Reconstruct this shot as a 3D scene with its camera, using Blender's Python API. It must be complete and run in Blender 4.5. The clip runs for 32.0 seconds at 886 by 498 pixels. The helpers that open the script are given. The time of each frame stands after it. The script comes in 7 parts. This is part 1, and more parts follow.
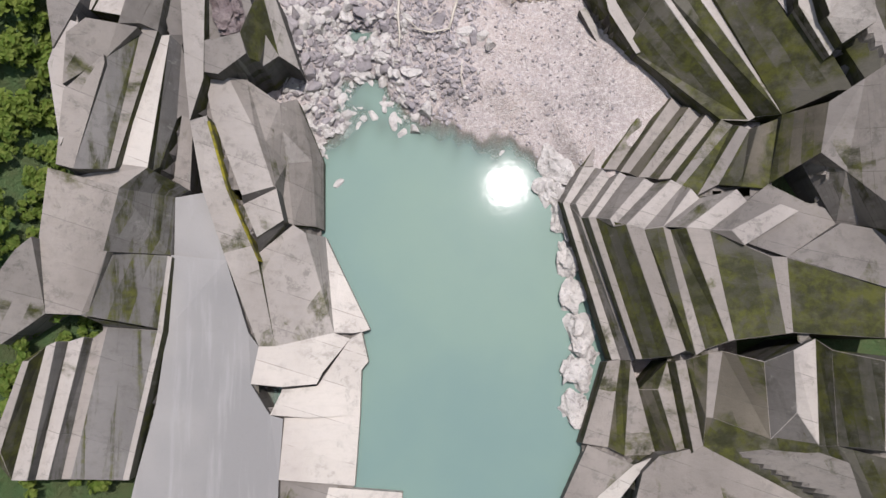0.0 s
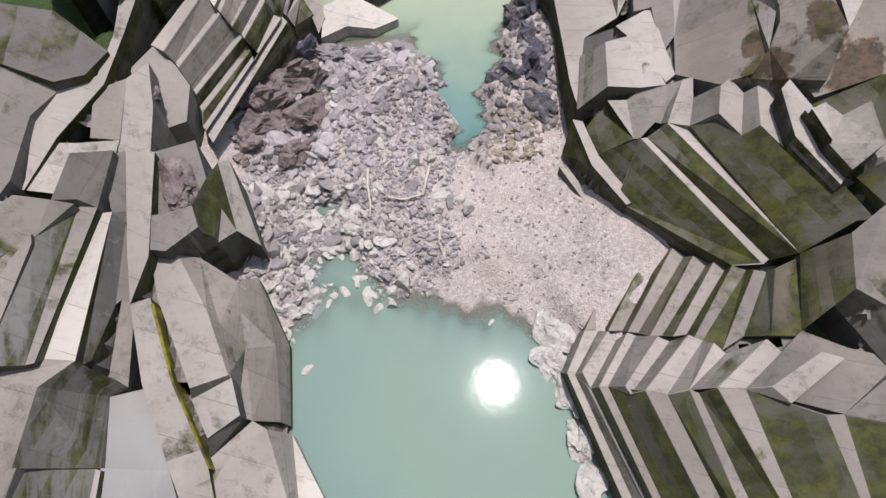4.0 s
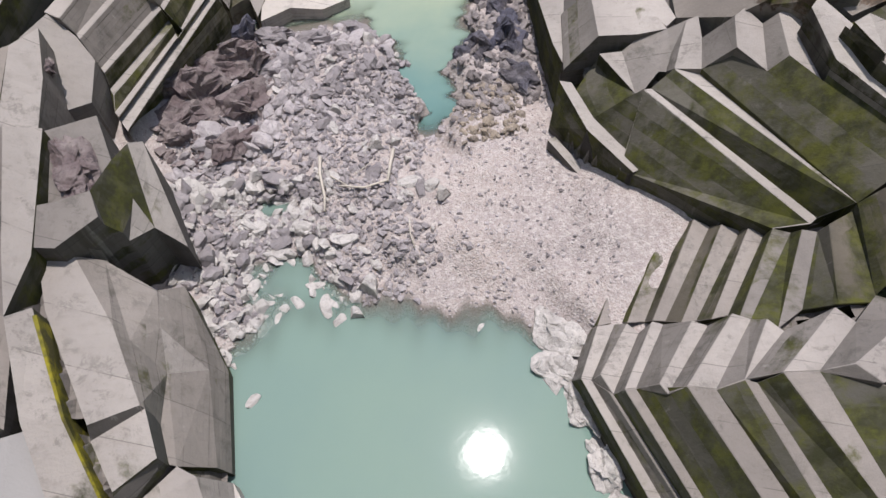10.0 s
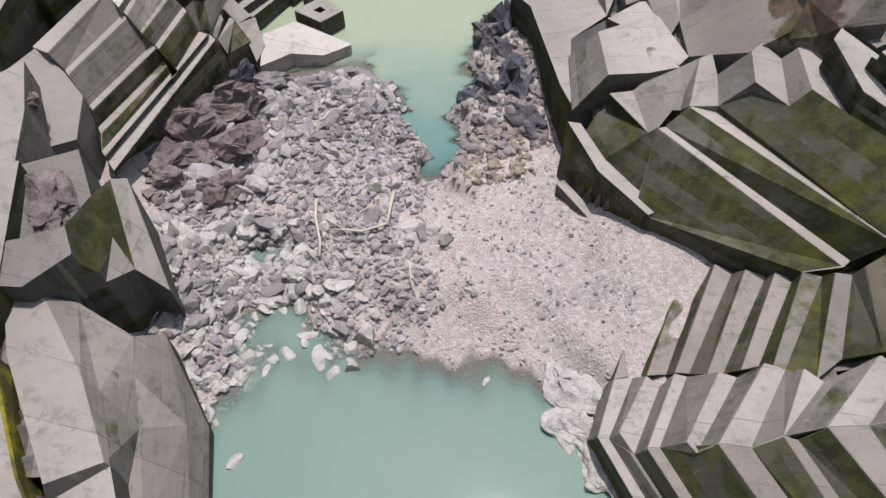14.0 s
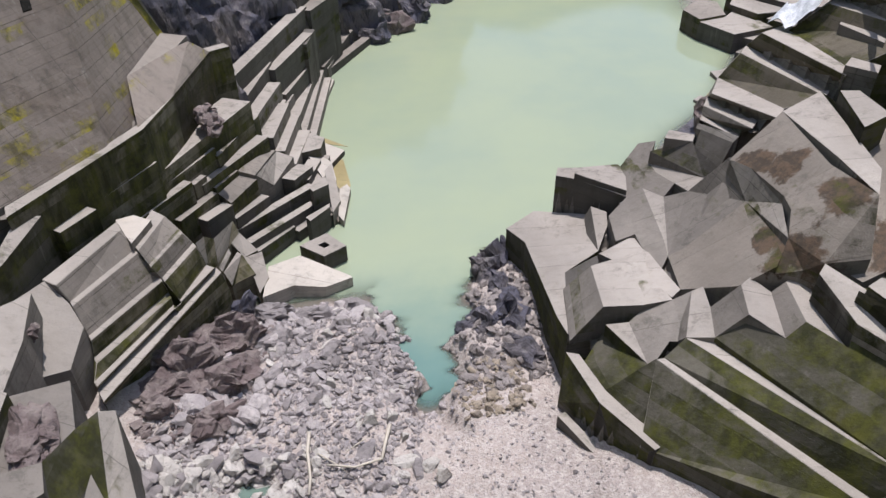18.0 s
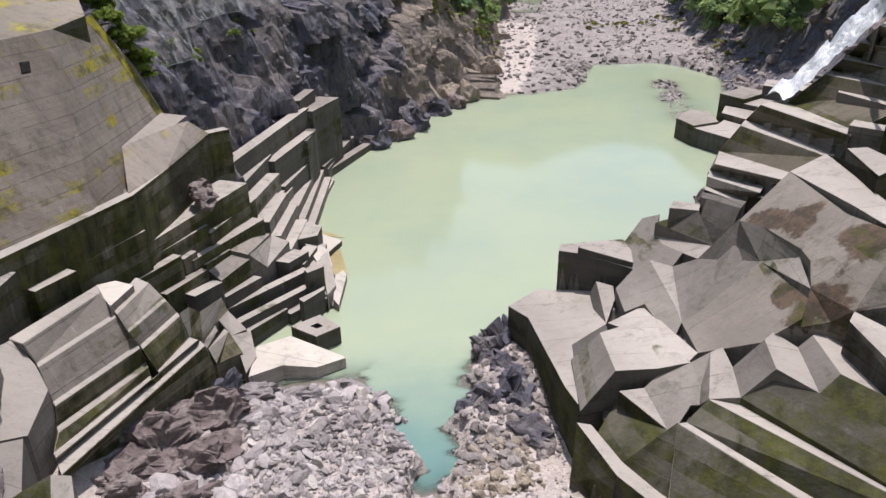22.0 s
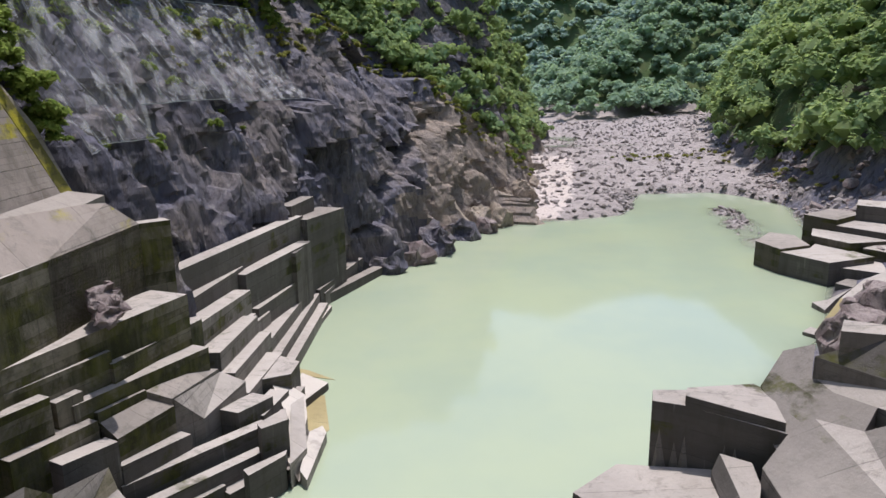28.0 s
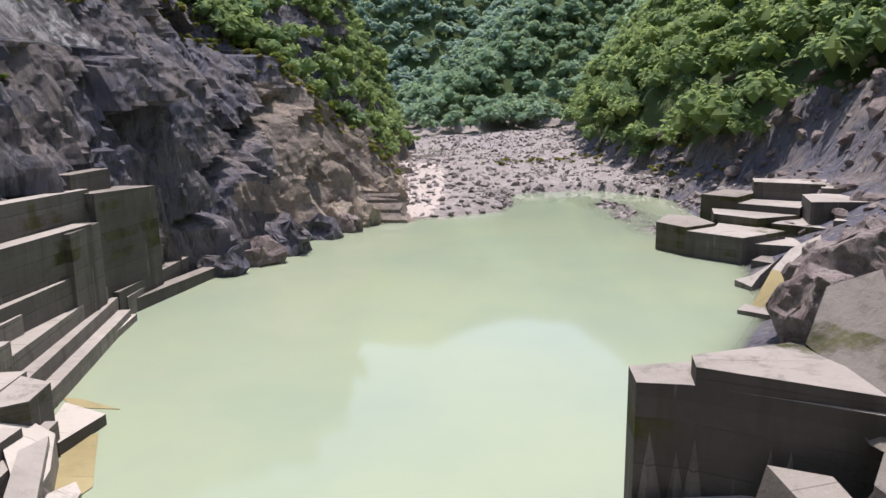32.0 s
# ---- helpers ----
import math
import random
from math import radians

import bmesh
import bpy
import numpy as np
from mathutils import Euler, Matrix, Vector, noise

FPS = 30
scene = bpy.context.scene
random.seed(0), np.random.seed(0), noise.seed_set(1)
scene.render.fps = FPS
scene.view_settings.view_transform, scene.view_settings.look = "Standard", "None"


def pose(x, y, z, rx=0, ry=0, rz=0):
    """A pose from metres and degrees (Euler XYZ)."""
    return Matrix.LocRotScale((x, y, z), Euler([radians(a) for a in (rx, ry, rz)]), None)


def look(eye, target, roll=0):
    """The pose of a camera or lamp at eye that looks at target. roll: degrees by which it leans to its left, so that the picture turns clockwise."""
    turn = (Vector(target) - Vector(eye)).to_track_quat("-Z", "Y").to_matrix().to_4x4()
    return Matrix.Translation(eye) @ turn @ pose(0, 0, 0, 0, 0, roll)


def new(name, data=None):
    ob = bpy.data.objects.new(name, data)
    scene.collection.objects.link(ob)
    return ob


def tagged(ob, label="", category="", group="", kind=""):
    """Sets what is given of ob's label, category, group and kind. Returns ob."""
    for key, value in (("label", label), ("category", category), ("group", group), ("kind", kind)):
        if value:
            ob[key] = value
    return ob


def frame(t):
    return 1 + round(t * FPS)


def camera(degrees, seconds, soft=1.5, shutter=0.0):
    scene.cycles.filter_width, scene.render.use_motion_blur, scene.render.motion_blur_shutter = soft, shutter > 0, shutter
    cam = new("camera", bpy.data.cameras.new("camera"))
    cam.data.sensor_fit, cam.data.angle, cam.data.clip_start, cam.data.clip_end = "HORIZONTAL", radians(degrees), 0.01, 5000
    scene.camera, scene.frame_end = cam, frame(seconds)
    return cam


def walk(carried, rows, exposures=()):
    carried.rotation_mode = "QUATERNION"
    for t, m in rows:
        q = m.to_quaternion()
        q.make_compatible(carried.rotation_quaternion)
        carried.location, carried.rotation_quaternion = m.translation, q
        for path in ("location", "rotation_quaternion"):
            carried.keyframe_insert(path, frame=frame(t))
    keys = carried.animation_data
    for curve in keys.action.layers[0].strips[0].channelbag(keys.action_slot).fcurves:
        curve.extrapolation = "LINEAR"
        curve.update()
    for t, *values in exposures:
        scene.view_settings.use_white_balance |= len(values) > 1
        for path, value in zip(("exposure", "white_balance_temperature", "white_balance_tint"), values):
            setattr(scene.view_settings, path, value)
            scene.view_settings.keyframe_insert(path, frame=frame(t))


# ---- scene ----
from mathutils import geometry

cam = camera(63.7, 32.0)
METRES, EYE, TILT, LEAN, TURN = 80.0, 72.2, -82.15, 0.6, 0.0
ROWS = [
    (0.0, 0.0, 0.0, 0.0, 0.0, 0.0, -0.0),
    (0.5, -0.0005, 0.0148, -0.0012, -0.12, 1.75, 0.36),
    (1.0, -0.001, 0.0287, -0.0029, -0.23, 3.52, 0.76),
    (1.5, 0.002, 0.0424, -0.0064, -0.1, 5.3, 1.14),
    (2.0, 0.0028, 0.0568, -0.009, -0.17, 7.09, 1.58),
    (2.5, 0.0027, 0.0713, -0.0105, -0.32, 9.1, 2.15),
    (3.0, 0.003, 0.0853, -0.0135, -0.36, 11.4, 2.72),
    (3.5, 0.0024, 0.0996, -0.0158, -0.49, 13.78, 3.44),
    (4.0, 0.0024, 0.1139, -0.0178, -0.56, 16.13, 4.1),
    (4.5, 0.003, 0.1276, -0.0212, -0.65, 18.08, 4.78),
    (6.5, 0.0043, 0.1836, -0.0309, -1.08, 21.53, 8.02),
    (7.0, 0.0038, 0.1971, -0.0329, -1.16, 21.54, 8.32),
    (7.5, 0.0034, 0.2116, -0.0344, -1.12, 21.55, 8.33),
    (8.0, 0.0031, 0.2257, -0.0364, -1.14, 21.57, 8.34),
    (8.5, 0.003, 0.2401, -0.039, -1.12, 21.6, 8.35),
    (9.0, 0.0039, 0.2547, -0.0413, -1.06, 21.62, 8.33),
    (9.5, 0.0043, 0.2692, -0.0432, -1.08, 21.64, 8.32),
    (10.0, 0.0042, 0.2834, -0.0457, -1.08, 21.65, 8.19),
    (10.5, 0.004, 0.2979, -0.0481, -0.99, 21.67, 7.89),
    (11.0, 0.0038, 0.3122, -0.0502, -1.0, 21.7, 7.89),
    (11.5, 0.004, 0.3268, -0.052, -0.93, 21.73, 7.87),
    (12.0, 0.0039, 0.3359, -0.0531, -0.97, 21.69, 7.9),
    (12.5, 0.0038, 0.3368, -0.0533, -0.97, 21.66, 7.91),
    (13.0, 0.0034, 0.3362, -0.0513, -1.03, 23.2, 7.89),
    (13.5, 0.0044, 0.3356, -0.0505, -0.97, 25.33, 7.9),
    (14.0, 0.0058, 0.3342, -0.0487, -0.91, 27.4, 7.85),
    (14.5, 0.0052, 0.3322, -0.0473, -0.99, 29.5, 7.86),
    (16.5, 0.0098, 0.3313, -0.0406, -0.86, 37.97, 7.78),
    (17.0, 0.0097, 0.3325, -0.0408, -0.88, 40.19, 7.79),
    (17.5, 0.0106, 0.3339, -0.0417, -0.85, 42.74, 7.72),
    (18.0, 0.0088, 0.3357, -0.0428, -0.95, 45.42, 7.78),
    (18.5, 0.0085, 0.3372, -0.0438, -0.98, 48.06, 7.77),
    (19.0, 0.008, 0.3443, -0.0456, -1.01, 50.7, 7.78),
    (19.5, 0.008, 0.3569, -0.0482, -1.04, 53.26, 7.73),
    (20.0, 0.0079, 0.3703, -0.0513, -1.04, 55.14, 7.71),
    (20.5, 0.007, 0.3825, -0.0538, -1.04, 55.65, 7.72),
    (21.0, 0.0073, 0.3945, -0.056, -1.0, 55.84, 7.73),
    (21.5, 0.0086, 0.4056, -0.0574, -0.94, 56.08, 7.75),
    (22.0, 0.0097, 0.4143, -0.0585, -0.89, 56.32, 7.78),
    (22.5, 0.0115, 0.4216, -0.0573, -0.86, 56.59, 7.78),
    (23.0, 0.014, 0.4286, -0.0488, -0.84, 57.4, 7.81),
    (23.5, 0.0169, 0.4365, -0.0337, -0.83, 59.32, 7.75),
    (24.0, 0.0204, 0.4478, -0.0149, -0.81, 60.59, 7.58),
    (24.5, 0.024, 0.462, 0.0077, -0.78, 60.59, 7.38),
    (26.5, 0.0376, 0.5311, 0.111, -0.75, 62.21, 6.27),
    (27.0, 0.041, 0.5488, 0.1362, -0.7, 64.31, 5.89),
    (27.5, 0.0451, 0.5669, 0.1608, -0.59, 66.41, 5.54),
    (28.0, 0.049, 0.5847, 0.1853, -0.56, 68.48, 5.4),
    (28.5, 0.0536, 0.6029, 0.2096, -0.77, 70.42, 6.98),
    (29.0, 0.0578, 0.6216, 0.2335, -1.01, 71.69, 8.95),
    (29.5, 0.0623, 0.6399, 0.2582, -1.25, 71.62, 10.63),
    (30.0, 0.0672, 0.6586, 0.283, -1.7, 71.45, 13.71),
    (30.5, 0.0718, 0.677, 0.3083, -1.83, 71.31, 14.78),
    (31.0, 0.0778, 0.6959, 0.3335, -1.8, 71.22, 14.7),
    (31.5, 0.0846, 0.7147, 0.3588, -1.83, 71.13, 14.71),
    (32.0, 0.0915, 0.734, 0.3839, -2.08, 70.99, 16.07),
]
walk(cam, [(t, pose(0, 0, EYE, TILT, LEAN, TURN) @ pose(METRES * x, METRES * y, METRES * z, 90 + pitch, roll, yaw)) for t, x, y, z, yaw, pitch, roll in ROWS],
     [(0, 0.35, 6460, 12), (9, 0.34, 6460, 12), (13, 0.29, 6460, 11.5), (17, 0.31, 6440, 11), (20, 0.49, 6520, 12), (24, 0.59, 6640, 12), (27, 0.54, 6450, 12.5), (29, 0.62, 6440, 13), (32, 0.66, 6640, 14)])

# ---- world and sun ----
SUN_EL, SUN_AZ = radians(76.3), radians(19.5)
world = bpy.data.worlds.new("sky")
scene.world = world
world.use_nodes = True
wn = world.node_tree.nodes
sky = wn.new("ShaderNodeTexSky")
sky.sky_type = "NISHITA"
sky.sun_disc = False
sky.sun_elevation, sky.sun_rotation = SUN_EL, SUN_AZ
sky.dust_density = 1.5
wn["Background"].inputs["Strength"].default_value = 0.15
world.node_tree.links.new(sky.outputs[0], wn["Background"].inputs["Color"])
sun = new("sun", bpy.data.lights.new("sun", "SUN"))
sun.data.energy, sun.data.angle, sun.data.color = 3.4, radians(0.53), (1.0, 0.955, 0.92)
sun.matrix_world = look((0, 0, 0), (-math.sin(SUN_AZ) * math.cos(SUN_EL), -math.cos(SUN_AZ) * math.cos(SUN_EL), -math.sin(SUN_EL)))

# ---- materials ----
class Nodes:
    """A small builder for node materials."""

    def __init__(self, name, rough=0.85, spec=0.3):
        self.m = bpy.data.materials.new(name)
        self.m.use_nodes = True
        self.t = self.m.node_tree
        self.b = self.t.nodes["Principled BSDF"]
        self.b.inputs["Roughness"].default_value = rough
        self.b.inputs["Specular IOR Level"].default_value = spec
        self.pos = self.t.nodes.new("ShaderNodeNewGeometry").outputs["Position"]

    def link(self, a, b):
        self.t.links.new(a, b)

    def scaled(self, x, y, z):
        n = self.t.nodes.new("ShaderNodeMapping")
        n.inputs["Scale"].default_value = (x, y, z)
        self.link(self.pos, n.inputs["Vector"])
        return n.outputs[0]

    def noise(self, scale, detail=6, rough=0.6, vec=None, dist=0.0):
        n = self.t.nodes.new("ShaderNodeTexNoise")
        n.inputs["Scale"].default_value, n.inputs["Detail"].default_value = scale, detail
        n.inputs["Roughness"].default_value, n.inputs["Distortion"].default_value = rough, dist
        self.link(vec or self.pos, n.inputs["Vector"])
        return n.outputs["Fac"]

    def voronoi(self, scale, feature="DISTANCE_TO_EDGE", vec=None):
        n = self.t.nodes.new("ShaderNodeTexVoronoi")
        n.feature = feature
        n.inputs["Scale"].default_value = scale
        self.link(vec or self.pos, n.inputs["Vector"])
        return n.outputs["Distance"]

    def ramp(self, fac, lo, hi):
        n = self.t.nodes.new("ShaderNodeMapRange")
        n.interpolation_type = "SMOOTHSTEP"
        n.inputs["From Min"].default_value, n.inputs["From Max"].default_value = lo, hi
        self.link(fac, n.inputs["Value"])
        return n.outputs[0]

    def math(self, op, a, b):
        n = self.t.nodes.new("ShaderNodeMath")
        n.operation = op
        for sock, v in zip(n.inputs, (a, b)):
            if isinstance(v, (int, float)):
                sock.default_value = v
            else:
                self.link(v, sock)
        return n.outputs[0]

    def mix(self, fac, a, b):
        n = self.t.nodes.new("ShaderNodeMix")
        n.data_type = "RGBA"
        for sock, v in ((n.inputs[0], fac), (n.inputs[6], a), (n.inputs[7], b)):
            if isinstance(v, (int, float)):
                sock.default_value = v
            elif isinstance(v, tuple):
                sock.default_value = (*v, 1)
            else:
                self.link(v, sock)
        return n.outputs[2]

    def height(self):
        n = self.t.nodes.new("ShaderNodeSeparateXYZ")
        self.link(self.pos, n.inputs[0])
        return n.outputs[2]

    def steepness(self, lo, hi):
        """1 on upright faces, 0 on level ones."""
        n = self.t.nodes.new("ShaderNodeSeparateXYZ")
        self.link(self.t.nodes.new("ShaderNodeNewGeometry").outputs["Normal"], n.inputs[0])
        return self.math("SUBTRACT", 1.0, self.ramp(self.math("ABSOLUTE", n.outputs[2], 0), hi, lo))

    def along(self, degrees):
        """Metres along a level direction."""
        n = self.t.nodes.new("ShaderNodeSeparateXYZ")
        self.link(self.pos, n.inputs[0])
        a = math.radians(degrees)
        return self.math("ADD", self.math("MULTIPLY", n.outputs[0], math.sin(a)), self.math("MULTIPLY", n.outputs[1], math.cos(a)))

    def each(self, island=False):
        if island:
            return self.t.nodes.new("ShaderNodeNewGeometry").outputs["Random Per Island"]
        return self.t.nodes.new("ShaderNodeObjectInfo").outputs["Random"]

    def bump(self, fac, dist, strength=1.0):
        n = self.t.nodes.new("ShaderNodeBump")
        n.inputs["Distance"].default_value, n.inputs["Strength"].default_value = dist, strength
        self.link(fac, n.inputs["Height"])
        old = self.b.inputs["Normal"]
        if old.is_linked:
            self.link(old.links[0].from_socket, n.inputs["Normal"])
        self.link(n.outputs[0], old)

    def done(self, color):
        if isinstance(color, tuple):
            self.b.inputs["Base Color"].default_value = (*color, 1)
        else:
            self.link(color, self.b.inputs["Base Color"])
        return self.m


def concrete(name, light, dark, moss=0.0, soot=0.25, stain=0.0, lifts=1.6, yellow=False, spots=(), run_off=(1, 1, 0.8)):
    """Board-marked cast concrete: blotches, run-off streaks, lift joints, moss and soot."""
    n = Nodes(name, 0.88, 0.25)
    c = n.mix(n.ramp(n.noise(0.13, 6, 0.5, n.scaled(1.0, 0.45, 0.6)), 0.34, 0.72), light, dark)
    c = n.mix(n.math("MULTIPLY", n.each(), 0.28), c, tuple(v * 0.72 for v in dark))
    c = n.mix(n.math("MULTIPLY", n.ramp(n.noise(1.7, 9, 0.75), 0.45, 0.8), 0.16), c, tuple(v * 0.6 for v in dark))
    flat = n.steepness(0.75, 0.35)
    streak = n.ramp(n.noise(1.0, 5, 0.6, n.scaled(0.85, 0.85, 0.09)), 0.46, 0.78)
    c = n.mix(n.math("MULTIPLY", streak, n.math("MULTIPLY", n.math("ADD", n.math("MULTIPLY", flat, 0.7), 0.3), soot)), c, (0.06, 0.052, 0.038))
    pale = n.ramp(n.noise(1.0, 4, 0.6, n.scaled(1.4, 1.4, 0.12)), 0.62, 0.74)
    c = n.mix(n.math("MULTIPLY", pale, n.math("MULTIPLY", n.steepness(0.85, 0.5), 0.3)), c, (0.50, 0.475, 0.44))
    speck = n.ramp(n.noise(7.0, 5, 0.7), 0.62, 0.70)
    c = n.mix(n.math("MULTIPLY", speck, 0.3), c, (0.08, 0.075, 0.065))
    grime = n.math("MULTIPLY", n.ramp(n.noise(0.9, 12, 0.8, None, 0.4), 0.50, 0.60), n.ramp(n.noise(0.22, 4, 0.6), 0.42, 0.60))
    c = n.mix(n.math("MULTIPLY", grime, 0.26 + 0.4 * soot), c, (0.085, 0.080, 0.070))
    drag = n.ramp(n.noise(1.0, 7, 0.7, n.scaled(0.35, 2.6, 0.9)), 0.5, 0.72)
    c = n.mix(n.math("MULTIPLY", drag, 0.14), c, tuple(v * 0.5 for v in dark))
    z = n.height()
    wob = n.math("MULTIPLY", n.noise(0.4, 2), 0.12)
    band = n.math("FRACT", n.math("DIVIDE", n.math("ADD", z, wob), lifts), 0)
    joint = n.math("MULTIPLY", n.math("LESS_THAN", band, 0.035), flat)
    c = n.mix(n.math("MULTIPLY", joint, n.math("MULTIPLY", n.ramp(n.noise(0.5, 3), 0.35, 0.55), 0.6)), c, (0.06, 0.055, 0.05))
    board = n.math("MULTIPLY", n.math("LESS_THAN", n.math("FRACT", n.math("DIVIDE", n.math("ADD", z, wob), 0.4), 0), 0.14), flat)
    c = n.mix(n.math("MULTIPLY", board, n.math("MULTIPLY", n.ramp(n.noise(0.6, 4), 0.38, 0.6), 0.32)), c, (0.08, 0.073, 0.066))
    tone = n.math("FRACT", n.math("MULTIPLY", n.math("FLOOR", n.math("DIVIDE", n.math("ADD", z, wob), 0.8), 0), 0.618), 0)
    c = n.mix(n.math("MULTIPLY", n.math("MULTIPLY", tone, flat), 0.22), c, tuple(v * 0.45 for v in dark))
    across = n.math("FRACT", n.math("DIVIDE", n.along(18.0), 3.4), 0)
    seam = n.math("LESS_THAN", across, 0.018)
    c = n.mix(n.math("MULTIPLY", seam, n.math("MULTIPLY", n.ramp(n.noise(0.35, 4), 0.4, 0.55), 0.5)), c, (0.07, 0.064, 0.058))
    form = n.math("FRACT", n.math("MULTIPLY", n.math("FLOOR", n.math("DIVIDE", n.along(18.0), 3.4), 0), 0.618), 0)
    c = n.mix(n.math("MULTIPLY", form, 0.16), c, tuple(v * 0.5 for v in dark))
    if stain:
        s = n.math("ADD", n.noise(0.13, 5, 0.6, None, 0.6), n.math("MULTIPLY", n.math("SUBTRACT", n.noise(1.6, 8, 0.75), 0.5), 0.22))
        if spots:
            s = n.math("SUBTRACT", s, 0.10)
        for x, y, high, wide in spots:
            d = n.t.nodes.new("ShaderNodeVectorMath")
            d.operation = "DISTANCE"
            n.link(n.pos, d.inputs[0])
            d.inputs[1].default_value = (x, y, high)
            s = n.math("ADD", s, n.math("MULTIPLY", n.math("MAXIMUM", n.math("SUBTRACT", 1.0, n.math("DIVIDE", d.outputs["Value"], wide)), 0.0), 0.40))
        c = n.mix(n.math("MULTIPLY", n.ramp(s, 0.545, 0.60), stain), c, n.mix(n.ramp(n.noise(0.9, 5, 0.7), 0.4, 0.6), (0.04, 0.027, 0.018), (0.10, 0.062, 0.038)))
    if moss:
        big = n.noise(0.16, 7, 0.64, n.scaled(*run_off), 0.5)
        lift = n.math("FRACT", n.math("MULTIPLY", n.math("FLOOR", n.math("DIVIDE", n.math("ADD", z, wob), 0.9), 0), 0.618), 0)
        big = n.math("ADD", big, n.math("MULTIPLY", n.math("SUBTRACT", lift, 0.5), 0.17))
        big = n.math("ADD", big, n.math("MULTIPLY", n.math("SUBTRACT", n.noise(2.2, 5, 0.7), 0.5), 0.16))
        g = n.ramp(big, 0.61 - 0.34 * moss, 0.75 - 0.30 * moss)
        green = n.mix(n.ramp(n.noise(0.55, 6, 0.7), 0.40, 0.66), (0.030, 0.031, 0.013), (0.072, 0.074, 0.015))
        green = n.mix(n.math("MULTIPLY", n.ramp(n.noise(0.3, 4, 0.6), 0.56, 0.74), 0.45), green, (0.078, 0.074, 0.014))
        if yellow:
            green = n.mix(n.ramp(n.noise(0.6, 5, 0.7), 0.42, 0.6), (0.09, 0.08, 0.03), (0.30, 0.26, 0.02))
        run = n.ramp(n.noise(1.0, 6, 0.68, n.scaled(1.0, 1.0, 0.16)), 0.34, 0.58)
        c = n.mix(n.math("MULTIPLY", g, n.math("ADD", n.math("MULTIPLY", run, 0.3), 0.7)), c, green)
    n.bump(n.noise(6.0, 8, 0.7), 0.035)
    n.bump(n.noise(0.9, 6, 0.6), 0.10)
    n.bump(joint, -0.03)
    return n.done(c)


M = {}
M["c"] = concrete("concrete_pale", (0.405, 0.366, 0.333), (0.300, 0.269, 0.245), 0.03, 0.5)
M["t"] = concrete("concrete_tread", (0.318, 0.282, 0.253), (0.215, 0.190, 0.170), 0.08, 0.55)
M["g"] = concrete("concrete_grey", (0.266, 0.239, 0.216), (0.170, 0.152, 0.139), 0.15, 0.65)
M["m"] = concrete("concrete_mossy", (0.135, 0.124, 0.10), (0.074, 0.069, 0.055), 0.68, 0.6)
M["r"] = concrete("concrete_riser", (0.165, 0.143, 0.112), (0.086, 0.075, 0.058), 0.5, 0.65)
# Dark grime mix; on block and panel sides it also stands for shade.
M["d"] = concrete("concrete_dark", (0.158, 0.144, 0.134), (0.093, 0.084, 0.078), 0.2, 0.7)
M["b"] = concrete("concrete_stained", (0.300, 0.264, 0.232), (0.205, 0.179, 0.157), 0.04, 0.45, 0.85, 1.6, False,
                  ((29.5, 35.0, 15.8, 3.6), (32.3, 36.5, 19.0, 3.2), (31.5, 42.5, 18.3, 2.8), (30.3, 45.5, 17.0, 2.2), (28.6, 38.5, 14.8, 2.0), (34.5, 33.0, 18.0, 3.4)))
M["w"] = concrete("concrete_bleached", (0.573, 0.525, 0.472), (0.450, 0.404, 0.364), 0, 0.2)
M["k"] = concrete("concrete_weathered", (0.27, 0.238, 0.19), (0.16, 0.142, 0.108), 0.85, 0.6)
M["v"] = concrete("concrete_riser_mossy", (0.30, 0.265, 0.20), (0.20, 0.176, 0.125), 0.55, 0.6)
M["s"] = concrete("concrete_striped", (0.20, 0.186, 0.176), (0.118, 0.110, 0.104), 0.46, 0.6, 0.0, 1.6, False, (), (4.0, 0.35, 1.2))
M["l"] = concrete("concrete_brown", (0.32, 0.275, 0.245), (0.225, 0.19, 0.168), 0.22, 0.6, 0.2, 1.6, True)
M["q"] = concrete("concrete_lichen", (0.27, 0.235, 0.20), (0.185, 0.16, 0.135), 0.5, 0.5, 0.2, 1.6, True)
M["h"] = concrete("drain_shade", (0.02, 0.018, 0.016), (0.012, 0.011, 0.01), 0.0, 0.2)
M["o"] = concrete("concrete_ochre", (0.36, 0.30, 0.16), (0.27, 0.22, 0.11), 0.05, 0.3)
M["y"] = concrete("moss_cushion", (0.17, 0.15, 0.03), (0.09, 0.085, 0.025), 0.75, 0.1, 0.0, 1.6, True)


def smooth_concrete():
    """Trowelled apron: cool grey, washed pale in broad soft patches, with faint drag marks."""
    n = Nodes("concrete_smooth", 0.6, 0.35)
    c = n.mix(n.ramp(n.noise(0.07, 3, 0.5), 0.35, 0.68), (0.212, 0.204, 0.200), (0.285, 0.27, 0.258))
    c = n.mix(n.math("MULTIPLY", n.ramp(n.noise(1.0, 6, 0.6, n.scaled(1.1, 0.08, 0.5)), 0.5, 0.75), 0.25), c, (0.44, 0.43, 0.42))
    c = n.mix(n.math("MULTIPLY", n.ramp(n.noise(2.5, 8, 0.7), 0.5, 0.8), 0.12), c, (0.12, 0.115, 0.11))
    n.bump(n.noise(5.0, 6, 0.6), 0.02)
    return n.done(c)


M["a"] = smooth_concrete()


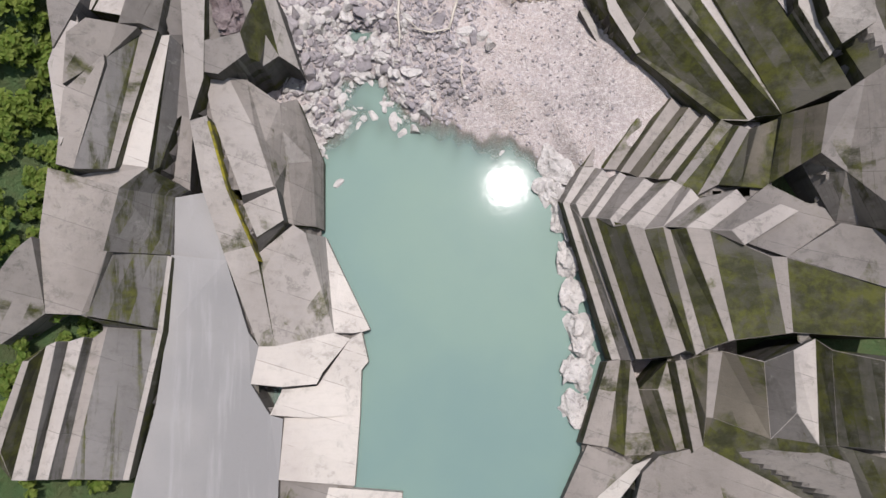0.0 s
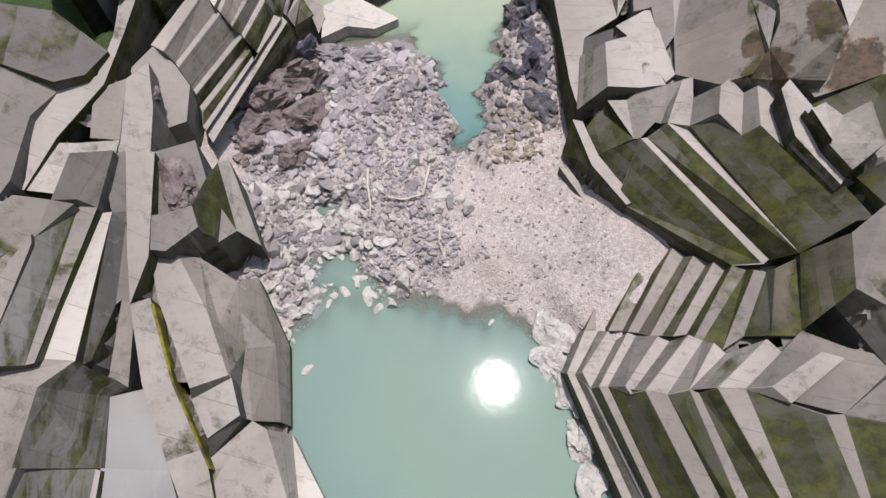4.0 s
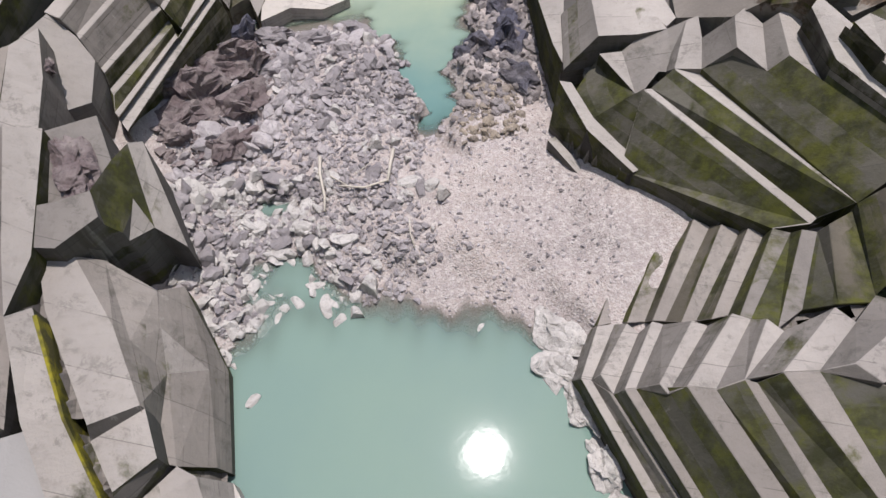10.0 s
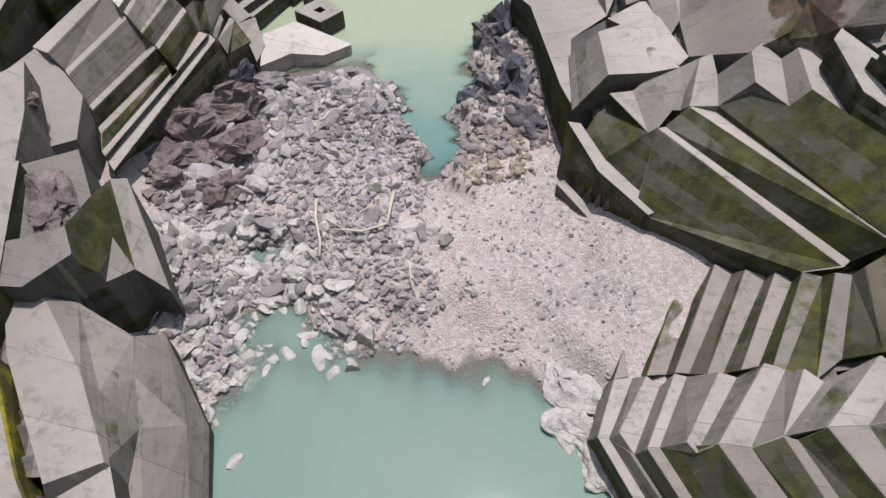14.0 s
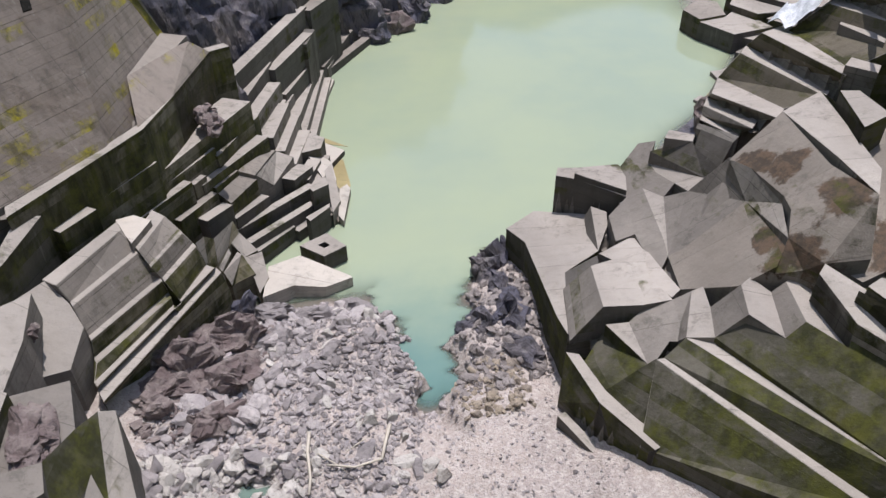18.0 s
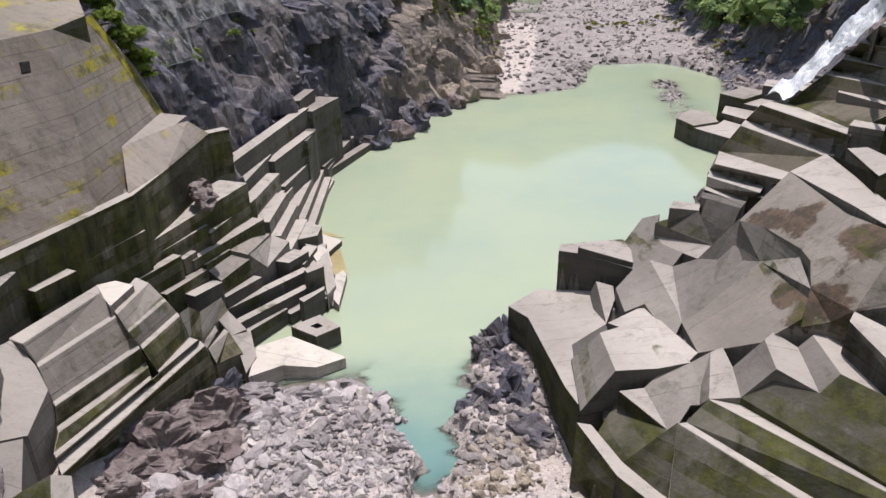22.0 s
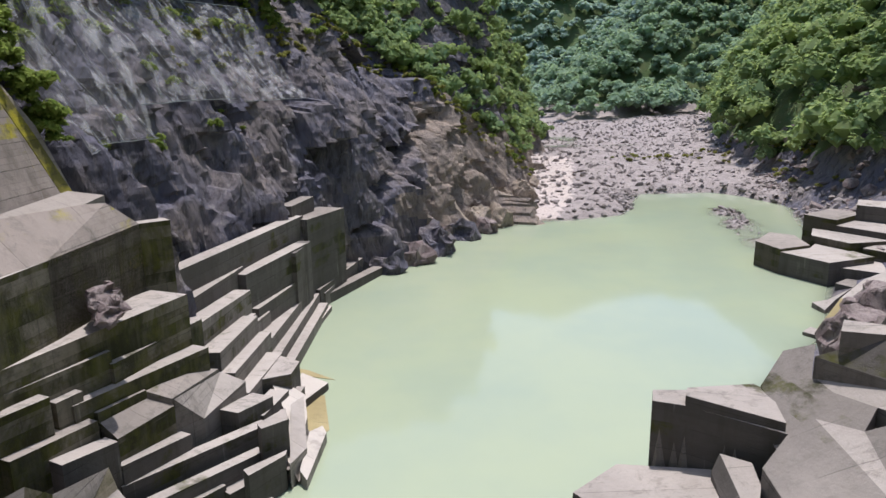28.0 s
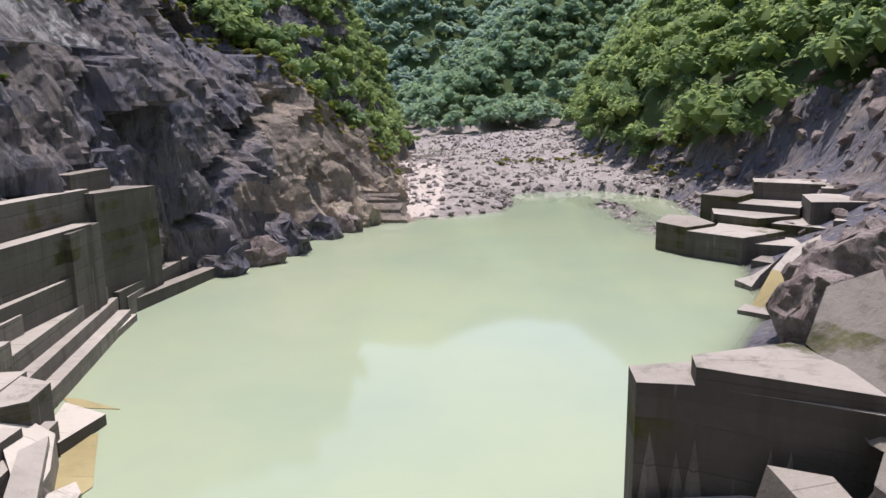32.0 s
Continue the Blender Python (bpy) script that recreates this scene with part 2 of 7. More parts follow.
def rock_material(name, a, b, dark, scale=1.0, island=False):
    n = Nodes(name, 0.9, 0.25)
    c = n.mix(n.ramp(n.noise(0.5 * scale, 9, 0.68), 0.38, 0.64), a, b)
    c = n.mix(n.ramp(n.noise(1.6 * scale, 8, 0.72, n.scaled(1, 1, 0.5), 0.8), 0.5, 0.72), c, dark)
    if island:
        c = n.mix(n.math("MULTIPLY", n.ramp(n.each(True), 0.35, 1.0), 0.7), c, tuple(0.5 * v for v in b))
        c = n.mix(n.math("MULTIPLY", n.ramp(n.noise(0.11, 5, 0.6), 0.42, 0.6), 0.6), c, tuple(0.5 * v for v in b))
    n.bump(n.noise(2.2 * scale, 10, 0.72), 0.25 / scale)
    n.bump(n.voronoi(0.9 * scale, vec=n.scaled(1, 1, 0.6)), 0.25 / scale, 0.6)
    return n.done(c)


def cliff_material():
    """Dark fractured rock: blue-hazed and brown zones, tan fresh faces, leaning cracks and run-off."""
    n = Nodes("cliff_rock", 0.85, 0.3)
    lean = n.scaled(1.0, 1.0, 0.35)
    # The blue in this mix is distance haze put into the rock colour.
    c = n.mix(n.ramp(n.noise(0.10, 7, 0.6), 0.42, 0.64), (0.108, 0.106, 0.140), (0.182, 0.158, 0.155))
    c = n.mix(n.ramp(n.noise(0.45, 8, 0.7, lean, 1.2), 0.57, 0.74), c, (0.31, 0.255, 0.205))
    c = n.mix(n.ramp(n.noise(0.7, 9, 0.72, lean, 0.8), 0.46, 0.66), c, (0.055, 0.051, 0.057))
    c = n.mix(n.math("MULTIPLY", n.ramp(n.noise(1.0, 5, 0.6, n.scaled(0.9, 0.9, 0.06)), 0.58, 0.72), 0.5), c, (0.36, 0.34, 0.33))
    n.bump(n.noise(1.2, 10, 0.72, lean), 0.45)
    n.bump(n.voronoi(0.6, vec=n.scaled(1, 1, 0.4)), 0.5, 0.8)
    return n.done(c)


M["cliff"] = cliff_material()
M["scree"] = rock_material("grey_rubble", (0.50, 0.455, 0.45), (0.40, 0.36, 0.365), (0.24, 0.215, 0.225), 1.2, True)
M["purple"] = rock_material("purple_rock", (0.165, 0.127, 0.126), (0.27, 0.228, 0.217), (0.06, 0.049, 0.051), 1.2)
M["tan"] = rock_material("tan_rock", (0.36, 0.30, 0.235), (0.26, 0.22, 0.19), (0.11, 0.095, 0.085), 1.2)
M["spur"] = rock_material("brown_spur_rock", (0.30, 0.245, 0.205), (0.20, 0.172, 0.158), (0.085, 0.075, 0.072), 0.45)
M["shore"] = rock_material("pale_rock", (0.54, 0.505, 0.475), (0.42, 0.39, 0.365), (0.2, 0.18, 0.172), 1.2)


def gravel():
    n = Nodes("gravel", 0.92, 0.2)
    c = n.mix(n.ramp(n.noise(0.12, 8, 0.65), 0.38, 0.64), (0.43, 0.365, 0.335), (0.345, 0.30, 0.285))
    c = n.mix(n.ramp(n.noise(2.4, 8, 0.75), 0.42, 0.66), c, (0.52, 0.47, 0.445))
    c = n.mix(n.math("MULTIPLY", n.ramp(n.noise(5.0, 6, 0.7), 0.56, 0.74), 0.6), c, (0.2, 0.175, 0.165))
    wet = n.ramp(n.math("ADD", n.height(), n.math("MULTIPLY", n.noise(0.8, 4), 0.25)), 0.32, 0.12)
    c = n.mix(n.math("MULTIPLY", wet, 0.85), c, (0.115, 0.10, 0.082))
    n.bump(n.voronoi(5.5, "F1"), 0.07)
    n.bump(n.noise(7.0, 8, 0.7), 0.1)
    return n.done(c)


def soil():
    """Hillside: dark leaf litter with low green growth."""
    n = Nodes("hillside", 0.95, 0.1)
    c = n.mix(n.ramp(n.noise(0.3, 8, 0.7), 0.4, 0.62), (0.075, 0.12, 0.05), (0.09, 0.11, 0.05))
    n.bump(n.noise(1.2, 8, 0.7), 0.6)
    return n.done(c)


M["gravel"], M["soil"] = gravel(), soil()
M["bed"] = rock_material("river_bed", (0.25, 0.22, 0.213), (0.33, 0.295, 0.287), (0.14, 0.122, 0.123), 0.8)


def water_material(name, color, murk, inlet=None):
    """Milky water: the bed shows through only where the water is a few hand's breadths deep."""
    n = Nodes(name, 0.045, 0.5)
    n.b.inputs["IOR"].default_value = 1.33
    c = n.mix(n.ramp(n.noise(0.035, 4, 0.6), 0.35, 0.68), color, murk)
    if inlet:
        sep = n.t.nodes.new("ShaderNodeSeparateXYZ")
        n.link(n.pos, sep.inputs[0])
        y = n.math("ADD", sep.outputs[1], n.math("MULTIPLY", n.noise(0.12, 4), 14))
        c = n.mix(n.ramp(y, 68, 47), c, inlet)
    deep = n.t.nodes.new("ShaderNodeAttribute")
    deep.attribute_name = "depth"
    n.link(n.math("SUBTRACT", 1.0, n.math("POWER", 0.10, n.math("MAXIMUM", deep.outputs["Fac"], 0.03))), n.b.inputs["Alpha"])
    n.bump(n.noise(1.1, 3, 0.5), 0.007, 0.4)
    return n.done(c)


M["water_low"] = water_material("green_water", (0.318, 0.362, 0.25), (0.28, 0.332, 0.25), (0.12, 0.215, 0.20))
M["water_up"] = water_material("teal_water", (0.175, 0.25, 0.208), (0.148, 0.22, 0.20))


def leaf(name, a, b, c2):
    """Leaves: matt, a part of the light shines through."""
    n = Nodes(name, 0.75, 0.12)
    c = n.mix(n.ramp(n.noise(0.07, 5, 0.6), 0.36, 0.64), a, b)
    c = n.mix(n.math("MULTIPLY", n.each(True), 0.7), c, c2)
    glow = n.t.nodes.new("ShaderNodeBsdfTranslucent")
    both = n.t.nodes.new("ShaderNodeMixShader")
    both.inputs[0].default_value = 0.5
    n.link(n.mix(0.35, c, (0.45, 0.55, 0.16)), glow.inputs["Color"])
    n.link(n.b.outputs[0], both.inputs[1])
    n.link(glow.outputs[0], both.inputs[2])
    n.link(both.outputs[0], n.t.nodes["Material Output"].inputs["Surface"])
    return n.done(c)


# Air haze is put into the first three leaf colours: paler, bluer with distance.
M["leaf"] = leaf("leaves", (0.20, 0.29, 0.12), (0.14, 0.245, 0.15), (0.32, 0.38, 0.15))
M["leaf_far"] = leaf("hazed_leaves", (0.27, 0.385, 0.36), (0.24, 0.36, 0.37), (0.33, 0.43, 0.36))
M["leaf_mid"] = leaf("hazed_hillside_leaves", (0.26, 0.385, 0.29), (0.22, 0.34, 0.29), (0.34, 0.44, 0.28))
M["leaf2"] = leaf("bright_leaves", (0.16, 0.225, 0.04), (0.10, 0.175, 0.035), (0.26, 0.29, 0.075))
M["grass"] = leaf("dry_grass", (0.22, 0.20, 0.05), (0.13, 0.15, 0.03), (0.32, 0.28, 0.10))
n = Nodes("driftwood", 0.8)
M["wood"] = n.done(n.mix(n.noise(2.0), (0.42, 0.37, 0.31), (0.58, 0.53, 0.46)))
n = Nodes("white_sheet", 0.55)
n.bump(n.noise(1.4, 7, 0.7), 0.35)
M["sheet"] = n.done(n.mix(n.ramp(n.noise(0.6, 6), 0.4, 0.6), (0.72, 0.74, 0.78), (0.5, 0.53, 0.58)))
n = Nodes("net_wire", 0.6)
n.link(n.math("ADD", n.math("MULTIPLY", n.ramp(n.noise(1.0, 3, 0.5, n.scaled(0.9, 0.9, 0.05)), 0.50, 0.60), 0.30), 0.07), n.b.inputs["Alpha"])
M["net"] = n.done(n.mix(n.noise(0.5), (0.5, 0.5, 0.5), (0.32, 0.33, 0.34)))
n = Nodes("wire_cable", 0.5)
M["wire"] = n.done(n.mix(n.noise(0.8), (0.45, 0.45, 0.46), (0.33, 0.34, 0.35)))
n = Nodes("black_hose", 0.5)
M["hose"] = n.done(n.mix(n.noise(0.8), (0.03, 0.03, 0.03), (0.09, 0.09, 0.085)))


# ---- building helpers ----
def mesh_of(name, verts, faces, mats, slots=None, smooth=False):
    me = bpy.data.meshes.new(name)
    me.from_pydata(verts, [], faces)
    for k in mats:
        me.materials.append(M[k])
    if slots is not None:
        me.polygons.foreach_set("material_index", np.array(slots, dtype=np.int32))
    if smooth:
        me.polygons.foreach_set("use_smooth", np.ones(len(me.polygons), dtype=bool))
    me.update()
    return me


def quads_mesh(name, verts, quads, mats, smooth=False):
    """A large mesh from arrays: verts n x 3, quads m x 4 (or tris m x 3)."""
    me = bpy.data.meshes.new(name)
    k = quads.shape[1]
    me.vertices.add(len(verts))
    me.vertices.foreach_set("co", np.asarray(verts, dtype=np.float32).ravel())
    me.loops.add(quads.size)
    me.loops.foreach_set("vertex_index", quads.astype(np.int32).ravel())
    me.polygons.add(len(quads))
    me.polygons.foreach_set("loop_start", np.arange(0, quads.size, k, dtype=np.int32))
    me.polygons.foreach_set("use_smooth", np.full(len(quads), smooth))
    for key in mats:
        me.materials.append(M[key])
    me.update(calc_edges=True)
    return me


def root(name, label, category, kind="", group="", at=(0, 0, 0)):
    ob = new(name)
    ob.location = at
    return tagged(ob, label, category, group, kind)


def part(name, me, parent, label=""):
    ob = new(name, me)
    ob.parent = parent
    if label:
        tagged(ob, label)
    return ob


CAST = []


def facets(name, parent, tops, base=None, side="g", worn=0.045, label=""):
    """Notes a cast piece; join_cast() builds it."""
    CAST.append(("facets", [list(map(tuple, pts)) for _, pts in tops], (name, parent, [key for key, _ in tops], base, side, worn, label)))


def step(parent, tread, riser, edge, back, foot, base, label=""):
    """Notes a cast step; join_cast() builds it."""
    CAST.append(("step", [list(edge), list(back), list(foot)], (parent, tread, riser, base, label)))


def join_cast(reach=0.40, drop=0.55):
    """Brings corners that neighbouring pieces share to one place, then builds every piece."""
    refs = [(i, j, k) for i, (_, rows, _) in enumerate(CAST) for j, row in enumerate(rows) for k in range(len(row))]
    pts = np.array([CAST[i][1][j][k] for i, j, k in refs], dtype=float)
    own = np.array([i for i, _, _ in refs])
    group = np.full(len(pts), -1)
    for i in range(len(pts)):
        if group[i] >= 0:
            continue
        d = pts - pts[i]
        near = np.flatnonzero((np.hypot(d[:, 0], d[:, 1]) < reach) & (np.abs(d[:, 2]) < drop) & (group < 0))
        taken, keep = {own[i]}, [i]
        for j in near[np.argsort(np.hypot(d[near, 0], d[near, 1]))]:
            if j != i and own[j] not in taken:
                taken.add(own[j])
                keep.append(j)
        group[keep] = i
    for g in np.unique(group):
        pts[group == g] = pts[group == g].mean(axis=0)
    for (i, j, k), p in zip(refs, pts):
        CAST[i][1][j][k] = tuple(p)
    for kind, rows, rest in CAST:
        if kind == "facets":
            name, parent, keys, base, side, worn, label = rest
            cast_facets(name, parent, list(zip(keys, rows)), base, side, worn, label)
        else:
            parent, tread, riser, base, label = rest
            cast_step(parent, tread, riser, *rows, base, label)
    for parent in dict.fromkeys(rest[1] if kind == "facets" else rest[0] for kind, _, rest in CAST):
        core(parent)


def core(parent, cell=0.4, sunk=0.5):
    """The poured mass under a bank's facets: closes the narrow joints between them."""
    tris = []
    for kind, rows, rest in CAST:
        if (rest[1] if kind == "facets" else rest[0]) is not parent:
            continue
        if kind == "facets":
            for pts in rows:
                flat = [Vector((p[0], p[1], 0)) for p in pts]
                tris += [[pts[i] for i in t] for t in geometry.tessellate_polygon([flat])]
        else:
            e, b, f = rows
            tris += [(e[0], e[1], b[1]), (e[0], b[1], b[0]), (f[0], f[1], e[1]), (f[0], e[1], e[0])]
    T = np.array(tris, dtype=float)
    lo, hi = T[:, :, :2].min(axis=(0, 1)) - cell, T[:, :, :2].max(axis=(0, 1)) + cell
    xs, ys = np.arange(lo[0], hi[0], cell), np.arange(lo[1], hi[1], cell)
    X, Y = np.meshgrid(xs, ys)
    Z = np.full(X.shape, np.nan)
    for a, b, c in T:
        d = (b[0] - a[0]) * (c[1] - a[1]) - (c[0] - a[0]) * (b[1] - a[1])
        if abs(d) < 1e-6:
            continue
        u = ((X - a[0]) * (c[1] - a[1]) - (c[0] - a[0]) * (Y - a[1])) / d
        v = ((b[0] - a[0]) * (Y - a[1]) - (X - a[0]) * (b[1] - a[1])) / d
        z = a[2] + u * (b[2] - a[2]) + v * (c[2] - a[2]) - sunk
        Z = np.where((u >= 0) & (v >= 0) & (u + v <= 1), np.fmax(Z, z), Z)
    low = np.pad(Z, 1, constant_values=np.nan)
    low = np.nanmin(np.stack([low[1 + i:1 + i + Z.shape[0], 1 + j:1 + j + Z.shape[1]] for i in (-1, 0, 1) for j in (-1, 0, 1)] + [np.full(Z.shape, 99.0)]), axis=0)
    Z = np.where(np.isnan(Z), np.nan, low)
    pad = np.pad(Z, 2, constant_values=np.nan)
    h, w = Z.shape
    side = [np.fmin(pad[2 + i:2 + i + h, 2 + j:2 + j + w], pad[2 + 2 * i:2 + 2 * i + h, 2 + 2 * j:2 + 2 * j + w]) for i, j in ((0, -1), (0, 1), (-1, 0), (1, 0))]
    between = np.fmin(np.minimum(side[0], side[1]), np.minimum(side[2], side[3]))
    Z = np.where(np.isnan(Z), between, Z)
    nx = len(xs)
    i = (np.arange(len(ys) - 1)[:, None] * nx + np.arange(nx - 1)[None, :]).ravel()
    Q = np.stack([i, i + 1, i + nx + 1, i + nx], -1)
    Q = Q[~np.isnan(Z.ravel()[Q]).any(axis=1)]
    used, Q = np.unique(Q, return_inverse=True)
    part("core", quads_mesh("core", np.stack([X, Y, Z], -1).reshape(-1, 3)[used], Q.reshape(-1, 4), ["g"]), parent, "grey poured concrete mass behind the facets")


def cast_facets(name, parent, tops, base=None, side="g", worn=0.045, label=""):
    """One cast piece: every facet (material, corners) is the top of a solid that goes down to base; arrises are worn off a little."""
    bm = bmesh.new()
    keys = []
    for key, pts in tops:
        low = base if base is not None else min(p[2] for p in pts) - 5.0
        area = sum(p[0] * q[1] - q[0] * p[1] for p, q in zip(pts, pts[1:] + pts[:1]))
        if area < 0:
            pts = pts[::-1]
        up = [bm.verts.new(p) for p in pts]
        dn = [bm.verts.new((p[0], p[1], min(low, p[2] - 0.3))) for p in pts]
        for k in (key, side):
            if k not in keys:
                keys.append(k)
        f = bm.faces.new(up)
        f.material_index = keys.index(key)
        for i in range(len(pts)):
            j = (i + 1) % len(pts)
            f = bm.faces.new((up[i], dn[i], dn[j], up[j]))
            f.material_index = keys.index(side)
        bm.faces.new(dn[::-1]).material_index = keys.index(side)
    tall = [e for e in bm.edges if max(v.co.z for v in e.verts) > -0.5 and len(e.link_faces) == 2 and e.calc_face_angle(0) > 0.5
            and not all(abs(f.normal.z) < 0.02 for f in e.link_faces) and e.link_faces[0].normal.z + e.link_faces[1].normal.z > -0.1]
    bmesh.ops.bevel(bm, geom=tall, offset=worn, segments=1, affect="EDGES", clamp_overlap=True)
    bmesh.ops.triangulate(bm, faces=[f for f in bm.faces if len(f.verts) > 4])
    me = bpy.data.meshes.new(name)
    bm.to_mesh(me)
    bm.free()
    for k in keys:
        me.materials.append(M[k])
    return part(name, me, parent, label)


def cast_step(parent, tread, riser, edge, back, foot, base, label=""):
    """A cast step: level tread between edge and back, sloping face from foot up to edge."""
    bm = bmesh.new()
    f, e, b = ([bm.verts.new(p) for p in pts] for pts in (foot, edge, back))
    df, db = ([bm.verts.new((p[0], p[1], base)) for p in pts] for pts in (foot, back))
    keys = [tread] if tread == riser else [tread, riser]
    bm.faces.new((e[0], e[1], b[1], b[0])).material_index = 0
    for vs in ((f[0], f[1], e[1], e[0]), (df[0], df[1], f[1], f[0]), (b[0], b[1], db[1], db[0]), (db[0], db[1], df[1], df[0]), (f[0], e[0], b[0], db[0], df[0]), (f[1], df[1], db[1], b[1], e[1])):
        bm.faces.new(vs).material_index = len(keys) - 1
    bmesh.ops.recalc_face_normals(bm, faces=bm.faces[:])
    worn = [q for q in bm.edges if sum(v in e for v in q.verts) and q.calc_face_angle(0) > 0.4]
    bmesh.ops.bevel(bm, geom=worn, offset=0.045, segments=1, affect="EDGES", clamp_overlap=True)
    bmesh.ops.triangulate(bm, faces=[q for q in bm.faces if len(q.verts) > 4])
    me = bpy.data.meshes.new("concrete_step")
    bm.to_mesh(me)
    bm.free()
    for k in keys:
        me.materials.append(M[k])
    return part("concrete_step", me, parent, label)

# ---- ground, water and hills ----
LEFT_Y = [-160, -60, 0, 20, 50, 70, 85, 100, 123, 137, 147, 156, 172, 200, 240, 284, 300, 320, 345, 420, 520]
LEFT_X = [-16, -15, -14, -12.5, -12, -8, -5, -3, 4, 7, 17, 25, 32, 40, 51, 63, 58, 20, -60, -160, -220]
RIGHT_Y = [-160, -60, 0, 20, 35, 60, 77, 84, 89, 103, 115, 160, 182, 230, 284, 330, 420, 520]
RIGHT_X = [14, 13, 12, 13, 15, 20, 33.5, 40.5, 47, 57, 66, 86, 96, 106, 128, 150, 190, 230]


def ridge_noise(x, y, scale, octaves=4):
    """Layered sine noise, for arrays."""
    z, amp, f = np.zeros_like(x), 1.0, 1.0 / scale
    for i in range(octaves):
        a = 0.7 + 1.9 * i
        z = z + amp * np.sin(f * (x * math.cos(a) + y * math.sin(a)) + 1.7 * np.sin(f * 0.6 * (y * math.cos(a) - x * math.sin(a)) + i)) * np.cos(f * 0.8 * (x * math.sin(2 * a) - y) + 2 * i)
        amp, f = amp * 0.5, f * 2.1
    return z


def smooth(v, lo, hi):
    s = np.clip((v - lo) / (hi - lo), 0, 1)
    return s * s * (3 - 2 * s)


def bar(x, y):
    """The rubble bar between the two pools: its height over the water."""
    wob = 0.5 * np.sin(1.3 * x + 0.6 * y) + 0.3 * np.sin(2.9 * x - 0.8 * y)
    near = np.interp(x, [-30, -16, -13.7, -11, -7.7, -4.8, -1.2, 0.8, 5.7, 9.0, 10.5, 13, 16], [25, 25, 21, 23, 24.7, 24, 23.7, 22.2, 21.5, 20, 19, 15, 8]) + wob
    side = x + 0.75 * np.sin(0.85 * y + 0.6) + 0.4 * np.sin(2.1 * y) + 0.25 * np.sin(4.3 * y + x)
    far = np.interp(side, [-30, -8, 0.3, 1.5, 2.7, 3.4, 5.4, 6.8, 7.7, 9.9, 11.7, 14, 30], [54, 53, 53, 48.5, 46.5, 38.3, 38.2, 43.3, 47.5, 52.5, 56, 60, 62]) + 0.6 * wob
    d = np.minimum(y - near, far - y)
    lift = np.interp(x, [-16, -8, -2, 6, 12, 18], [1.3, 1.3, 2.1, 2.0, 1.7, 2.0])
    z = lift * smooth(d, -0.6, 6) - 1.6 * smooth(-d, 0.0, 5)
    z = z - 1.9 * np.exp(-((x + 9.3) / 3.0) ** 2 - ((y - 33.0) / 1.3) ** 2) - 1.0 * np.exp(-((x + 7.4 + 0.8 * np.sin(y)) / 1.5) ** 2 - ((y - 25.5) / 2.2) ** 2)
    z = z - 0.62 * np.exp(-((x + 10.2) / 3.4) ** 2 - ((y - 27.5) / 4.2) ** 2)
    return z + 0.45 * smooth(d, 0, 3) * ridge_noise(x, y, 3.2)


def bend_shore(x):
    """Where the dry bed of the bend begins, in y."""
    return np.interp(x, [5, 22, 31, 40, 52.5, 56, 61, 65, 82, 86, 90, 100], [128, 145, 151.5, 153.5, 157.5, 163, 174.5, 182, 181.5, 175, 160, 140])


def knee(y):
    """Width of the gentle foot of the right slope."""
    return np.interp(y, [100, 140, 165, 200, 300], [24, 20, 8, 2, 3])


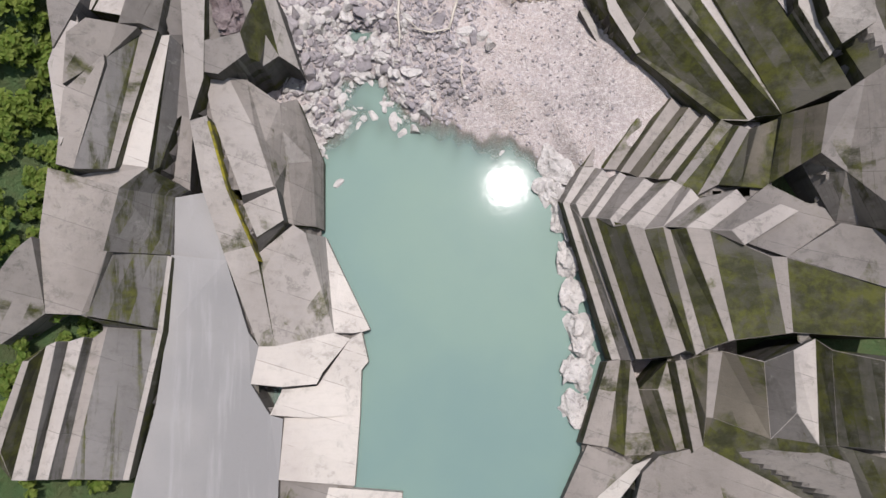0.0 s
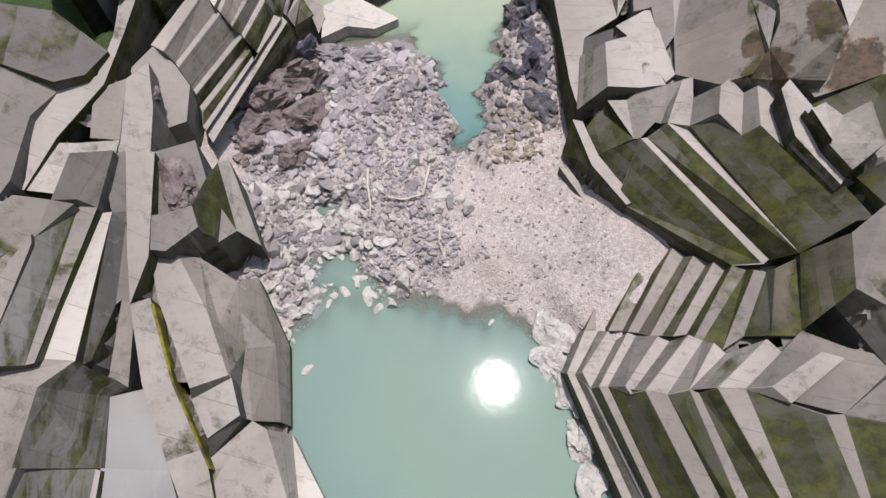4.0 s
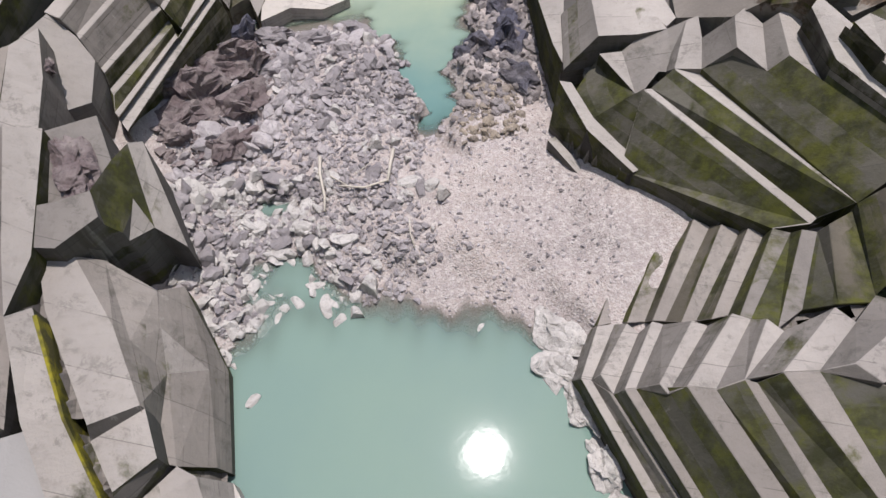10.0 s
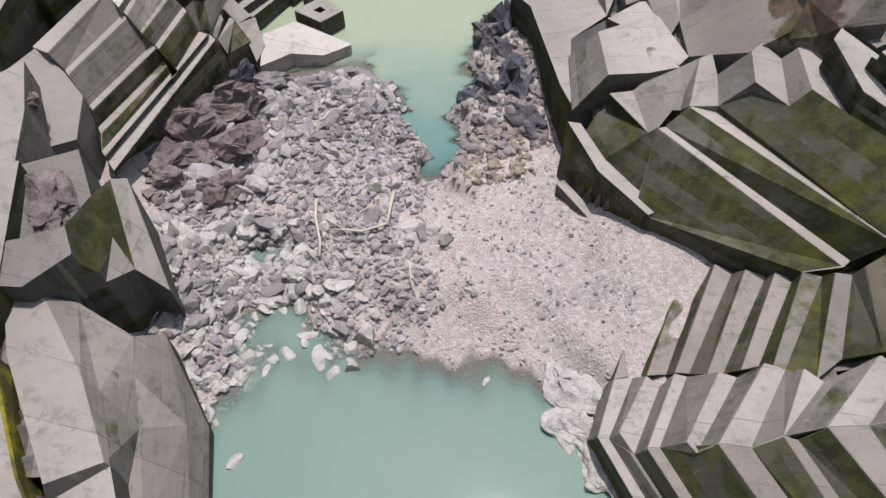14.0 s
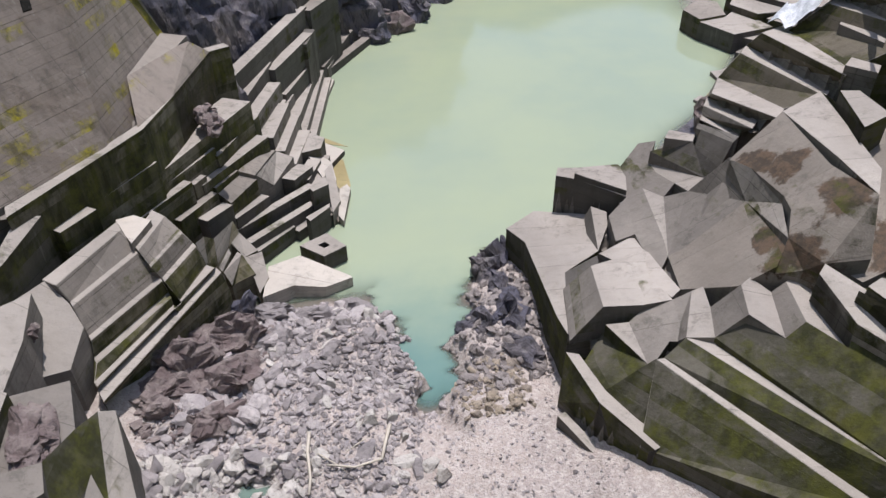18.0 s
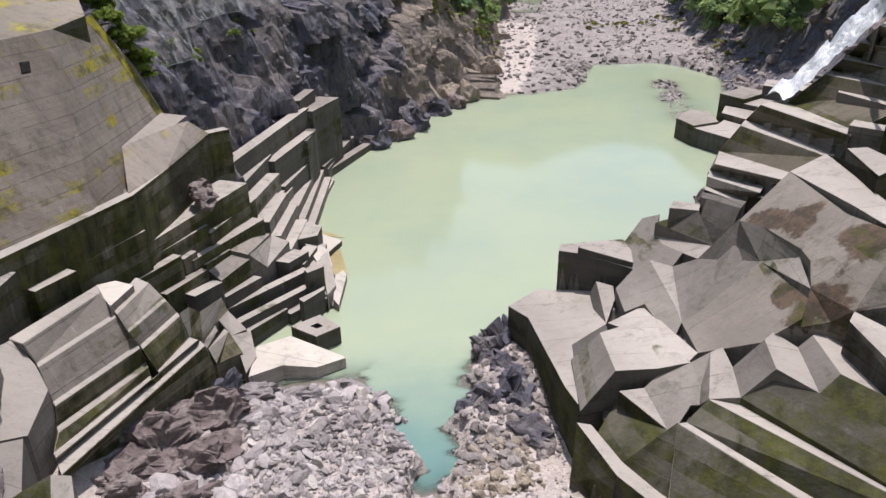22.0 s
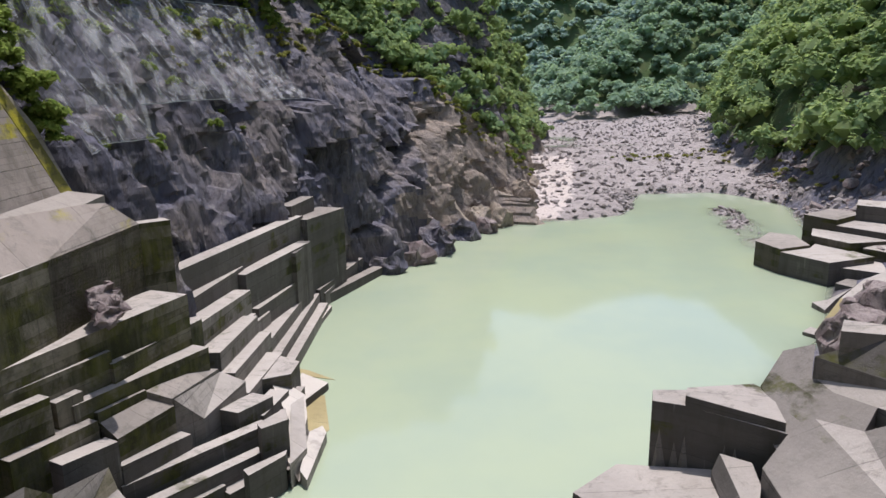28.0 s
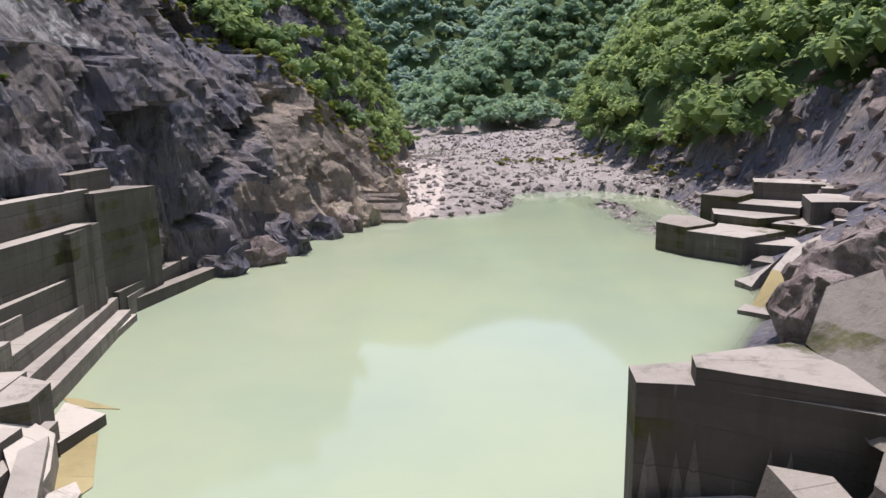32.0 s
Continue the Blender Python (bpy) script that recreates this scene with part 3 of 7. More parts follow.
def ground_height(x, y):
    lx, rx = np.interp(y, LEFT_Y, LEFT_X), np.interp(y, RIGHT_Y, RIGHT_X)
    floor = np.where(y < 60, bar(x, y), -1.5)
    bed = 1.0 + 0.5 * ridge_noise(x, y, 6) + 0.034 * (y - 165) + 0.05 * np.maximum(x - 90, 0)
    pond = np.exp(-((x - 72) / 7.0) ** 2 - ((y - 286) / 16.0) ** 2)
    bed = bed - 1.6 * pond
    shore = y - bend_shore(x)
    floor = np.where(y > 120, floor + (bed - floor) * smooth(shore, -2.5, 4), floor)
    shoal = np.exp(-((x - np.interp(y, [118, 165], [64.5, 75])) / 4.5) ** 2) * smooth(y, 120, 130) * (1 - smooth(y, 158, 168))
    floor = floor + shoal * (1.62 + 0.6 * ridge_noise(x, y, 3.5))
    dl, dr = np.maximum(lx - x, 0), np.maximum(x - rx, 0)
    near = 1 - smooth(y, 78, 100)
    nearr = 1 - smooth(y, 85, 112)
    left = near * (0.40 * dl + 0.45 * np.maximum(dl - 16, 0) + 0.5 * np.maximum(dl - 30, 0)) + (1 - near) * (1.25 * np.clip(dl - 10, 0, 26) + 0.95 * np.maximum(dl - 36, 0))
    kn = knee(y)
    right = nearr * (0.30 * dr + 0.7 * np.maximum(dr - 26, 0)) + (1 - nearr) * (0.42 * np.minimum(dr, kn) + 1.7 * np.clip(dr - kn, 0, 9) + 0.95 * np.maximum(dr - kn - 9, 0))
    rough = ridge_noise(x, y, 9) * smooth(dl + dr, 1, 25) * 1.6 + ridge_noise(x, y, 45, 2) * smooth(dl + dr, 20, 120) * 16
    z = floor + left + right + rough * (1 - 0.9 * near * (dl < 26) * (dl > 0)) * (1 - 0.9 * nearr * (dr < 26) * (dr > 0))
    u, v = 0.80 * (x - 92) + 0.60 * (y - 345), -0.60 * (x - 92) + 0.80 * (y - 345)
    spur = 4 + 0.62 * np.maximum(u, 0) - 0.55 * np.abs(v - 8) + 5 * ridge_noise(x, y, 30, 3)
    back = 4 + 0.72 * (y - 440 - 0.12 * x) + 14 * ridge_noise(x, y, 55, 3)
    z = np.where(y > 300, np.maximum(z, np.maximum(spur, back)), z)
    behind = np.maximum(-45 - y, 0) * 1.1
    return np.minimum(z + behind, 240 + 12 * ridge_noise(x, y, 60))


def grid_mesh(name, xs, ys, mats, slot):
    X, Y = np.meshgrid(xs, ys)
    Z = ground_height(X, Y)
    nx = len(xs)
    i = (np.arange(len(ys) - 1)[:, None] * nx + np.arange(nx - 1)[None, :]).ravel()
    me = quads_mesh(name, np.stack([X, Y, Z], -1).reshape(-1, 3), np.stack([i, i + 1, i + nx + 1, i + nx], -1), mats, True)
    cx, cy = X.ravel()[i], Y.ravel()[i]
    me.polygons.foreach_set("material_index", slot(cx, cy, Z.ravel()[i]).astype(np.int32))
    return me


def spread(*runs):
    return np.concatenate([np.arange(a, b, s) for a, b, s in runs])


def ground_slot(x, y, z):
    lx, rx = np.interp(y, LEFT_Y, LEFT_X), np.interp(y, RIGHT_Y, RIGHT_X)
    d = np.maximum(lx - x, x - rx)
    wild = np.where(y < 80, 15, np.where(x > rx, knee(y) + np.interp(y, [130, 170], [9, 2]), np.interp(y, [100, 160, 185, 240], [26, 22, 6, 1.5])))
    hill = (d > wild) | ((y > 300) & (z > 13)) | (y > 420)
    return np.where(hill, 1, np.where((d > 1.5) & (y > 70), 2, np.where((y > 120) & ((x - lx > 13) | (y > 235)), 3, 0)))


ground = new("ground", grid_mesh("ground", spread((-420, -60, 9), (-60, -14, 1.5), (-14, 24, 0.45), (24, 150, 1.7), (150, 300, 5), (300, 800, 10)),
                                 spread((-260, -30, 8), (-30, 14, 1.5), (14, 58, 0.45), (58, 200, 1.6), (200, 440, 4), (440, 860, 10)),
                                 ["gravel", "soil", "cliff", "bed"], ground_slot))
tagged(ground, "grey gravel river bed and wooded rocky valley sides", "ground", "", "structure")


def pool(xs, ys, z, key, label):
    X, Y = np.meshgrid(xs, ys)
    nx = len(xs)
    i = (np.arange(len(ys) - 1)[:, None] * nx + np.arange(nx - 1)[None, :]).ravel()
    me = quads_mesh("water", np.stack([X, Y, np.full_like(X, z)], -1).reshape(-1, 3), np.stack([i, i + 1, i + nx + 1, i + nx], -1), [key], True)
    depth = me.attributes.new("depth", "FLOAT", "POINT")
    depth.data.foreach_set("value", (z - ground_height(X, Y)).ravel().astype(np.float32))
    return tagged(new("water", me), label, "water", "", "structure")


pool(spread((-60, -18, 6), (-18, 18, 0.4), (18, 61, 6)), np.append(spread((-60, 8, 4), (8, 34, 0.4)), 34.2), 0.05, "water_up", "still milky teal water of the upper pool")
pool(spread((-60, -4, 4), (-4, 14, 0.4), (14, 120, 1.5), (120, 321, 20)), spread((34.2, 62, 0.4), (62, 110, 4), (110, 190, 1.5), (190, 421, 20)), 0.0, "water_low", "still milky yellow-green water of the long lower pool")
pool(spread((50, 97, 1.5)), spread((255, 319, 1.5)), 4.15, "water_low", "shallow pale water lying in the far river bed")

# ---- cast concrete banks ----

right_bank = root("stepped_bank_right", "pale cast concrete bank of zigzag steps with mossy faces", "concrete bank", "")
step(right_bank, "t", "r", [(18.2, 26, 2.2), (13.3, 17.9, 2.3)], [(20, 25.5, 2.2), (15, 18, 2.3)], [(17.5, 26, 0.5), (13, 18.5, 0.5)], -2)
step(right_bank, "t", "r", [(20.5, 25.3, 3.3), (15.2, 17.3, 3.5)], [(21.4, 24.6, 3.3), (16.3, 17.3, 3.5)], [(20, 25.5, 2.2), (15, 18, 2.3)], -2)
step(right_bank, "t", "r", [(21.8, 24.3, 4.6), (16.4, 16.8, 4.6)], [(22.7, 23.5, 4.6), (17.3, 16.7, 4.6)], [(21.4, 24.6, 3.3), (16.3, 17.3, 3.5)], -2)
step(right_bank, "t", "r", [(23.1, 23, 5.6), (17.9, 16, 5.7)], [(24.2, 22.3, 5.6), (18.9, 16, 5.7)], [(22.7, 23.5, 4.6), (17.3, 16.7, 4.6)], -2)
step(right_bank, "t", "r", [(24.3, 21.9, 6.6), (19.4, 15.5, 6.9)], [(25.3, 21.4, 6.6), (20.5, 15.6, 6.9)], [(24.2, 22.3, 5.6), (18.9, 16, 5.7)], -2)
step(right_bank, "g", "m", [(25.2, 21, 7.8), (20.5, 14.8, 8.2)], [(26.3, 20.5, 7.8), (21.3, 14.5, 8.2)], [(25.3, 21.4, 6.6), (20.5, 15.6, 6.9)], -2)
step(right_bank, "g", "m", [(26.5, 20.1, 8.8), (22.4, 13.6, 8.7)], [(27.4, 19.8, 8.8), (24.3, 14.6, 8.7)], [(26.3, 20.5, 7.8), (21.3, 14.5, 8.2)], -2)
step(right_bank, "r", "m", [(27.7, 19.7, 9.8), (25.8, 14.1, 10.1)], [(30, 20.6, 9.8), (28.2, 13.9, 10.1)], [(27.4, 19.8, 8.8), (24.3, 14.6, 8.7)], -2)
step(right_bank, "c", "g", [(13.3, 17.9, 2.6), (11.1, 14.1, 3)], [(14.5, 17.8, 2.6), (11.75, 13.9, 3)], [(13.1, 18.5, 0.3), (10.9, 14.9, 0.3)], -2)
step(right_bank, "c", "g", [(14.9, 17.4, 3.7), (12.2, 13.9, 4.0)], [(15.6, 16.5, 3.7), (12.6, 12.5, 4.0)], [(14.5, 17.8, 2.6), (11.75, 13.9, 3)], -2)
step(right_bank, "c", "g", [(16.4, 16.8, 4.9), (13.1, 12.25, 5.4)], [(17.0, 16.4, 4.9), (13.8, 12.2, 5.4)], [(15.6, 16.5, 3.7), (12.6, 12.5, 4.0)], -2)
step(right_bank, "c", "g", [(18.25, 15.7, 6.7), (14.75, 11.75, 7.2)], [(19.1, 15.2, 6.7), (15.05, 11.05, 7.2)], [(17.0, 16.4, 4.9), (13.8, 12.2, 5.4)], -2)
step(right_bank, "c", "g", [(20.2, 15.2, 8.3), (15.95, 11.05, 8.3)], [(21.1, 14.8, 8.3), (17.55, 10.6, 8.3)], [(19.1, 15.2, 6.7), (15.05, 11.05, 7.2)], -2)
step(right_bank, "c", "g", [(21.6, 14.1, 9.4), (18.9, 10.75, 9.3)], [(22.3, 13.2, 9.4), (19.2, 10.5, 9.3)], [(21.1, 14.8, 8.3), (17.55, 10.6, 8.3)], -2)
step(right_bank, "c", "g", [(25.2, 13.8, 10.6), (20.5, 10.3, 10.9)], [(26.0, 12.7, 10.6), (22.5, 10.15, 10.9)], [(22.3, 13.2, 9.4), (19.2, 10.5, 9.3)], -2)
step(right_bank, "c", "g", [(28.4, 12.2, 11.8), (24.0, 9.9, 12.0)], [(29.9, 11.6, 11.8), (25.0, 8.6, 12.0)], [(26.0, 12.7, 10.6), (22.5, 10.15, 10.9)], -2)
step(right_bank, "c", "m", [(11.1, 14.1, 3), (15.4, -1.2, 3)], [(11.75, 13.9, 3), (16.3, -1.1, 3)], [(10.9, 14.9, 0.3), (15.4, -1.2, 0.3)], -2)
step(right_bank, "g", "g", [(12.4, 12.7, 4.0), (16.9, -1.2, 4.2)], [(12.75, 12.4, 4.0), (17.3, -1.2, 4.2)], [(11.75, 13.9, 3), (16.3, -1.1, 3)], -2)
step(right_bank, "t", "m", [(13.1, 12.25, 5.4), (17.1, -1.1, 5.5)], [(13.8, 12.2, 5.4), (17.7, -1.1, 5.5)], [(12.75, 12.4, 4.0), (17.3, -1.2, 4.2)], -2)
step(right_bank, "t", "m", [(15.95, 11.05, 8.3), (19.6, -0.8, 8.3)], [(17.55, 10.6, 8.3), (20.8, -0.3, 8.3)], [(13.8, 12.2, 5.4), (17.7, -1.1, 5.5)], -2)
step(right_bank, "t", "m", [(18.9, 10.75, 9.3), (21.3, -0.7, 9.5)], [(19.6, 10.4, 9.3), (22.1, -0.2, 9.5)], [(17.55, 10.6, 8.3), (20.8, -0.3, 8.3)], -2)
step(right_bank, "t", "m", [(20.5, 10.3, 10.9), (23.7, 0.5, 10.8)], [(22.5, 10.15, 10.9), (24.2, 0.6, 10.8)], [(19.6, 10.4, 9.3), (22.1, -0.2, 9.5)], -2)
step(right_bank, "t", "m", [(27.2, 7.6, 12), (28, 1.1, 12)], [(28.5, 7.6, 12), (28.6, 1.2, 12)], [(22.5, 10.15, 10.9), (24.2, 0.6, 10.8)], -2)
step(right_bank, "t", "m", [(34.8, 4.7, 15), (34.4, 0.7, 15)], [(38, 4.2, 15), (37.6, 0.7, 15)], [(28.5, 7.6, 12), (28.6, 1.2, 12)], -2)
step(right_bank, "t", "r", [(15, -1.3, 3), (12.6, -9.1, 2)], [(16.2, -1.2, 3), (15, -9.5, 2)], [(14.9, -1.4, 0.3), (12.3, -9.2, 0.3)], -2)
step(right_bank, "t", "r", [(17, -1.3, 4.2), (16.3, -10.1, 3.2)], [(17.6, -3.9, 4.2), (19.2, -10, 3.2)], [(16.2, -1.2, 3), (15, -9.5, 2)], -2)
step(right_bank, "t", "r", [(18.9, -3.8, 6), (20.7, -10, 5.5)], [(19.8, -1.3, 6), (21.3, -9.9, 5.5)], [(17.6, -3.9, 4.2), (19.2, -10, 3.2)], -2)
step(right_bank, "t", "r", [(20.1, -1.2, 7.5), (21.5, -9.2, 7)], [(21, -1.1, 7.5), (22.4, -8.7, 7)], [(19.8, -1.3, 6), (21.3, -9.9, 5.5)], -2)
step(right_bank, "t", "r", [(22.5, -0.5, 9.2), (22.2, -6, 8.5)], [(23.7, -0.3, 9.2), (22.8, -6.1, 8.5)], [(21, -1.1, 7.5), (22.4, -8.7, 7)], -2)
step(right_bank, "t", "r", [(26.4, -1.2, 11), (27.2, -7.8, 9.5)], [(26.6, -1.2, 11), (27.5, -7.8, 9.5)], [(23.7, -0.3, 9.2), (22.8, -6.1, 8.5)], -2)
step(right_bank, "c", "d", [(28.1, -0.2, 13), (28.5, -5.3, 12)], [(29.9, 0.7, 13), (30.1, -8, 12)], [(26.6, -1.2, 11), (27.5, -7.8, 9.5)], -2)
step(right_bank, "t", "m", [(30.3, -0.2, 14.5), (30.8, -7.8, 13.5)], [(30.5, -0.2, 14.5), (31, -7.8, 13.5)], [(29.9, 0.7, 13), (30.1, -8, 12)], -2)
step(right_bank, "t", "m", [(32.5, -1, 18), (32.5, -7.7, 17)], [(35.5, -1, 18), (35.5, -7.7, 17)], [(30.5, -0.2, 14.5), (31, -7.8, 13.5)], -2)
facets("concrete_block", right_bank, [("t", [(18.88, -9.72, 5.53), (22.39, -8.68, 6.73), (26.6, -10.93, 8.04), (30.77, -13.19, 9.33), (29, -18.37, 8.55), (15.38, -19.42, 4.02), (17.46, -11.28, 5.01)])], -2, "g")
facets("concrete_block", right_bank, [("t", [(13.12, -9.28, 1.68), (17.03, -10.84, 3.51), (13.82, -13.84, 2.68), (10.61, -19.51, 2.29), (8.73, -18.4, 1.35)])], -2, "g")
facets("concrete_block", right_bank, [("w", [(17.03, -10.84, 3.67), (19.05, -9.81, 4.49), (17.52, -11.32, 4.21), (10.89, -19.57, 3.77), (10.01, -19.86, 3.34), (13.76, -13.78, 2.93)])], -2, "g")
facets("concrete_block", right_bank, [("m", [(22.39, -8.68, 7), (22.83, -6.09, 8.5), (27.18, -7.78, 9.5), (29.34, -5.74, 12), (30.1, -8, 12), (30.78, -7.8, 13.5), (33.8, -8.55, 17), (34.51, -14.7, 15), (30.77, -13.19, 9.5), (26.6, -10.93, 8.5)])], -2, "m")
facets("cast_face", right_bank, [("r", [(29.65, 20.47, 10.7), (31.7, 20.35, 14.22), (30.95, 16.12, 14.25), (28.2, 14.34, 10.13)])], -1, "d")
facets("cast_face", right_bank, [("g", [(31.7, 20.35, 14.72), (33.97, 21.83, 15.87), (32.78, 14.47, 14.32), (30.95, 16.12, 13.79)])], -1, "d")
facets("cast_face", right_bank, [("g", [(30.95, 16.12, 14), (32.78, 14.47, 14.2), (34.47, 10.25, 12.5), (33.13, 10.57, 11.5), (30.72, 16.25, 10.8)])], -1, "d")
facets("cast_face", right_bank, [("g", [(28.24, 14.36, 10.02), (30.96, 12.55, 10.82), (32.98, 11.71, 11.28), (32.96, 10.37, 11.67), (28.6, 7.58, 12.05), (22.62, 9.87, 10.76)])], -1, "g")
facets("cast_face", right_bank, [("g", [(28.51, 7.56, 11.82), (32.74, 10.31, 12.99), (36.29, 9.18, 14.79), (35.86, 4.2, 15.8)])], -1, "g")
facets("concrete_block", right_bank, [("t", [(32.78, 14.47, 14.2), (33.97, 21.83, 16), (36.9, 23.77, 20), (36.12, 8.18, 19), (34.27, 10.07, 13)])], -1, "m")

right_wall = root("mossy_wall_right", "tall dark green mossy concrete wall with slanting pale ledges", "concrete bank", "")
facets("concrete_block", right_wall, [("c", [(13.29, 34.38, 2.8), (13.94, 34.64, 2.8), (17.04, 29.35, 1.7), (16.31, 29.12, 1.7)])], -1.5, "d")
facets("cast_face", right_wall, [("c", [(14.46, 37.38, 6.4), (15.39, 37.11, 6.29), (16.34, 33.64, 5.9), (17.84, 31.15, 5.55), (19.39, 28.99, 5.22), (18.27, 28.57, 5.28), (15.62, 32.57, 5.86)])], -1.5, "d")
facets("cast_face", right_wall, [("m", [(14.46, 37.38, 6.3), (15.62, 32.57, 5.9), (18.27, 28.57, 5.2), (18.69, 28.8, 1.8), (16.84, 30.65, 2), (13.85, 36.15, 2.2)])], -1.5, "d")
facets("concrete_block", right_wall, [("c", [(17.84, 28.28, 3.22), (18.23, 28.38, 3.58), (20.45, 25.49, 3.04), (19.92, 25.37, 2.57), (18.68, 26.05, 2.18)])], -1.5, "d")
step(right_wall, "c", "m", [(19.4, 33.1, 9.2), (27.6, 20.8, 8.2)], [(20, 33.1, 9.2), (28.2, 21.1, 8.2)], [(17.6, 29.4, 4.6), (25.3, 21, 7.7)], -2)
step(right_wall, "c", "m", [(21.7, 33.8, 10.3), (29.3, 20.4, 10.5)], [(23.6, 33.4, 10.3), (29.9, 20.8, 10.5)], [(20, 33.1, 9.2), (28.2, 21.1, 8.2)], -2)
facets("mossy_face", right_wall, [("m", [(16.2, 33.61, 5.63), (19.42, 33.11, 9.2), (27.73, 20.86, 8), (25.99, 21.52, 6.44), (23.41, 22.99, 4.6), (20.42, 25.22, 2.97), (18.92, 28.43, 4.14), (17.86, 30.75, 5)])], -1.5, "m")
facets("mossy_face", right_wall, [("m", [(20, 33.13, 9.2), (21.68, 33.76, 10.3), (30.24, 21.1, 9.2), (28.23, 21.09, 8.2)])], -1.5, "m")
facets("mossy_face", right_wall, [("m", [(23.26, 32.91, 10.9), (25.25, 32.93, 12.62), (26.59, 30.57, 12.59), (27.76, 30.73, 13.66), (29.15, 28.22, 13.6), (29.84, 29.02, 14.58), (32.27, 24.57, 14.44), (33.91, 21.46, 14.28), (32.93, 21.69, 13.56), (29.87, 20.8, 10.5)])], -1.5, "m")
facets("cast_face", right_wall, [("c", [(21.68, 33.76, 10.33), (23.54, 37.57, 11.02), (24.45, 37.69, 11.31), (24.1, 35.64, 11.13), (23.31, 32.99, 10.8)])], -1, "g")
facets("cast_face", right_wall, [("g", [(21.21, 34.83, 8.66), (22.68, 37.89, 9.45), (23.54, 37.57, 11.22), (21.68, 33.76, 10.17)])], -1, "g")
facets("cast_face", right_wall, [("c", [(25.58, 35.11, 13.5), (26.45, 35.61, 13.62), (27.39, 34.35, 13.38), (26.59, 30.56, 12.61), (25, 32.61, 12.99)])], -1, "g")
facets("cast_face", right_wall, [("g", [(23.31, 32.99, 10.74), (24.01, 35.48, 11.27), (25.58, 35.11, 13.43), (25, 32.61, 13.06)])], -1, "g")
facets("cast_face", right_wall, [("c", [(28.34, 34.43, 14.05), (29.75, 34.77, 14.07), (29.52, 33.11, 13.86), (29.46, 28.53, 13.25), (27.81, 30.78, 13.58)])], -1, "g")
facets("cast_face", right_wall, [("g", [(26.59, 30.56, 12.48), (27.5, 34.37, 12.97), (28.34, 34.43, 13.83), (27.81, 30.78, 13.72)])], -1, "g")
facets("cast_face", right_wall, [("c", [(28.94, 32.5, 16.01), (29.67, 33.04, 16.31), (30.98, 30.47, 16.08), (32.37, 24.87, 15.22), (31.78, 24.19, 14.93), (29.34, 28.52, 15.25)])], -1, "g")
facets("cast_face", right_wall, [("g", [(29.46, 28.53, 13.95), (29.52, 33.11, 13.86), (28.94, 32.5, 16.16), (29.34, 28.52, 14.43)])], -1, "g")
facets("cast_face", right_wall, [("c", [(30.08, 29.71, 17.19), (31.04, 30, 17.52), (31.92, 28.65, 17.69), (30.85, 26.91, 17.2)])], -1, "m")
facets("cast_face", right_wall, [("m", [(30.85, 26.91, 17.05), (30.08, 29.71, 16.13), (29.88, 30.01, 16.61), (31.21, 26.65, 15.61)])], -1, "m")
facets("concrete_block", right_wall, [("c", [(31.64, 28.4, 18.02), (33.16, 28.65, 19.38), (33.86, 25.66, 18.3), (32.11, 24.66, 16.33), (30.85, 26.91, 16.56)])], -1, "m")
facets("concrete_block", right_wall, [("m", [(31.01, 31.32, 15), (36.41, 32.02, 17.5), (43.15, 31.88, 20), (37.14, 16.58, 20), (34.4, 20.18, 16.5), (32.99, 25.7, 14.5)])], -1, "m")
facets("concrete_block", right_wall, [("b", [(29.68, 37.45, 15.44), (34.6, 40.71, 18.28), (38.68, 44.35, 20.76), (45.41, 40.49, 23.47), (42.96, 31.07, 20.97), (36.42, 32.22, 17.97), (31.65, 31.8, 15.6)])], -1, "b")

right_blocks = root("block_bank_right", "weathered grey concrete bank of large tilted blocks beside the green pool", "concrete bank", "")
# Dark sides paint the shadowed recess under the edge of this block.
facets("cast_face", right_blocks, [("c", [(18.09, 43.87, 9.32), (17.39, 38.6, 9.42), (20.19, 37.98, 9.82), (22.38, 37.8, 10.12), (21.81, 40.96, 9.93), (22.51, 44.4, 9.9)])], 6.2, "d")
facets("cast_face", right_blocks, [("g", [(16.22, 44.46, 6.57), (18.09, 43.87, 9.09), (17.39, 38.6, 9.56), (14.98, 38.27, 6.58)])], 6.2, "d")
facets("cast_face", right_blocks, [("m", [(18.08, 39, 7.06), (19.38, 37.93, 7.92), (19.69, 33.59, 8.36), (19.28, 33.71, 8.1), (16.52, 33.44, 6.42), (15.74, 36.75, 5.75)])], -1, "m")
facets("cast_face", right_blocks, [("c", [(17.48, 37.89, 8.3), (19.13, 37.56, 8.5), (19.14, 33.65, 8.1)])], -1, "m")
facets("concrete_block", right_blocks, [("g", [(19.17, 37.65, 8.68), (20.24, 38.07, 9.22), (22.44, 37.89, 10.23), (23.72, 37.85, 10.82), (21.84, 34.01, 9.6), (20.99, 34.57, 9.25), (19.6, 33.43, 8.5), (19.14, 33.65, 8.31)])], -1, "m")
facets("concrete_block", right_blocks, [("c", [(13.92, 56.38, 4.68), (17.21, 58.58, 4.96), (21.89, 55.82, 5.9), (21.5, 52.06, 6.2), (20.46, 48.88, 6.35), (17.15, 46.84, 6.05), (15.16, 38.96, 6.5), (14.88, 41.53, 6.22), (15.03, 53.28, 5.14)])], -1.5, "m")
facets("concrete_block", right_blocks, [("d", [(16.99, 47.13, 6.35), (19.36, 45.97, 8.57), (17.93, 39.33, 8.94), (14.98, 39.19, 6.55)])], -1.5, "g")
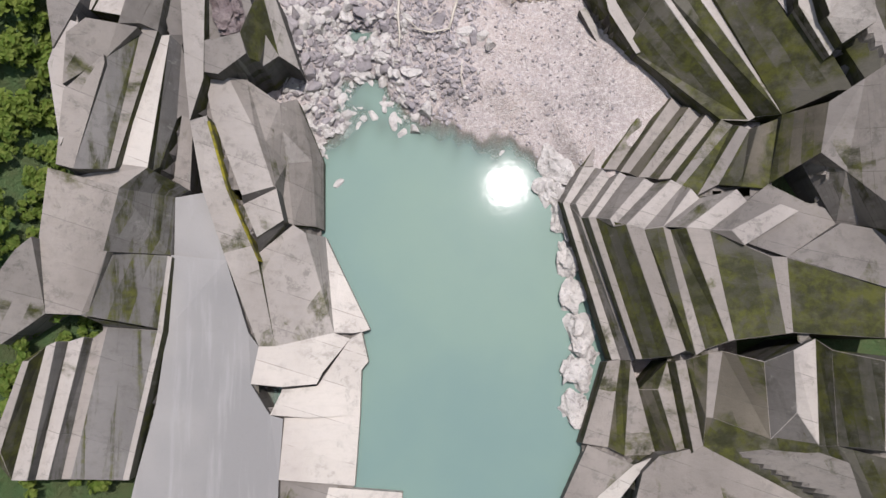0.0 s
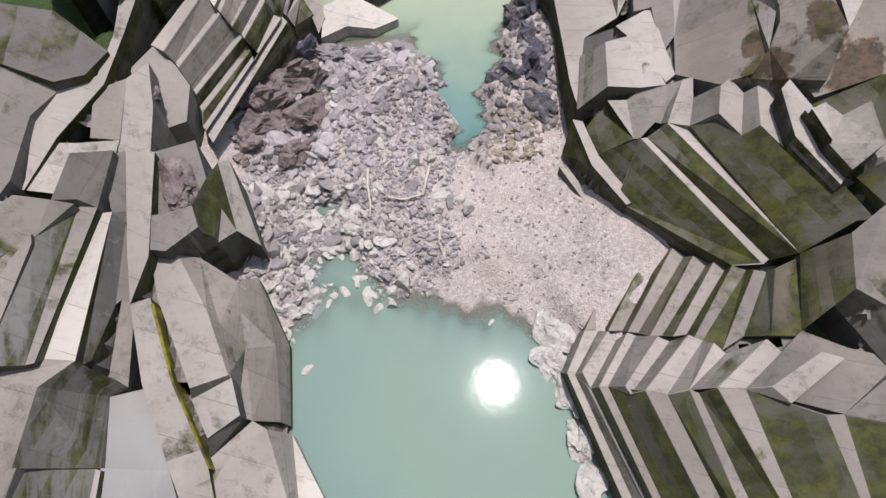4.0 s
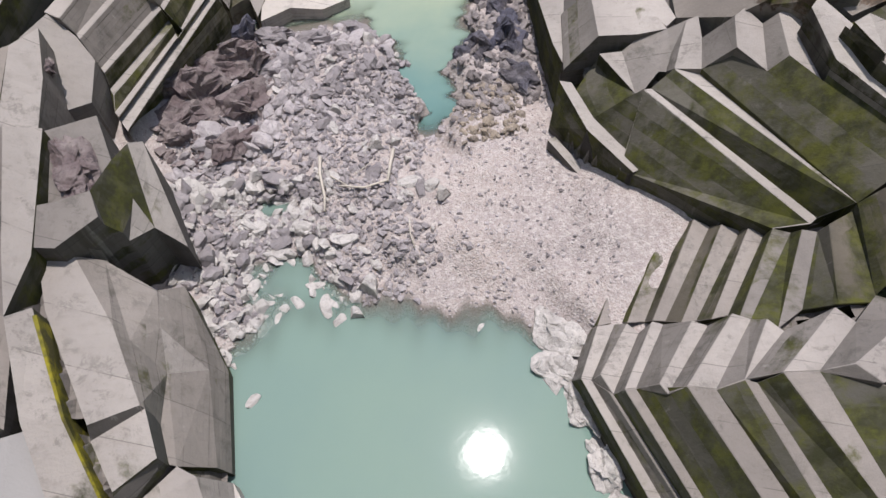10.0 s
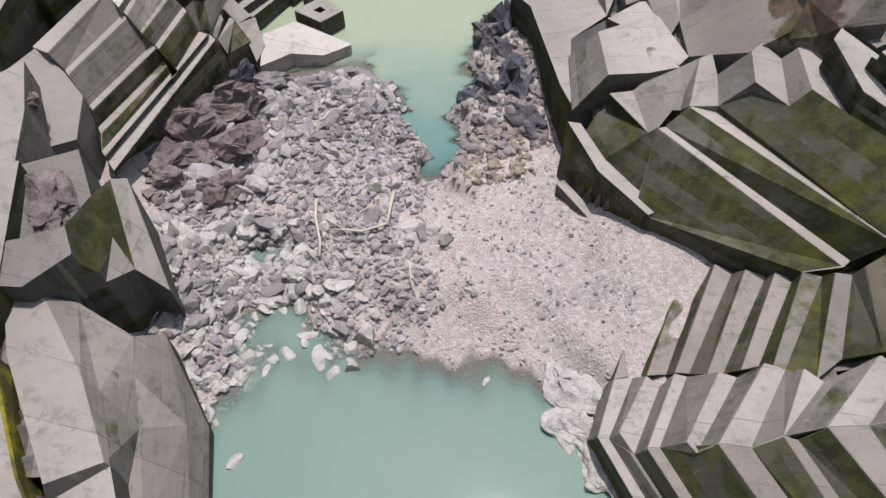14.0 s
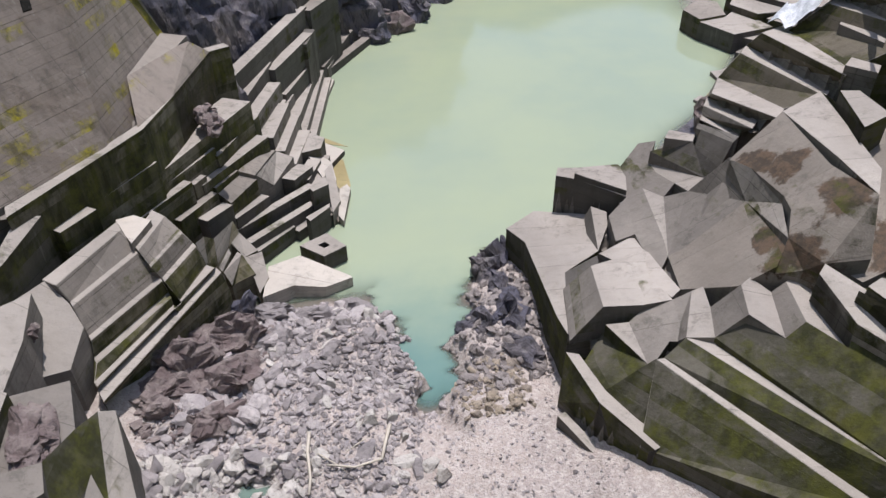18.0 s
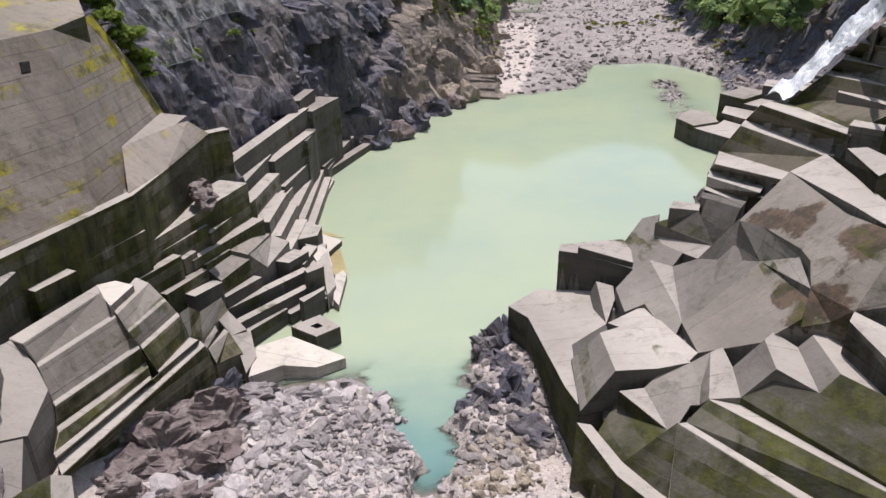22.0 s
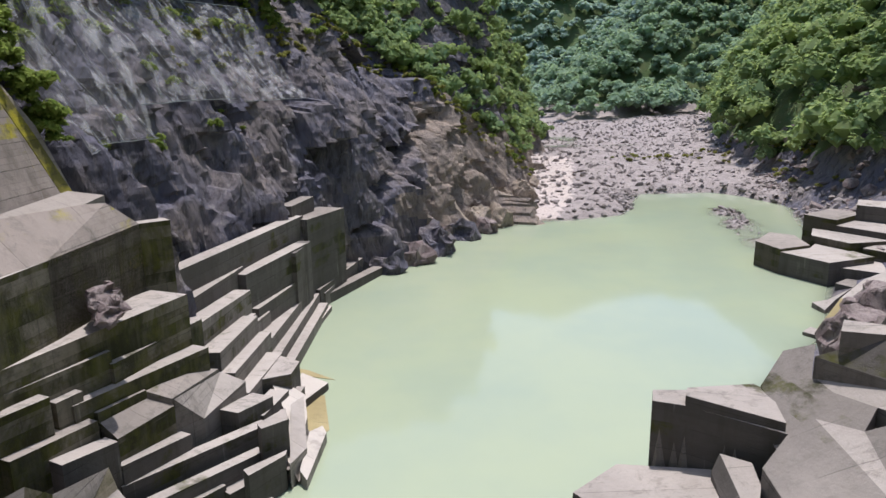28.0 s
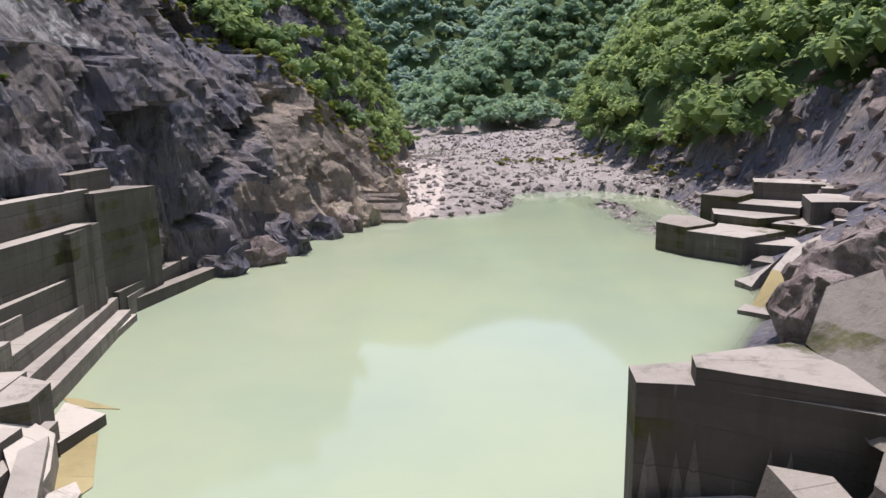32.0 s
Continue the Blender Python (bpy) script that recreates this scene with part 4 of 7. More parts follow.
# Upright sides take the dark mix for the shade they stand in.
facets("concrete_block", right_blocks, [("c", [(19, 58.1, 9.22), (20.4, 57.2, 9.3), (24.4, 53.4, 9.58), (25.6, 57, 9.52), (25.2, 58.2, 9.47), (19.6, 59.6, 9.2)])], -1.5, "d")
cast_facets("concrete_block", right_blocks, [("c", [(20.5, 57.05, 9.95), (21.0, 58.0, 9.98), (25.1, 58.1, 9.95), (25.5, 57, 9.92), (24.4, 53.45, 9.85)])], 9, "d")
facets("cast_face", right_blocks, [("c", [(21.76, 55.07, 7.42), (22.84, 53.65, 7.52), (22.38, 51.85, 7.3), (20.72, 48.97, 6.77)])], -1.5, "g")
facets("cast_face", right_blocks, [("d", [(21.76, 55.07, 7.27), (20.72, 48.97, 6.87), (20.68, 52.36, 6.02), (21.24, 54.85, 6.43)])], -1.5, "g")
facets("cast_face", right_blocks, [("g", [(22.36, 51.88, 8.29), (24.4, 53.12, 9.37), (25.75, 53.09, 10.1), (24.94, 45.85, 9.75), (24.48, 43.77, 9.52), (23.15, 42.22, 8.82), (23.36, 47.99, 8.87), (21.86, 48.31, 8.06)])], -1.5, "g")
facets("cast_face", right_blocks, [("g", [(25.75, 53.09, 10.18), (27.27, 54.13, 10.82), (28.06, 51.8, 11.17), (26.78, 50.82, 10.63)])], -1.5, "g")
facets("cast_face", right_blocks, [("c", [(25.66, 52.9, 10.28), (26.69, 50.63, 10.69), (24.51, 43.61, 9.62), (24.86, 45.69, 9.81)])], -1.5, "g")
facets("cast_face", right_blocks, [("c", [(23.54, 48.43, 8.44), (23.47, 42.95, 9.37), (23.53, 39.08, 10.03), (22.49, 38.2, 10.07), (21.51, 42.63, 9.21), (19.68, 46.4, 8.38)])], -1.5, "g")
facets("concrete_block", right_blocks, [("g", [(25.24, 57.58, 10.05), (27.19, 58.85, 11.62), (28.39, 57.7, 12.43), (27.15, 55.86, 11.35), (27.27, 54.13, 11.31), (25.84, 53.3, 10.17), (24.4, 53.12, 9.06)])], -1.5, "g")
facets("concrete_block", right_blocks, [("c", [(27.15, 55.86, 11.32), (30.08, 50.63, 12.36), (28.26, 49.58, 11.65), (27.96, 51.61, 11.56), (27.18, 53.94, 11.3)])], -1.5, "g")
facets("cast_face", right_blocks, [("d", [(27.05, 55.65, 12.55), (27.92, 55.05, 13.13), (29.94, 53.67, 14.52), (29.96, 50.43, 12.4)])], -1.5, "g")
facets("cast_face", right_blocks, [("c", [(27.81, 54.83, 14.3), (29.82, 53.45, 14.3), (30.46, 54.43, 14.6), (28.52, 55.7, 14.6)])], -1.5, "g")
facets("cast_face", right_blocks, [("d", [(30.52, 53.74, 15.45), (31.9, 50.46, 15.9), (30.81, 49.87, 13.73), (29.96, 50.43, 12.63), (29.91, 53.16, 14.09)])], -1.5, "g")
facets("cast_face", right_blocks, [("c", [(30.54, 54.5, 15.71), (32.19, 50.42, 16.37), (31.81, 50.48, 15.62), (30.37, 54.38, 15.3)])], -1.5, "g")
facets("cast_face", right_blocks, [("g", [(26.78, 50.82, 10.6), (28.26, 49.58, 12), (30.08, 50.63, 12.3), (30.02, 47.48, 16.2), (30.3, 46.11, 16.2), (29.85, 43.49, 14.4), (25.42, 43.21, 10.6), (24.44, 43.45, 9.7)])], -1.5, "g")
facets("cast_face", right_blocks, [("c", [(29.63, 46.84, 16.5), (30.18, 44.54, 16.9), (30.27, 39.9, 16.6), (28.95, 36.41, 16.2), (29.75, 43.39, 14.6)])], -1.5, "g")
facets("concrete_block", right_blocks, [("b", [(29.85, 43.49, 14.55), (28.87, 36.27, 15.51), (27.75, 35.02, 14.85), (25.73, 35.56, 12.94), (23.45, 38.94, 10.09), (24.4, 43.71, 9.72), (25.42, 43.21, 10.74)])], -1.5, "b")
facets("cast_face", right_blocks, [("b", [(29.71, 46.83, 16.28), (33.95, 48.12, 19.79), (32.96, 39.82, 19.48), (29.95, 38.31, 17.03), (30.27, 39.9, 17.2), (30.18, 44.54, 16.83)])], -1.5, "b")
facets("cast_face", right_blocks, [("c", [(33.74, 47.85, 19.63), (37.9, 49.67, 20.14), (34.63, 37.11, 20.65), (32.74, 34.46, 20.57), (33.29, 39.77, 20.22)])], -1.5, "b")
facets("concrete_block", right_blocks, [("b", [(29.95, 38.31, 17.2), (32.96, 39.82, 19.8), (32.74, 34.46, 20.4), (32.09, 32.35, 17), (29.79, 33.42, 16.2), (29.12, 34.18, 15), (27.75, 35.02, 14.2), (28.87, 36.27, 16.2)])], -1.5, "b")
step(right_blocks, "c", "d", [(31.1, 55.3, 15.6), (32.6, 51.1, 15.8)], [(31.6, 56.1, 15.6), (33.4, 52, 15.8)], [(32.6, 58.3, 13), (34.5, 54.4, 14)], -1)
step(right_blocks, "c", "g", [(31.8, 56.5, 16.4), (33, 50, 17.2)], [(32.9, 58.2, 16.4), (34.2, 51.4, 17.2)], [(31.6, 56.1, 15.6), (33.4, 52, 15.8)], -1)
step(right_blocks, "c", "g", [(32.2, 56.3, 17.6), (34.3, 48.9, 18.6)], [(34.3, 59.6, 17.6), (35.7, 50.5, 18.6)], [(32.9, 58.2, 16.4), (34.2, 51.4, 17.2)], -1)
step(right_blocks, "c", "r", [(35.6, 58.9, 20.2), (38, 49, 20.2)], [(36.9, 60.5, 20.2), (39.4, 50.5, 20.2)], [(34.3, 59.6, 17.6), (35.7, 50.5, 18.6)], -1)
step(right_blocks, "c", "r", [(36.8, 58.3, 22.2), (38.6, 48.4, 22.2)], [(40.1, 60, 22.2), (39.8, 49.7, 22.2)], [(36.9, 60.5, 20.2), (39.4, 50.5, 20.2)], -1)
step(right_blocks, "c", "r", [(41.4, 56.9, 25), (44.8, 48.7, 25)], [(42.8, 58.3, 25), (46.1, 49.9, 25)], [(39.4, 58.5, 22.2), (39.6, 49.4, 22.2)], 16)
step(right_blocks, "c", "r", [(42.6, 56.7, 26.3), (45.1, 47.2, 26.3)], [(44.1, 58.2, 26.3), (46.5, 48.5, 26.3)], [(42.8, 58.3, 25), (46.1, 49.9, 25)], 16)
step(right_blocks, "c", "r", [(43.2, 55.8, 27.8), (44.5, 46.1, 27.8)], [(44.8, 57.4, 27.8), (46.1, 47.4, 27.8)], [(44.1, 58.2, 26.3), (46.5, 48.5, 26.3)], 16)
step(right_blocks, "c", "g", [(43.1, 53.9, 29.4), (43.5, 49.3, 29.4)], [(45.2, 55.9, 29.4), (45.4, 51, 29.4)], [(44.8, 57.4, 27.8), (46.1, 47.4, 27.8)], 16)
facets("concrete_block", right_blocks, [("c", [(41.26, 54.55, 24), (42.24, 49.99, 24), (43.36, 51.23, 24), (42.58, 55.95, 24)])], 20, "g")
facets("concrete_block", right_blocks, [("c", [(38.55, 48.78, 22.9), (40.11, 46.95, 22.9), (41.25, 48.27, 22.9), (39.93, 50.14, 22.9)])], 18, "g")
facets("cast_face", right_blocks, [("g", [(37.81, 49.68, 20.59), (37.28, 46.76, 20.78), (35.42, 40.83, 21.8), (36.56, 42.8, 21.03)])], -1, "m")
facets("cast_face", right_blocks, [("c", [(37.28, 46.76, 21.76), (38.25, 45.95, 22.05), (37.7, 41.54, 22.27), (35.42, 40.83, 21.82)])], -1, "m")
# A dark slab paints the shade inside the drain opening.
facets("drain_hole", right_blocks, [("d", [(35.7, 58.12, 18.3), (35.91, 57.41, 18.3), (36.63, 58.65, 18.4), (36.48, 59.38, 18.4)])], 18, "d")
SHEET_LOW = [(37.9, 59.6, 22.3), (39.1, 57.7, 22.5), (41.1, 56.7, 25.2), (42.1, 56.2, 26.6), (42.9, 55.5, 28), (42.9, 53.7, 29.6), (39.6, 47.6, 32)]
SHEET_HIGH = [(38.8, 60.3, 22.6), (41.5, 61.8, 23.4), (42.5, 60.4, 25.6), (43.6, 60.1, 27.2), (44.1, 59.1, 28.8), (45.7, 59, 30.5), (44, 54.3, 33)]

left_bank = root("slab_bank_left", "bleached concrete slabs and tilted blocks along the pool edge", "concrete bank", "")
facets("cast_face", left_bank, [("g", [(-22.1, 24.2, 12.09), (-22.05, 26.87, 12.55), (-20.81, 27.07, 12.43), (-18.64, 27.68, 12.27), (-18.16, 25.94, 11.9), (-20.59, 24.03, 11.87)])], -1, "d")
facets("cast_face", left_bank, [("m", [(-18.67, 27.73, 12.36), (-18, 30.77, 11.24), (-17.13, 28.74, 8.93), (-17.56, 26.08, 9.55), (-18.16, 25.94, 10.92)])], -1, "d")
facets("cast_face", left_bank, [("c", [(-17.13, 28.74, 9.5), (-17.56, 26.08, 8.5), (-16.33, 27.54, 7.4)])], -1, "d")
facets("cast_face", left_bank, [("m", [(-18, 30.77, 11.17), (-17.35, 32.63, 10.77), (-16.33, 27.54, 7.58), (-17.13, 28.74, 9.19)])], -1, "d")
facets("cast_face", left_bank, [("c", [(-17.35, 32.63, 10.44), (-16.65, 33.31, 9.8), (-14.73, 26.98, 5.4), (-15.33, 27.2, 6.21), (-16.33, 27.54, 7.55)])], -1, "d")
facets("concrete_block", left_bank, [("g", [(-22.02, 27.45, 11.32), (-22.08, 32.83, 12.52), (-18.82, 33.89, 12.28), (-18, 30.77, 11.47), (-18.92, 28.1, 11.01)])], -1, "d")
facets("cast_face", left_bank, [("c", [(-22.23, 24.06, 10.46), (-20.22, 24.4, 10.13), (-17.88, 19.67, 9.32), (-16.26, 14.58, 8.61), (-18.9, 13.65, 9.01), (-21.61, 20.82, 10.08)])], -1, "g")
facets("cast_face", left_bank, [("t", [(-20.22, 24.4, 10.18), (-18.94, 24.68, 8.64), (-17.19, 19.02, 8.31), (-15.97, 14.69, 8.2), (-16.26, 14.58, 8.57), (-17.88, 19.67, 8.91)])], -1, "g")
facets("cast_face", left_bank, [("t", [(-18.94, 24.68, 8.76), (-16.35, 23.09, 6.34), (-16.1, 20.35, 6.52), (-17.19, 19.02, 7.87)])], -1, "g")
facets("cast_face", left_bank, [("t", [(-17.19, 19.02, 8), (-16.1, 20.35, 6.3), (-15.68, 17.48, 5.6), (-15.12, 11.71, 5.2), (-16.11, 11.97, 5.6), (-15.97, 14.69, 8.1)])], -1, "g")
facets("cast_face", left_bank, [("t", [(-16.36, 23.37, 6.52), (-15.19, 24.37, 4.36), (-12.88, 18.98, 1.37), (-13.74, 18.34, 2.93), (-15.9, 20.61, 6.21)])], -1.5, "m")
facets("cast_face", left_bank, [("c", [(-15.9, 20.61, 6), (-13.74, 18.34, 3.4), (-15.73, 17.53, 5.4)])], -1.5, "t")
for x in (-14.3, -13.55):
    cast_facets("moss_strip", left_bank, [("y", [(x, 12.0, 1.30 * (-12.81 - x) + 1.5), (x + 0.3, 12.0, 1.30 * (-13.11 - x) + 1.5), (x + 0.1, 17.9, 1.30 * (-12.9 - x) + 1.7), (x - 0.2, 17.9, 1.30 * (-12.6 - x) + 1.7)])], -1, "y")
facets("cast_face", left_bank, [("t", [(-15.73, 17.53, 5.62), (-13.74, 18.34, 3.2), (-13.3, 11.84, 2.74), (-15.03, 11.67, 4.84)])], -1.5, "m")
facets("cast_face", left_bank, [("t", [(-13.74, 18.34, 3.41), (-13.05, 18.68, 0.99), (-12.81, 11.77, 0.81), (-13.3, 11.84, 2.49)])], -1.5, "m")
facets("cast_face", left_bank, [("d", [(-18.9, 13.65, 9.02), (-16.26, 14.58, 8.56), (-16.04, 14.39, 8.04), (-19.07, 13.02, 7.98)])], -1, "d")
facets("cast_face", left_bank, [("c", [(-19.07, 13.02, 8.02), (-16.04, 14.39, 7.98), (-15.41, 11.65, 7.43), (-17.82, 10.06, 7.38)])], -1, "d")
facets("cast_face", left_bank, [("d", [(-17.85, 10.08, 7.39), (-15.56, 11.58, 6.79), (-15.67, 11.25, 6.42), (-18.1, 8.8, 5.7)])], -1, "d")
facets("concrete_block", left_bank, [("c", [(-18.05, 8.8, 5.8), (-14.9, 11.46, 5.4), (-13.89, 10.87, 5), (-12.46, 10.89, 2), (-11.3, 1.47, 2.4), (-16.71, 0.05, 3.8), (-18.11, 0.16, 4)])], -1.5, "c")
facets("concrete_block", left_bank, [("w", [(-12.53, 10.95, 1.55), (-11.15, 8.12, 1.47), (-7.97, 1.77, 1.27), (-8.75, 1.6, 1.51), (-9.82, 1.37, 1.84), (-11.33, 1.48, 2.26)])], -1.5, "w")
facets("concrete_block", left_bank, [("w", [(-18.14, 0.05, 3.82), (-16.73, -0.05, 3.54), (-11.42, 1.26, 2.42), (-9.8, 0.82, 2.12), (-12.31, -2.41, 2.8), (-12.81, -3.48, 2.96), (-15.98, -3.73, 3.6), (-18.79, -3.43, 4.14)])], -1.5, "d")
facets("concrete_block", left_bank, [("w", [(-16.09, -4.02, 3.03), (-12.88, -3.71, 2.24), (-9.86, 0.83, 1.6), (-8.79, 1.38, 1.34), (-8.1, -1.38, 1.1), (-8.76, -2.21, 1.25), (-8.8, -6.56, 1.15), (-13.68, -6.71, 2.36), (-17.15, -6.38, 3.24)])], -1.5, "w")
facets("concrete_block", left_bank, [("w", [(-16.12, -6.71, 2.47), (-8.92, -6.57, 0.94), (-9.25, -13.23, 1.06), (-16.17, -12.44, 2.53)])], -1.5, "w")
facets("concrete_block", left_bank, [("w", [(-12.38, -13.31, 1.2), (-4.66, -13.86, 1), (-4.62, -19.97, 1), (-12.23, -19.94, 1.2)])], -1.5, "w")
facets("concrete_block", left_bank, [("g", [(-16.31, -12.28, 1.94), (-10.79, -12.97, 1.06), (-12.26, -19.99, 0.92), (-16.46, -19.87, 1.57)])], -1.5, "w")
facets("walkway_slab", left_bank, [("c", [(-23.4, 31.74, 14.54), (-21.61, 32.28, 13.4), (-21.77, 23.52, 12.15), (-22.79, 19.66, 12.25), (-23.06, 23.65, 13.06)])], -1, "m")
facets("walkway_slab", left_bank, [("c", [(-22.79, 19.66, 12.06), (-21.48, 20.25, 11.71), (-20.14, 14.14, 9.2), (-22.25, 14.06, 10.03)])], -1, "m")
facets("walkway_slab", left_bank, [("c", [(-22.25, 14.06, 9.78), (-20.14, 14.14, 9.42), (-17.86, 7.98, 6.39), (-20.76, 7.92, 6.91)])], -1, "m")
facets("walkway_slab", left_bank, [("c", [(-20.76, 7.92, 6.91), (-17.86, 7.98, 6.39), (-16.64, 0.27, 4.13), (-18.27, 0.05, 4.38)])], -1, "m")
facets("apron_slab", left_bank, [("a", [(-25.1, 13.59, 8.86), (-22.52, 13.98, 8.59), (-20.8, 8.04, 7.03), (-25.34, 8.32, 7.72)])], -1, "g")
facets("apron_slab", left_bank, [("a", [(-25.34, 8.32, 8.3), (-20.8, 8.04, 6.49), (-19.01, 1.32, 5.01), (-25.57, 1.46, 7.59)])], -1, "g")
facets("apron_slab", left_bank, [("a", [(-25.57, 1.46, 7.88), (-19.01, 1.32, 4.67), (-18.3, 0.05, 4.25), (-18.79, -3.43, 4.3), (-17.08, -6.35, 3.3), (-26.19, -5.21, 7.81)])], -1, "g")
facets("apron_slab", left_bank, [("a", [(-26.19, -5.21, 7.89), (-17.08, -6.35, 3.58), (-15.93, -6.74, 3.03), (-16.26, -12.38, 2.91), (-27.45, -11.36, 8.19)])], -1, "g")
facets("apron_slab", left_bank, [("a", [(-27.45, -11.36, 8.21), (-16.26, -12.38, 2.89), (-16.32, -20.09, 2.51), (-28.65, -18.43, 8.39)])], -1, "g")
facets("moss_strip", left_bank, [("y", [(-21.49, 19.77, 11.59), (-21.24, 19.82, 11.61), (-19.97, 14.1, 9.6), (-20.28, 14.1, 9.6)])], 4, "y")
facets("moss_strip", left_bank, [("y", [(-20.23, 14.1, 9.6), (-19.92, 14.1, 9.6), (-17.67, 7.94, 6.7), (-18.04, 7.94, 6.7)])], 4, "y")
facets("kerb", left_bank, [("c", [(-25.4, 8.03, 9), (-24.99, 8.03, 9), (-25.45, 1.53, 9), (-25.96, 1.53, 9)])], -1, "m")
facets("kerb", left_bank, [("c", [(-25.44, 1.24, 9), (-25.95, 1.44, 9), (-28.05, -11.25, 9.4), (-27.52, -11.24, 9.4)])], -1, "m")

left_terraces = root("terraces_left", "old stepped concrete terraces with green moss above the apron", "concrete bank", "")
facets("cast_face", left_terraces, [("s", [(-27.6, 13.18, 14.4), (-25.8, 15.2, 13.1), (-23.85, 14.07, 8.6), (-25.01, 13.44, 8.6), (-25.21, 8.24, 8.6), (-29.31, 8.04, 12.8)])], -1, "g")
facets("cast_face", left_terraces, [("s", [(-29.31, 8.04, 11.96), (-25.21, 8.24, 9.33), (-25.9, 1.64, 8.38), (-31.23, 2.53, 12.03)])], -1, "g")
facets("concrete_block", left_terraces, [("t", [(-25.76, 15.17, 13.52), (-27.68, 15.31, 13.65), (-31.9, 13.87, 14.54), (-27.55, 13.16, 14.38)])], 0, "g")
facets("concrete_block", left_terraces, [("t", [(-33.18, 14.69, 15.24), (-27.64, 13.16, 14.13), (-29.26, 8.03, 13.01), (-31.44, 2.82, 11.94), (-34.09, 2.82, 12.28), (-34.25, 8.98, 13.9)])], 0, "g")
facets("concrete_block", left_terraces, [("t", [(-29.26, 8.03, 12.84), (-28.98, 8.04, 12.86), (-30.84, 2.53, 11.48), (-31.44, 2.82, 11.52)])], 0, "c")
facets("concrete_block", left_terraces, [("g", [(-34.19, 8.96, 15.07), (-34.03, 2.82, 12.55), (-36.68, 0.23, 13.89), (-38.31, 2.43, 16.19), (-35.16, 7.84, 15.5)])], 0, "g")
step(left_terraces, "t", "s", [(-30.1, 1.8, 9.6), (-32.2, -11.1, 10)], [(-31.3, 0.8, 9.6), (-33, -11.1, 10)], [(-25.9, 1.3, 9), (-28.1, -11.3, 9.3)], 0)
step(left_terraces, "c", "s", [(-31.4, 0.9, 11), (-33.4, -10.9, 11.4)], [(-32.7, 0.5, 11), (-34.4, -10.9, 11.4)], [(-31.3, 0.8, 9.6), (-33, -11.1, 10)], 0)
step(left_terraces, "c", "s", [(-33, 0.5, 12.4), (-34.3, -10.7, 12.8)], [(-33.8, 0.1, 12.4), (-35.6, -10.7, 12.8)], [(-32.7, 0.5, 11), (-34.4, -10.9, 11.4)], 0)
step(left_terraces, "t", "m", [(-34.1, -1.1, 14.2), (-35.6, -8.2, 14.6)], [(-34.6, -1.1, 14.2), (-36.5, -8.2, 14.6)], [(-33.8, 0.1, 12.4), (-35.6, -10.7, 12.8)], 0)
facets("concrete_block", left_terraces, [("s", [(-31.23, 2.53, 11.4), (-25.9, 1.64, 8.9), (-30.11, 1.82, 9.6)])], 0, "m")
facets("cast_face", left_terraces, [("w", [(-25.38, 26.57, 14), (-24.33, 26.9, 13.6), (-25.76, 15.17, 13.2), (-27.68, 15.31, 14)])], 0, "m")
facets("cast_face", left_terraces, [("s", [(-24.38, 26.95, 13.77), (-23.68, 26.35, 12.27), (-24.28, 20.1, 11.17), (-25.4, 15.63, 11.64), (-25.76, 15.17, 12.15)])], 0, "m")
facets("concrete_block", left_terraces, [("t", [(-23.87, 20.42, 11.13), (-22.91, 20.1, 10.67), (-23.69, 14.29, 8.75), (-24.99, 14.94, 9.45)])], 0, "d")
facets("concrete_block", left_terraces, [("g", [(-23.73, 26.5, 12.49), (-23.29, 24.23, 12), (-23.02, 19.86, 11.09), (-22.98, 20.16, 11.15), (-23.91, 20.46, 11.26), (-24.32, 20.13, 11.21)])], 0, "m")
facets("cast_face", left_terraces, [("t", [(-26.11, 26.98, 15.11), (-24.98, 26.77, 14.88), (-27.94, 14.82, 14.66), (-28.49, 14.67, 14.75)])], 0, "m")
facets("cast_face", left_terraces, [("m", [(-25.73, 26.46, 14.75), (-25.38, 26.57, 14.05), (-27.68, 15.31, 13.92), (-27.99, 14.85, 14.38)])], 0, "m")
facets("cast_face", left_terraces, [("s", [(-26.38, 26.53, 15.41), (-26.11, 26.98, 15.3), (-28.49, 14.67, 14.64), (-30.6, 14.43, 16.13), (-28.43, 23.52, 16.31)])], 0, "d")
facets("cast_face", left_terraces, [("t", [(-28.3, 23.72, 16.99), (-28.26, 23.03, 16.8), (-30.73, 14.38, 15.84), (-31.85, 14.67, 16.45), (-31.09, 20.47, 17.53)])], 0, "d")
facets("concrete_block", left_terraces, [("t", [(-29.24, 26.21, 18.38), (-27.2, 26.2, 16.88), (-26.05, 26.44, 16.11), (-28.25, 23.67, 16.71), (-31.06, 20.9, 17.75), (-30.5, 24.79, 18.78)])], 0, "g")
facets("concrete_block", left_terraces, [("g", [(-27.22, 26.44, 17.38), (-26.05, 29.84, 17.73), (-23.86, 31.2, 15.65), (-24.94, 26.72, 14.59), (-25.92, 26.88, 15.94)])], 0, "g")
facets("concrete_block", left_terraces, [("g", [(-24.07, 31.47, 14.83), (-23.4, 31.74, 14.65), (-23.24, 27.28, 12.8), (-23.72, 26.39, 12.66), (-24.47, 26.99, 13.22), (-24.82, 28.89, 14.13)])], 0, "d")

left_steps = root("stepped_bank_left", "grey board-marked concrete steps slanting down to the rubble", "concrete bank", "")
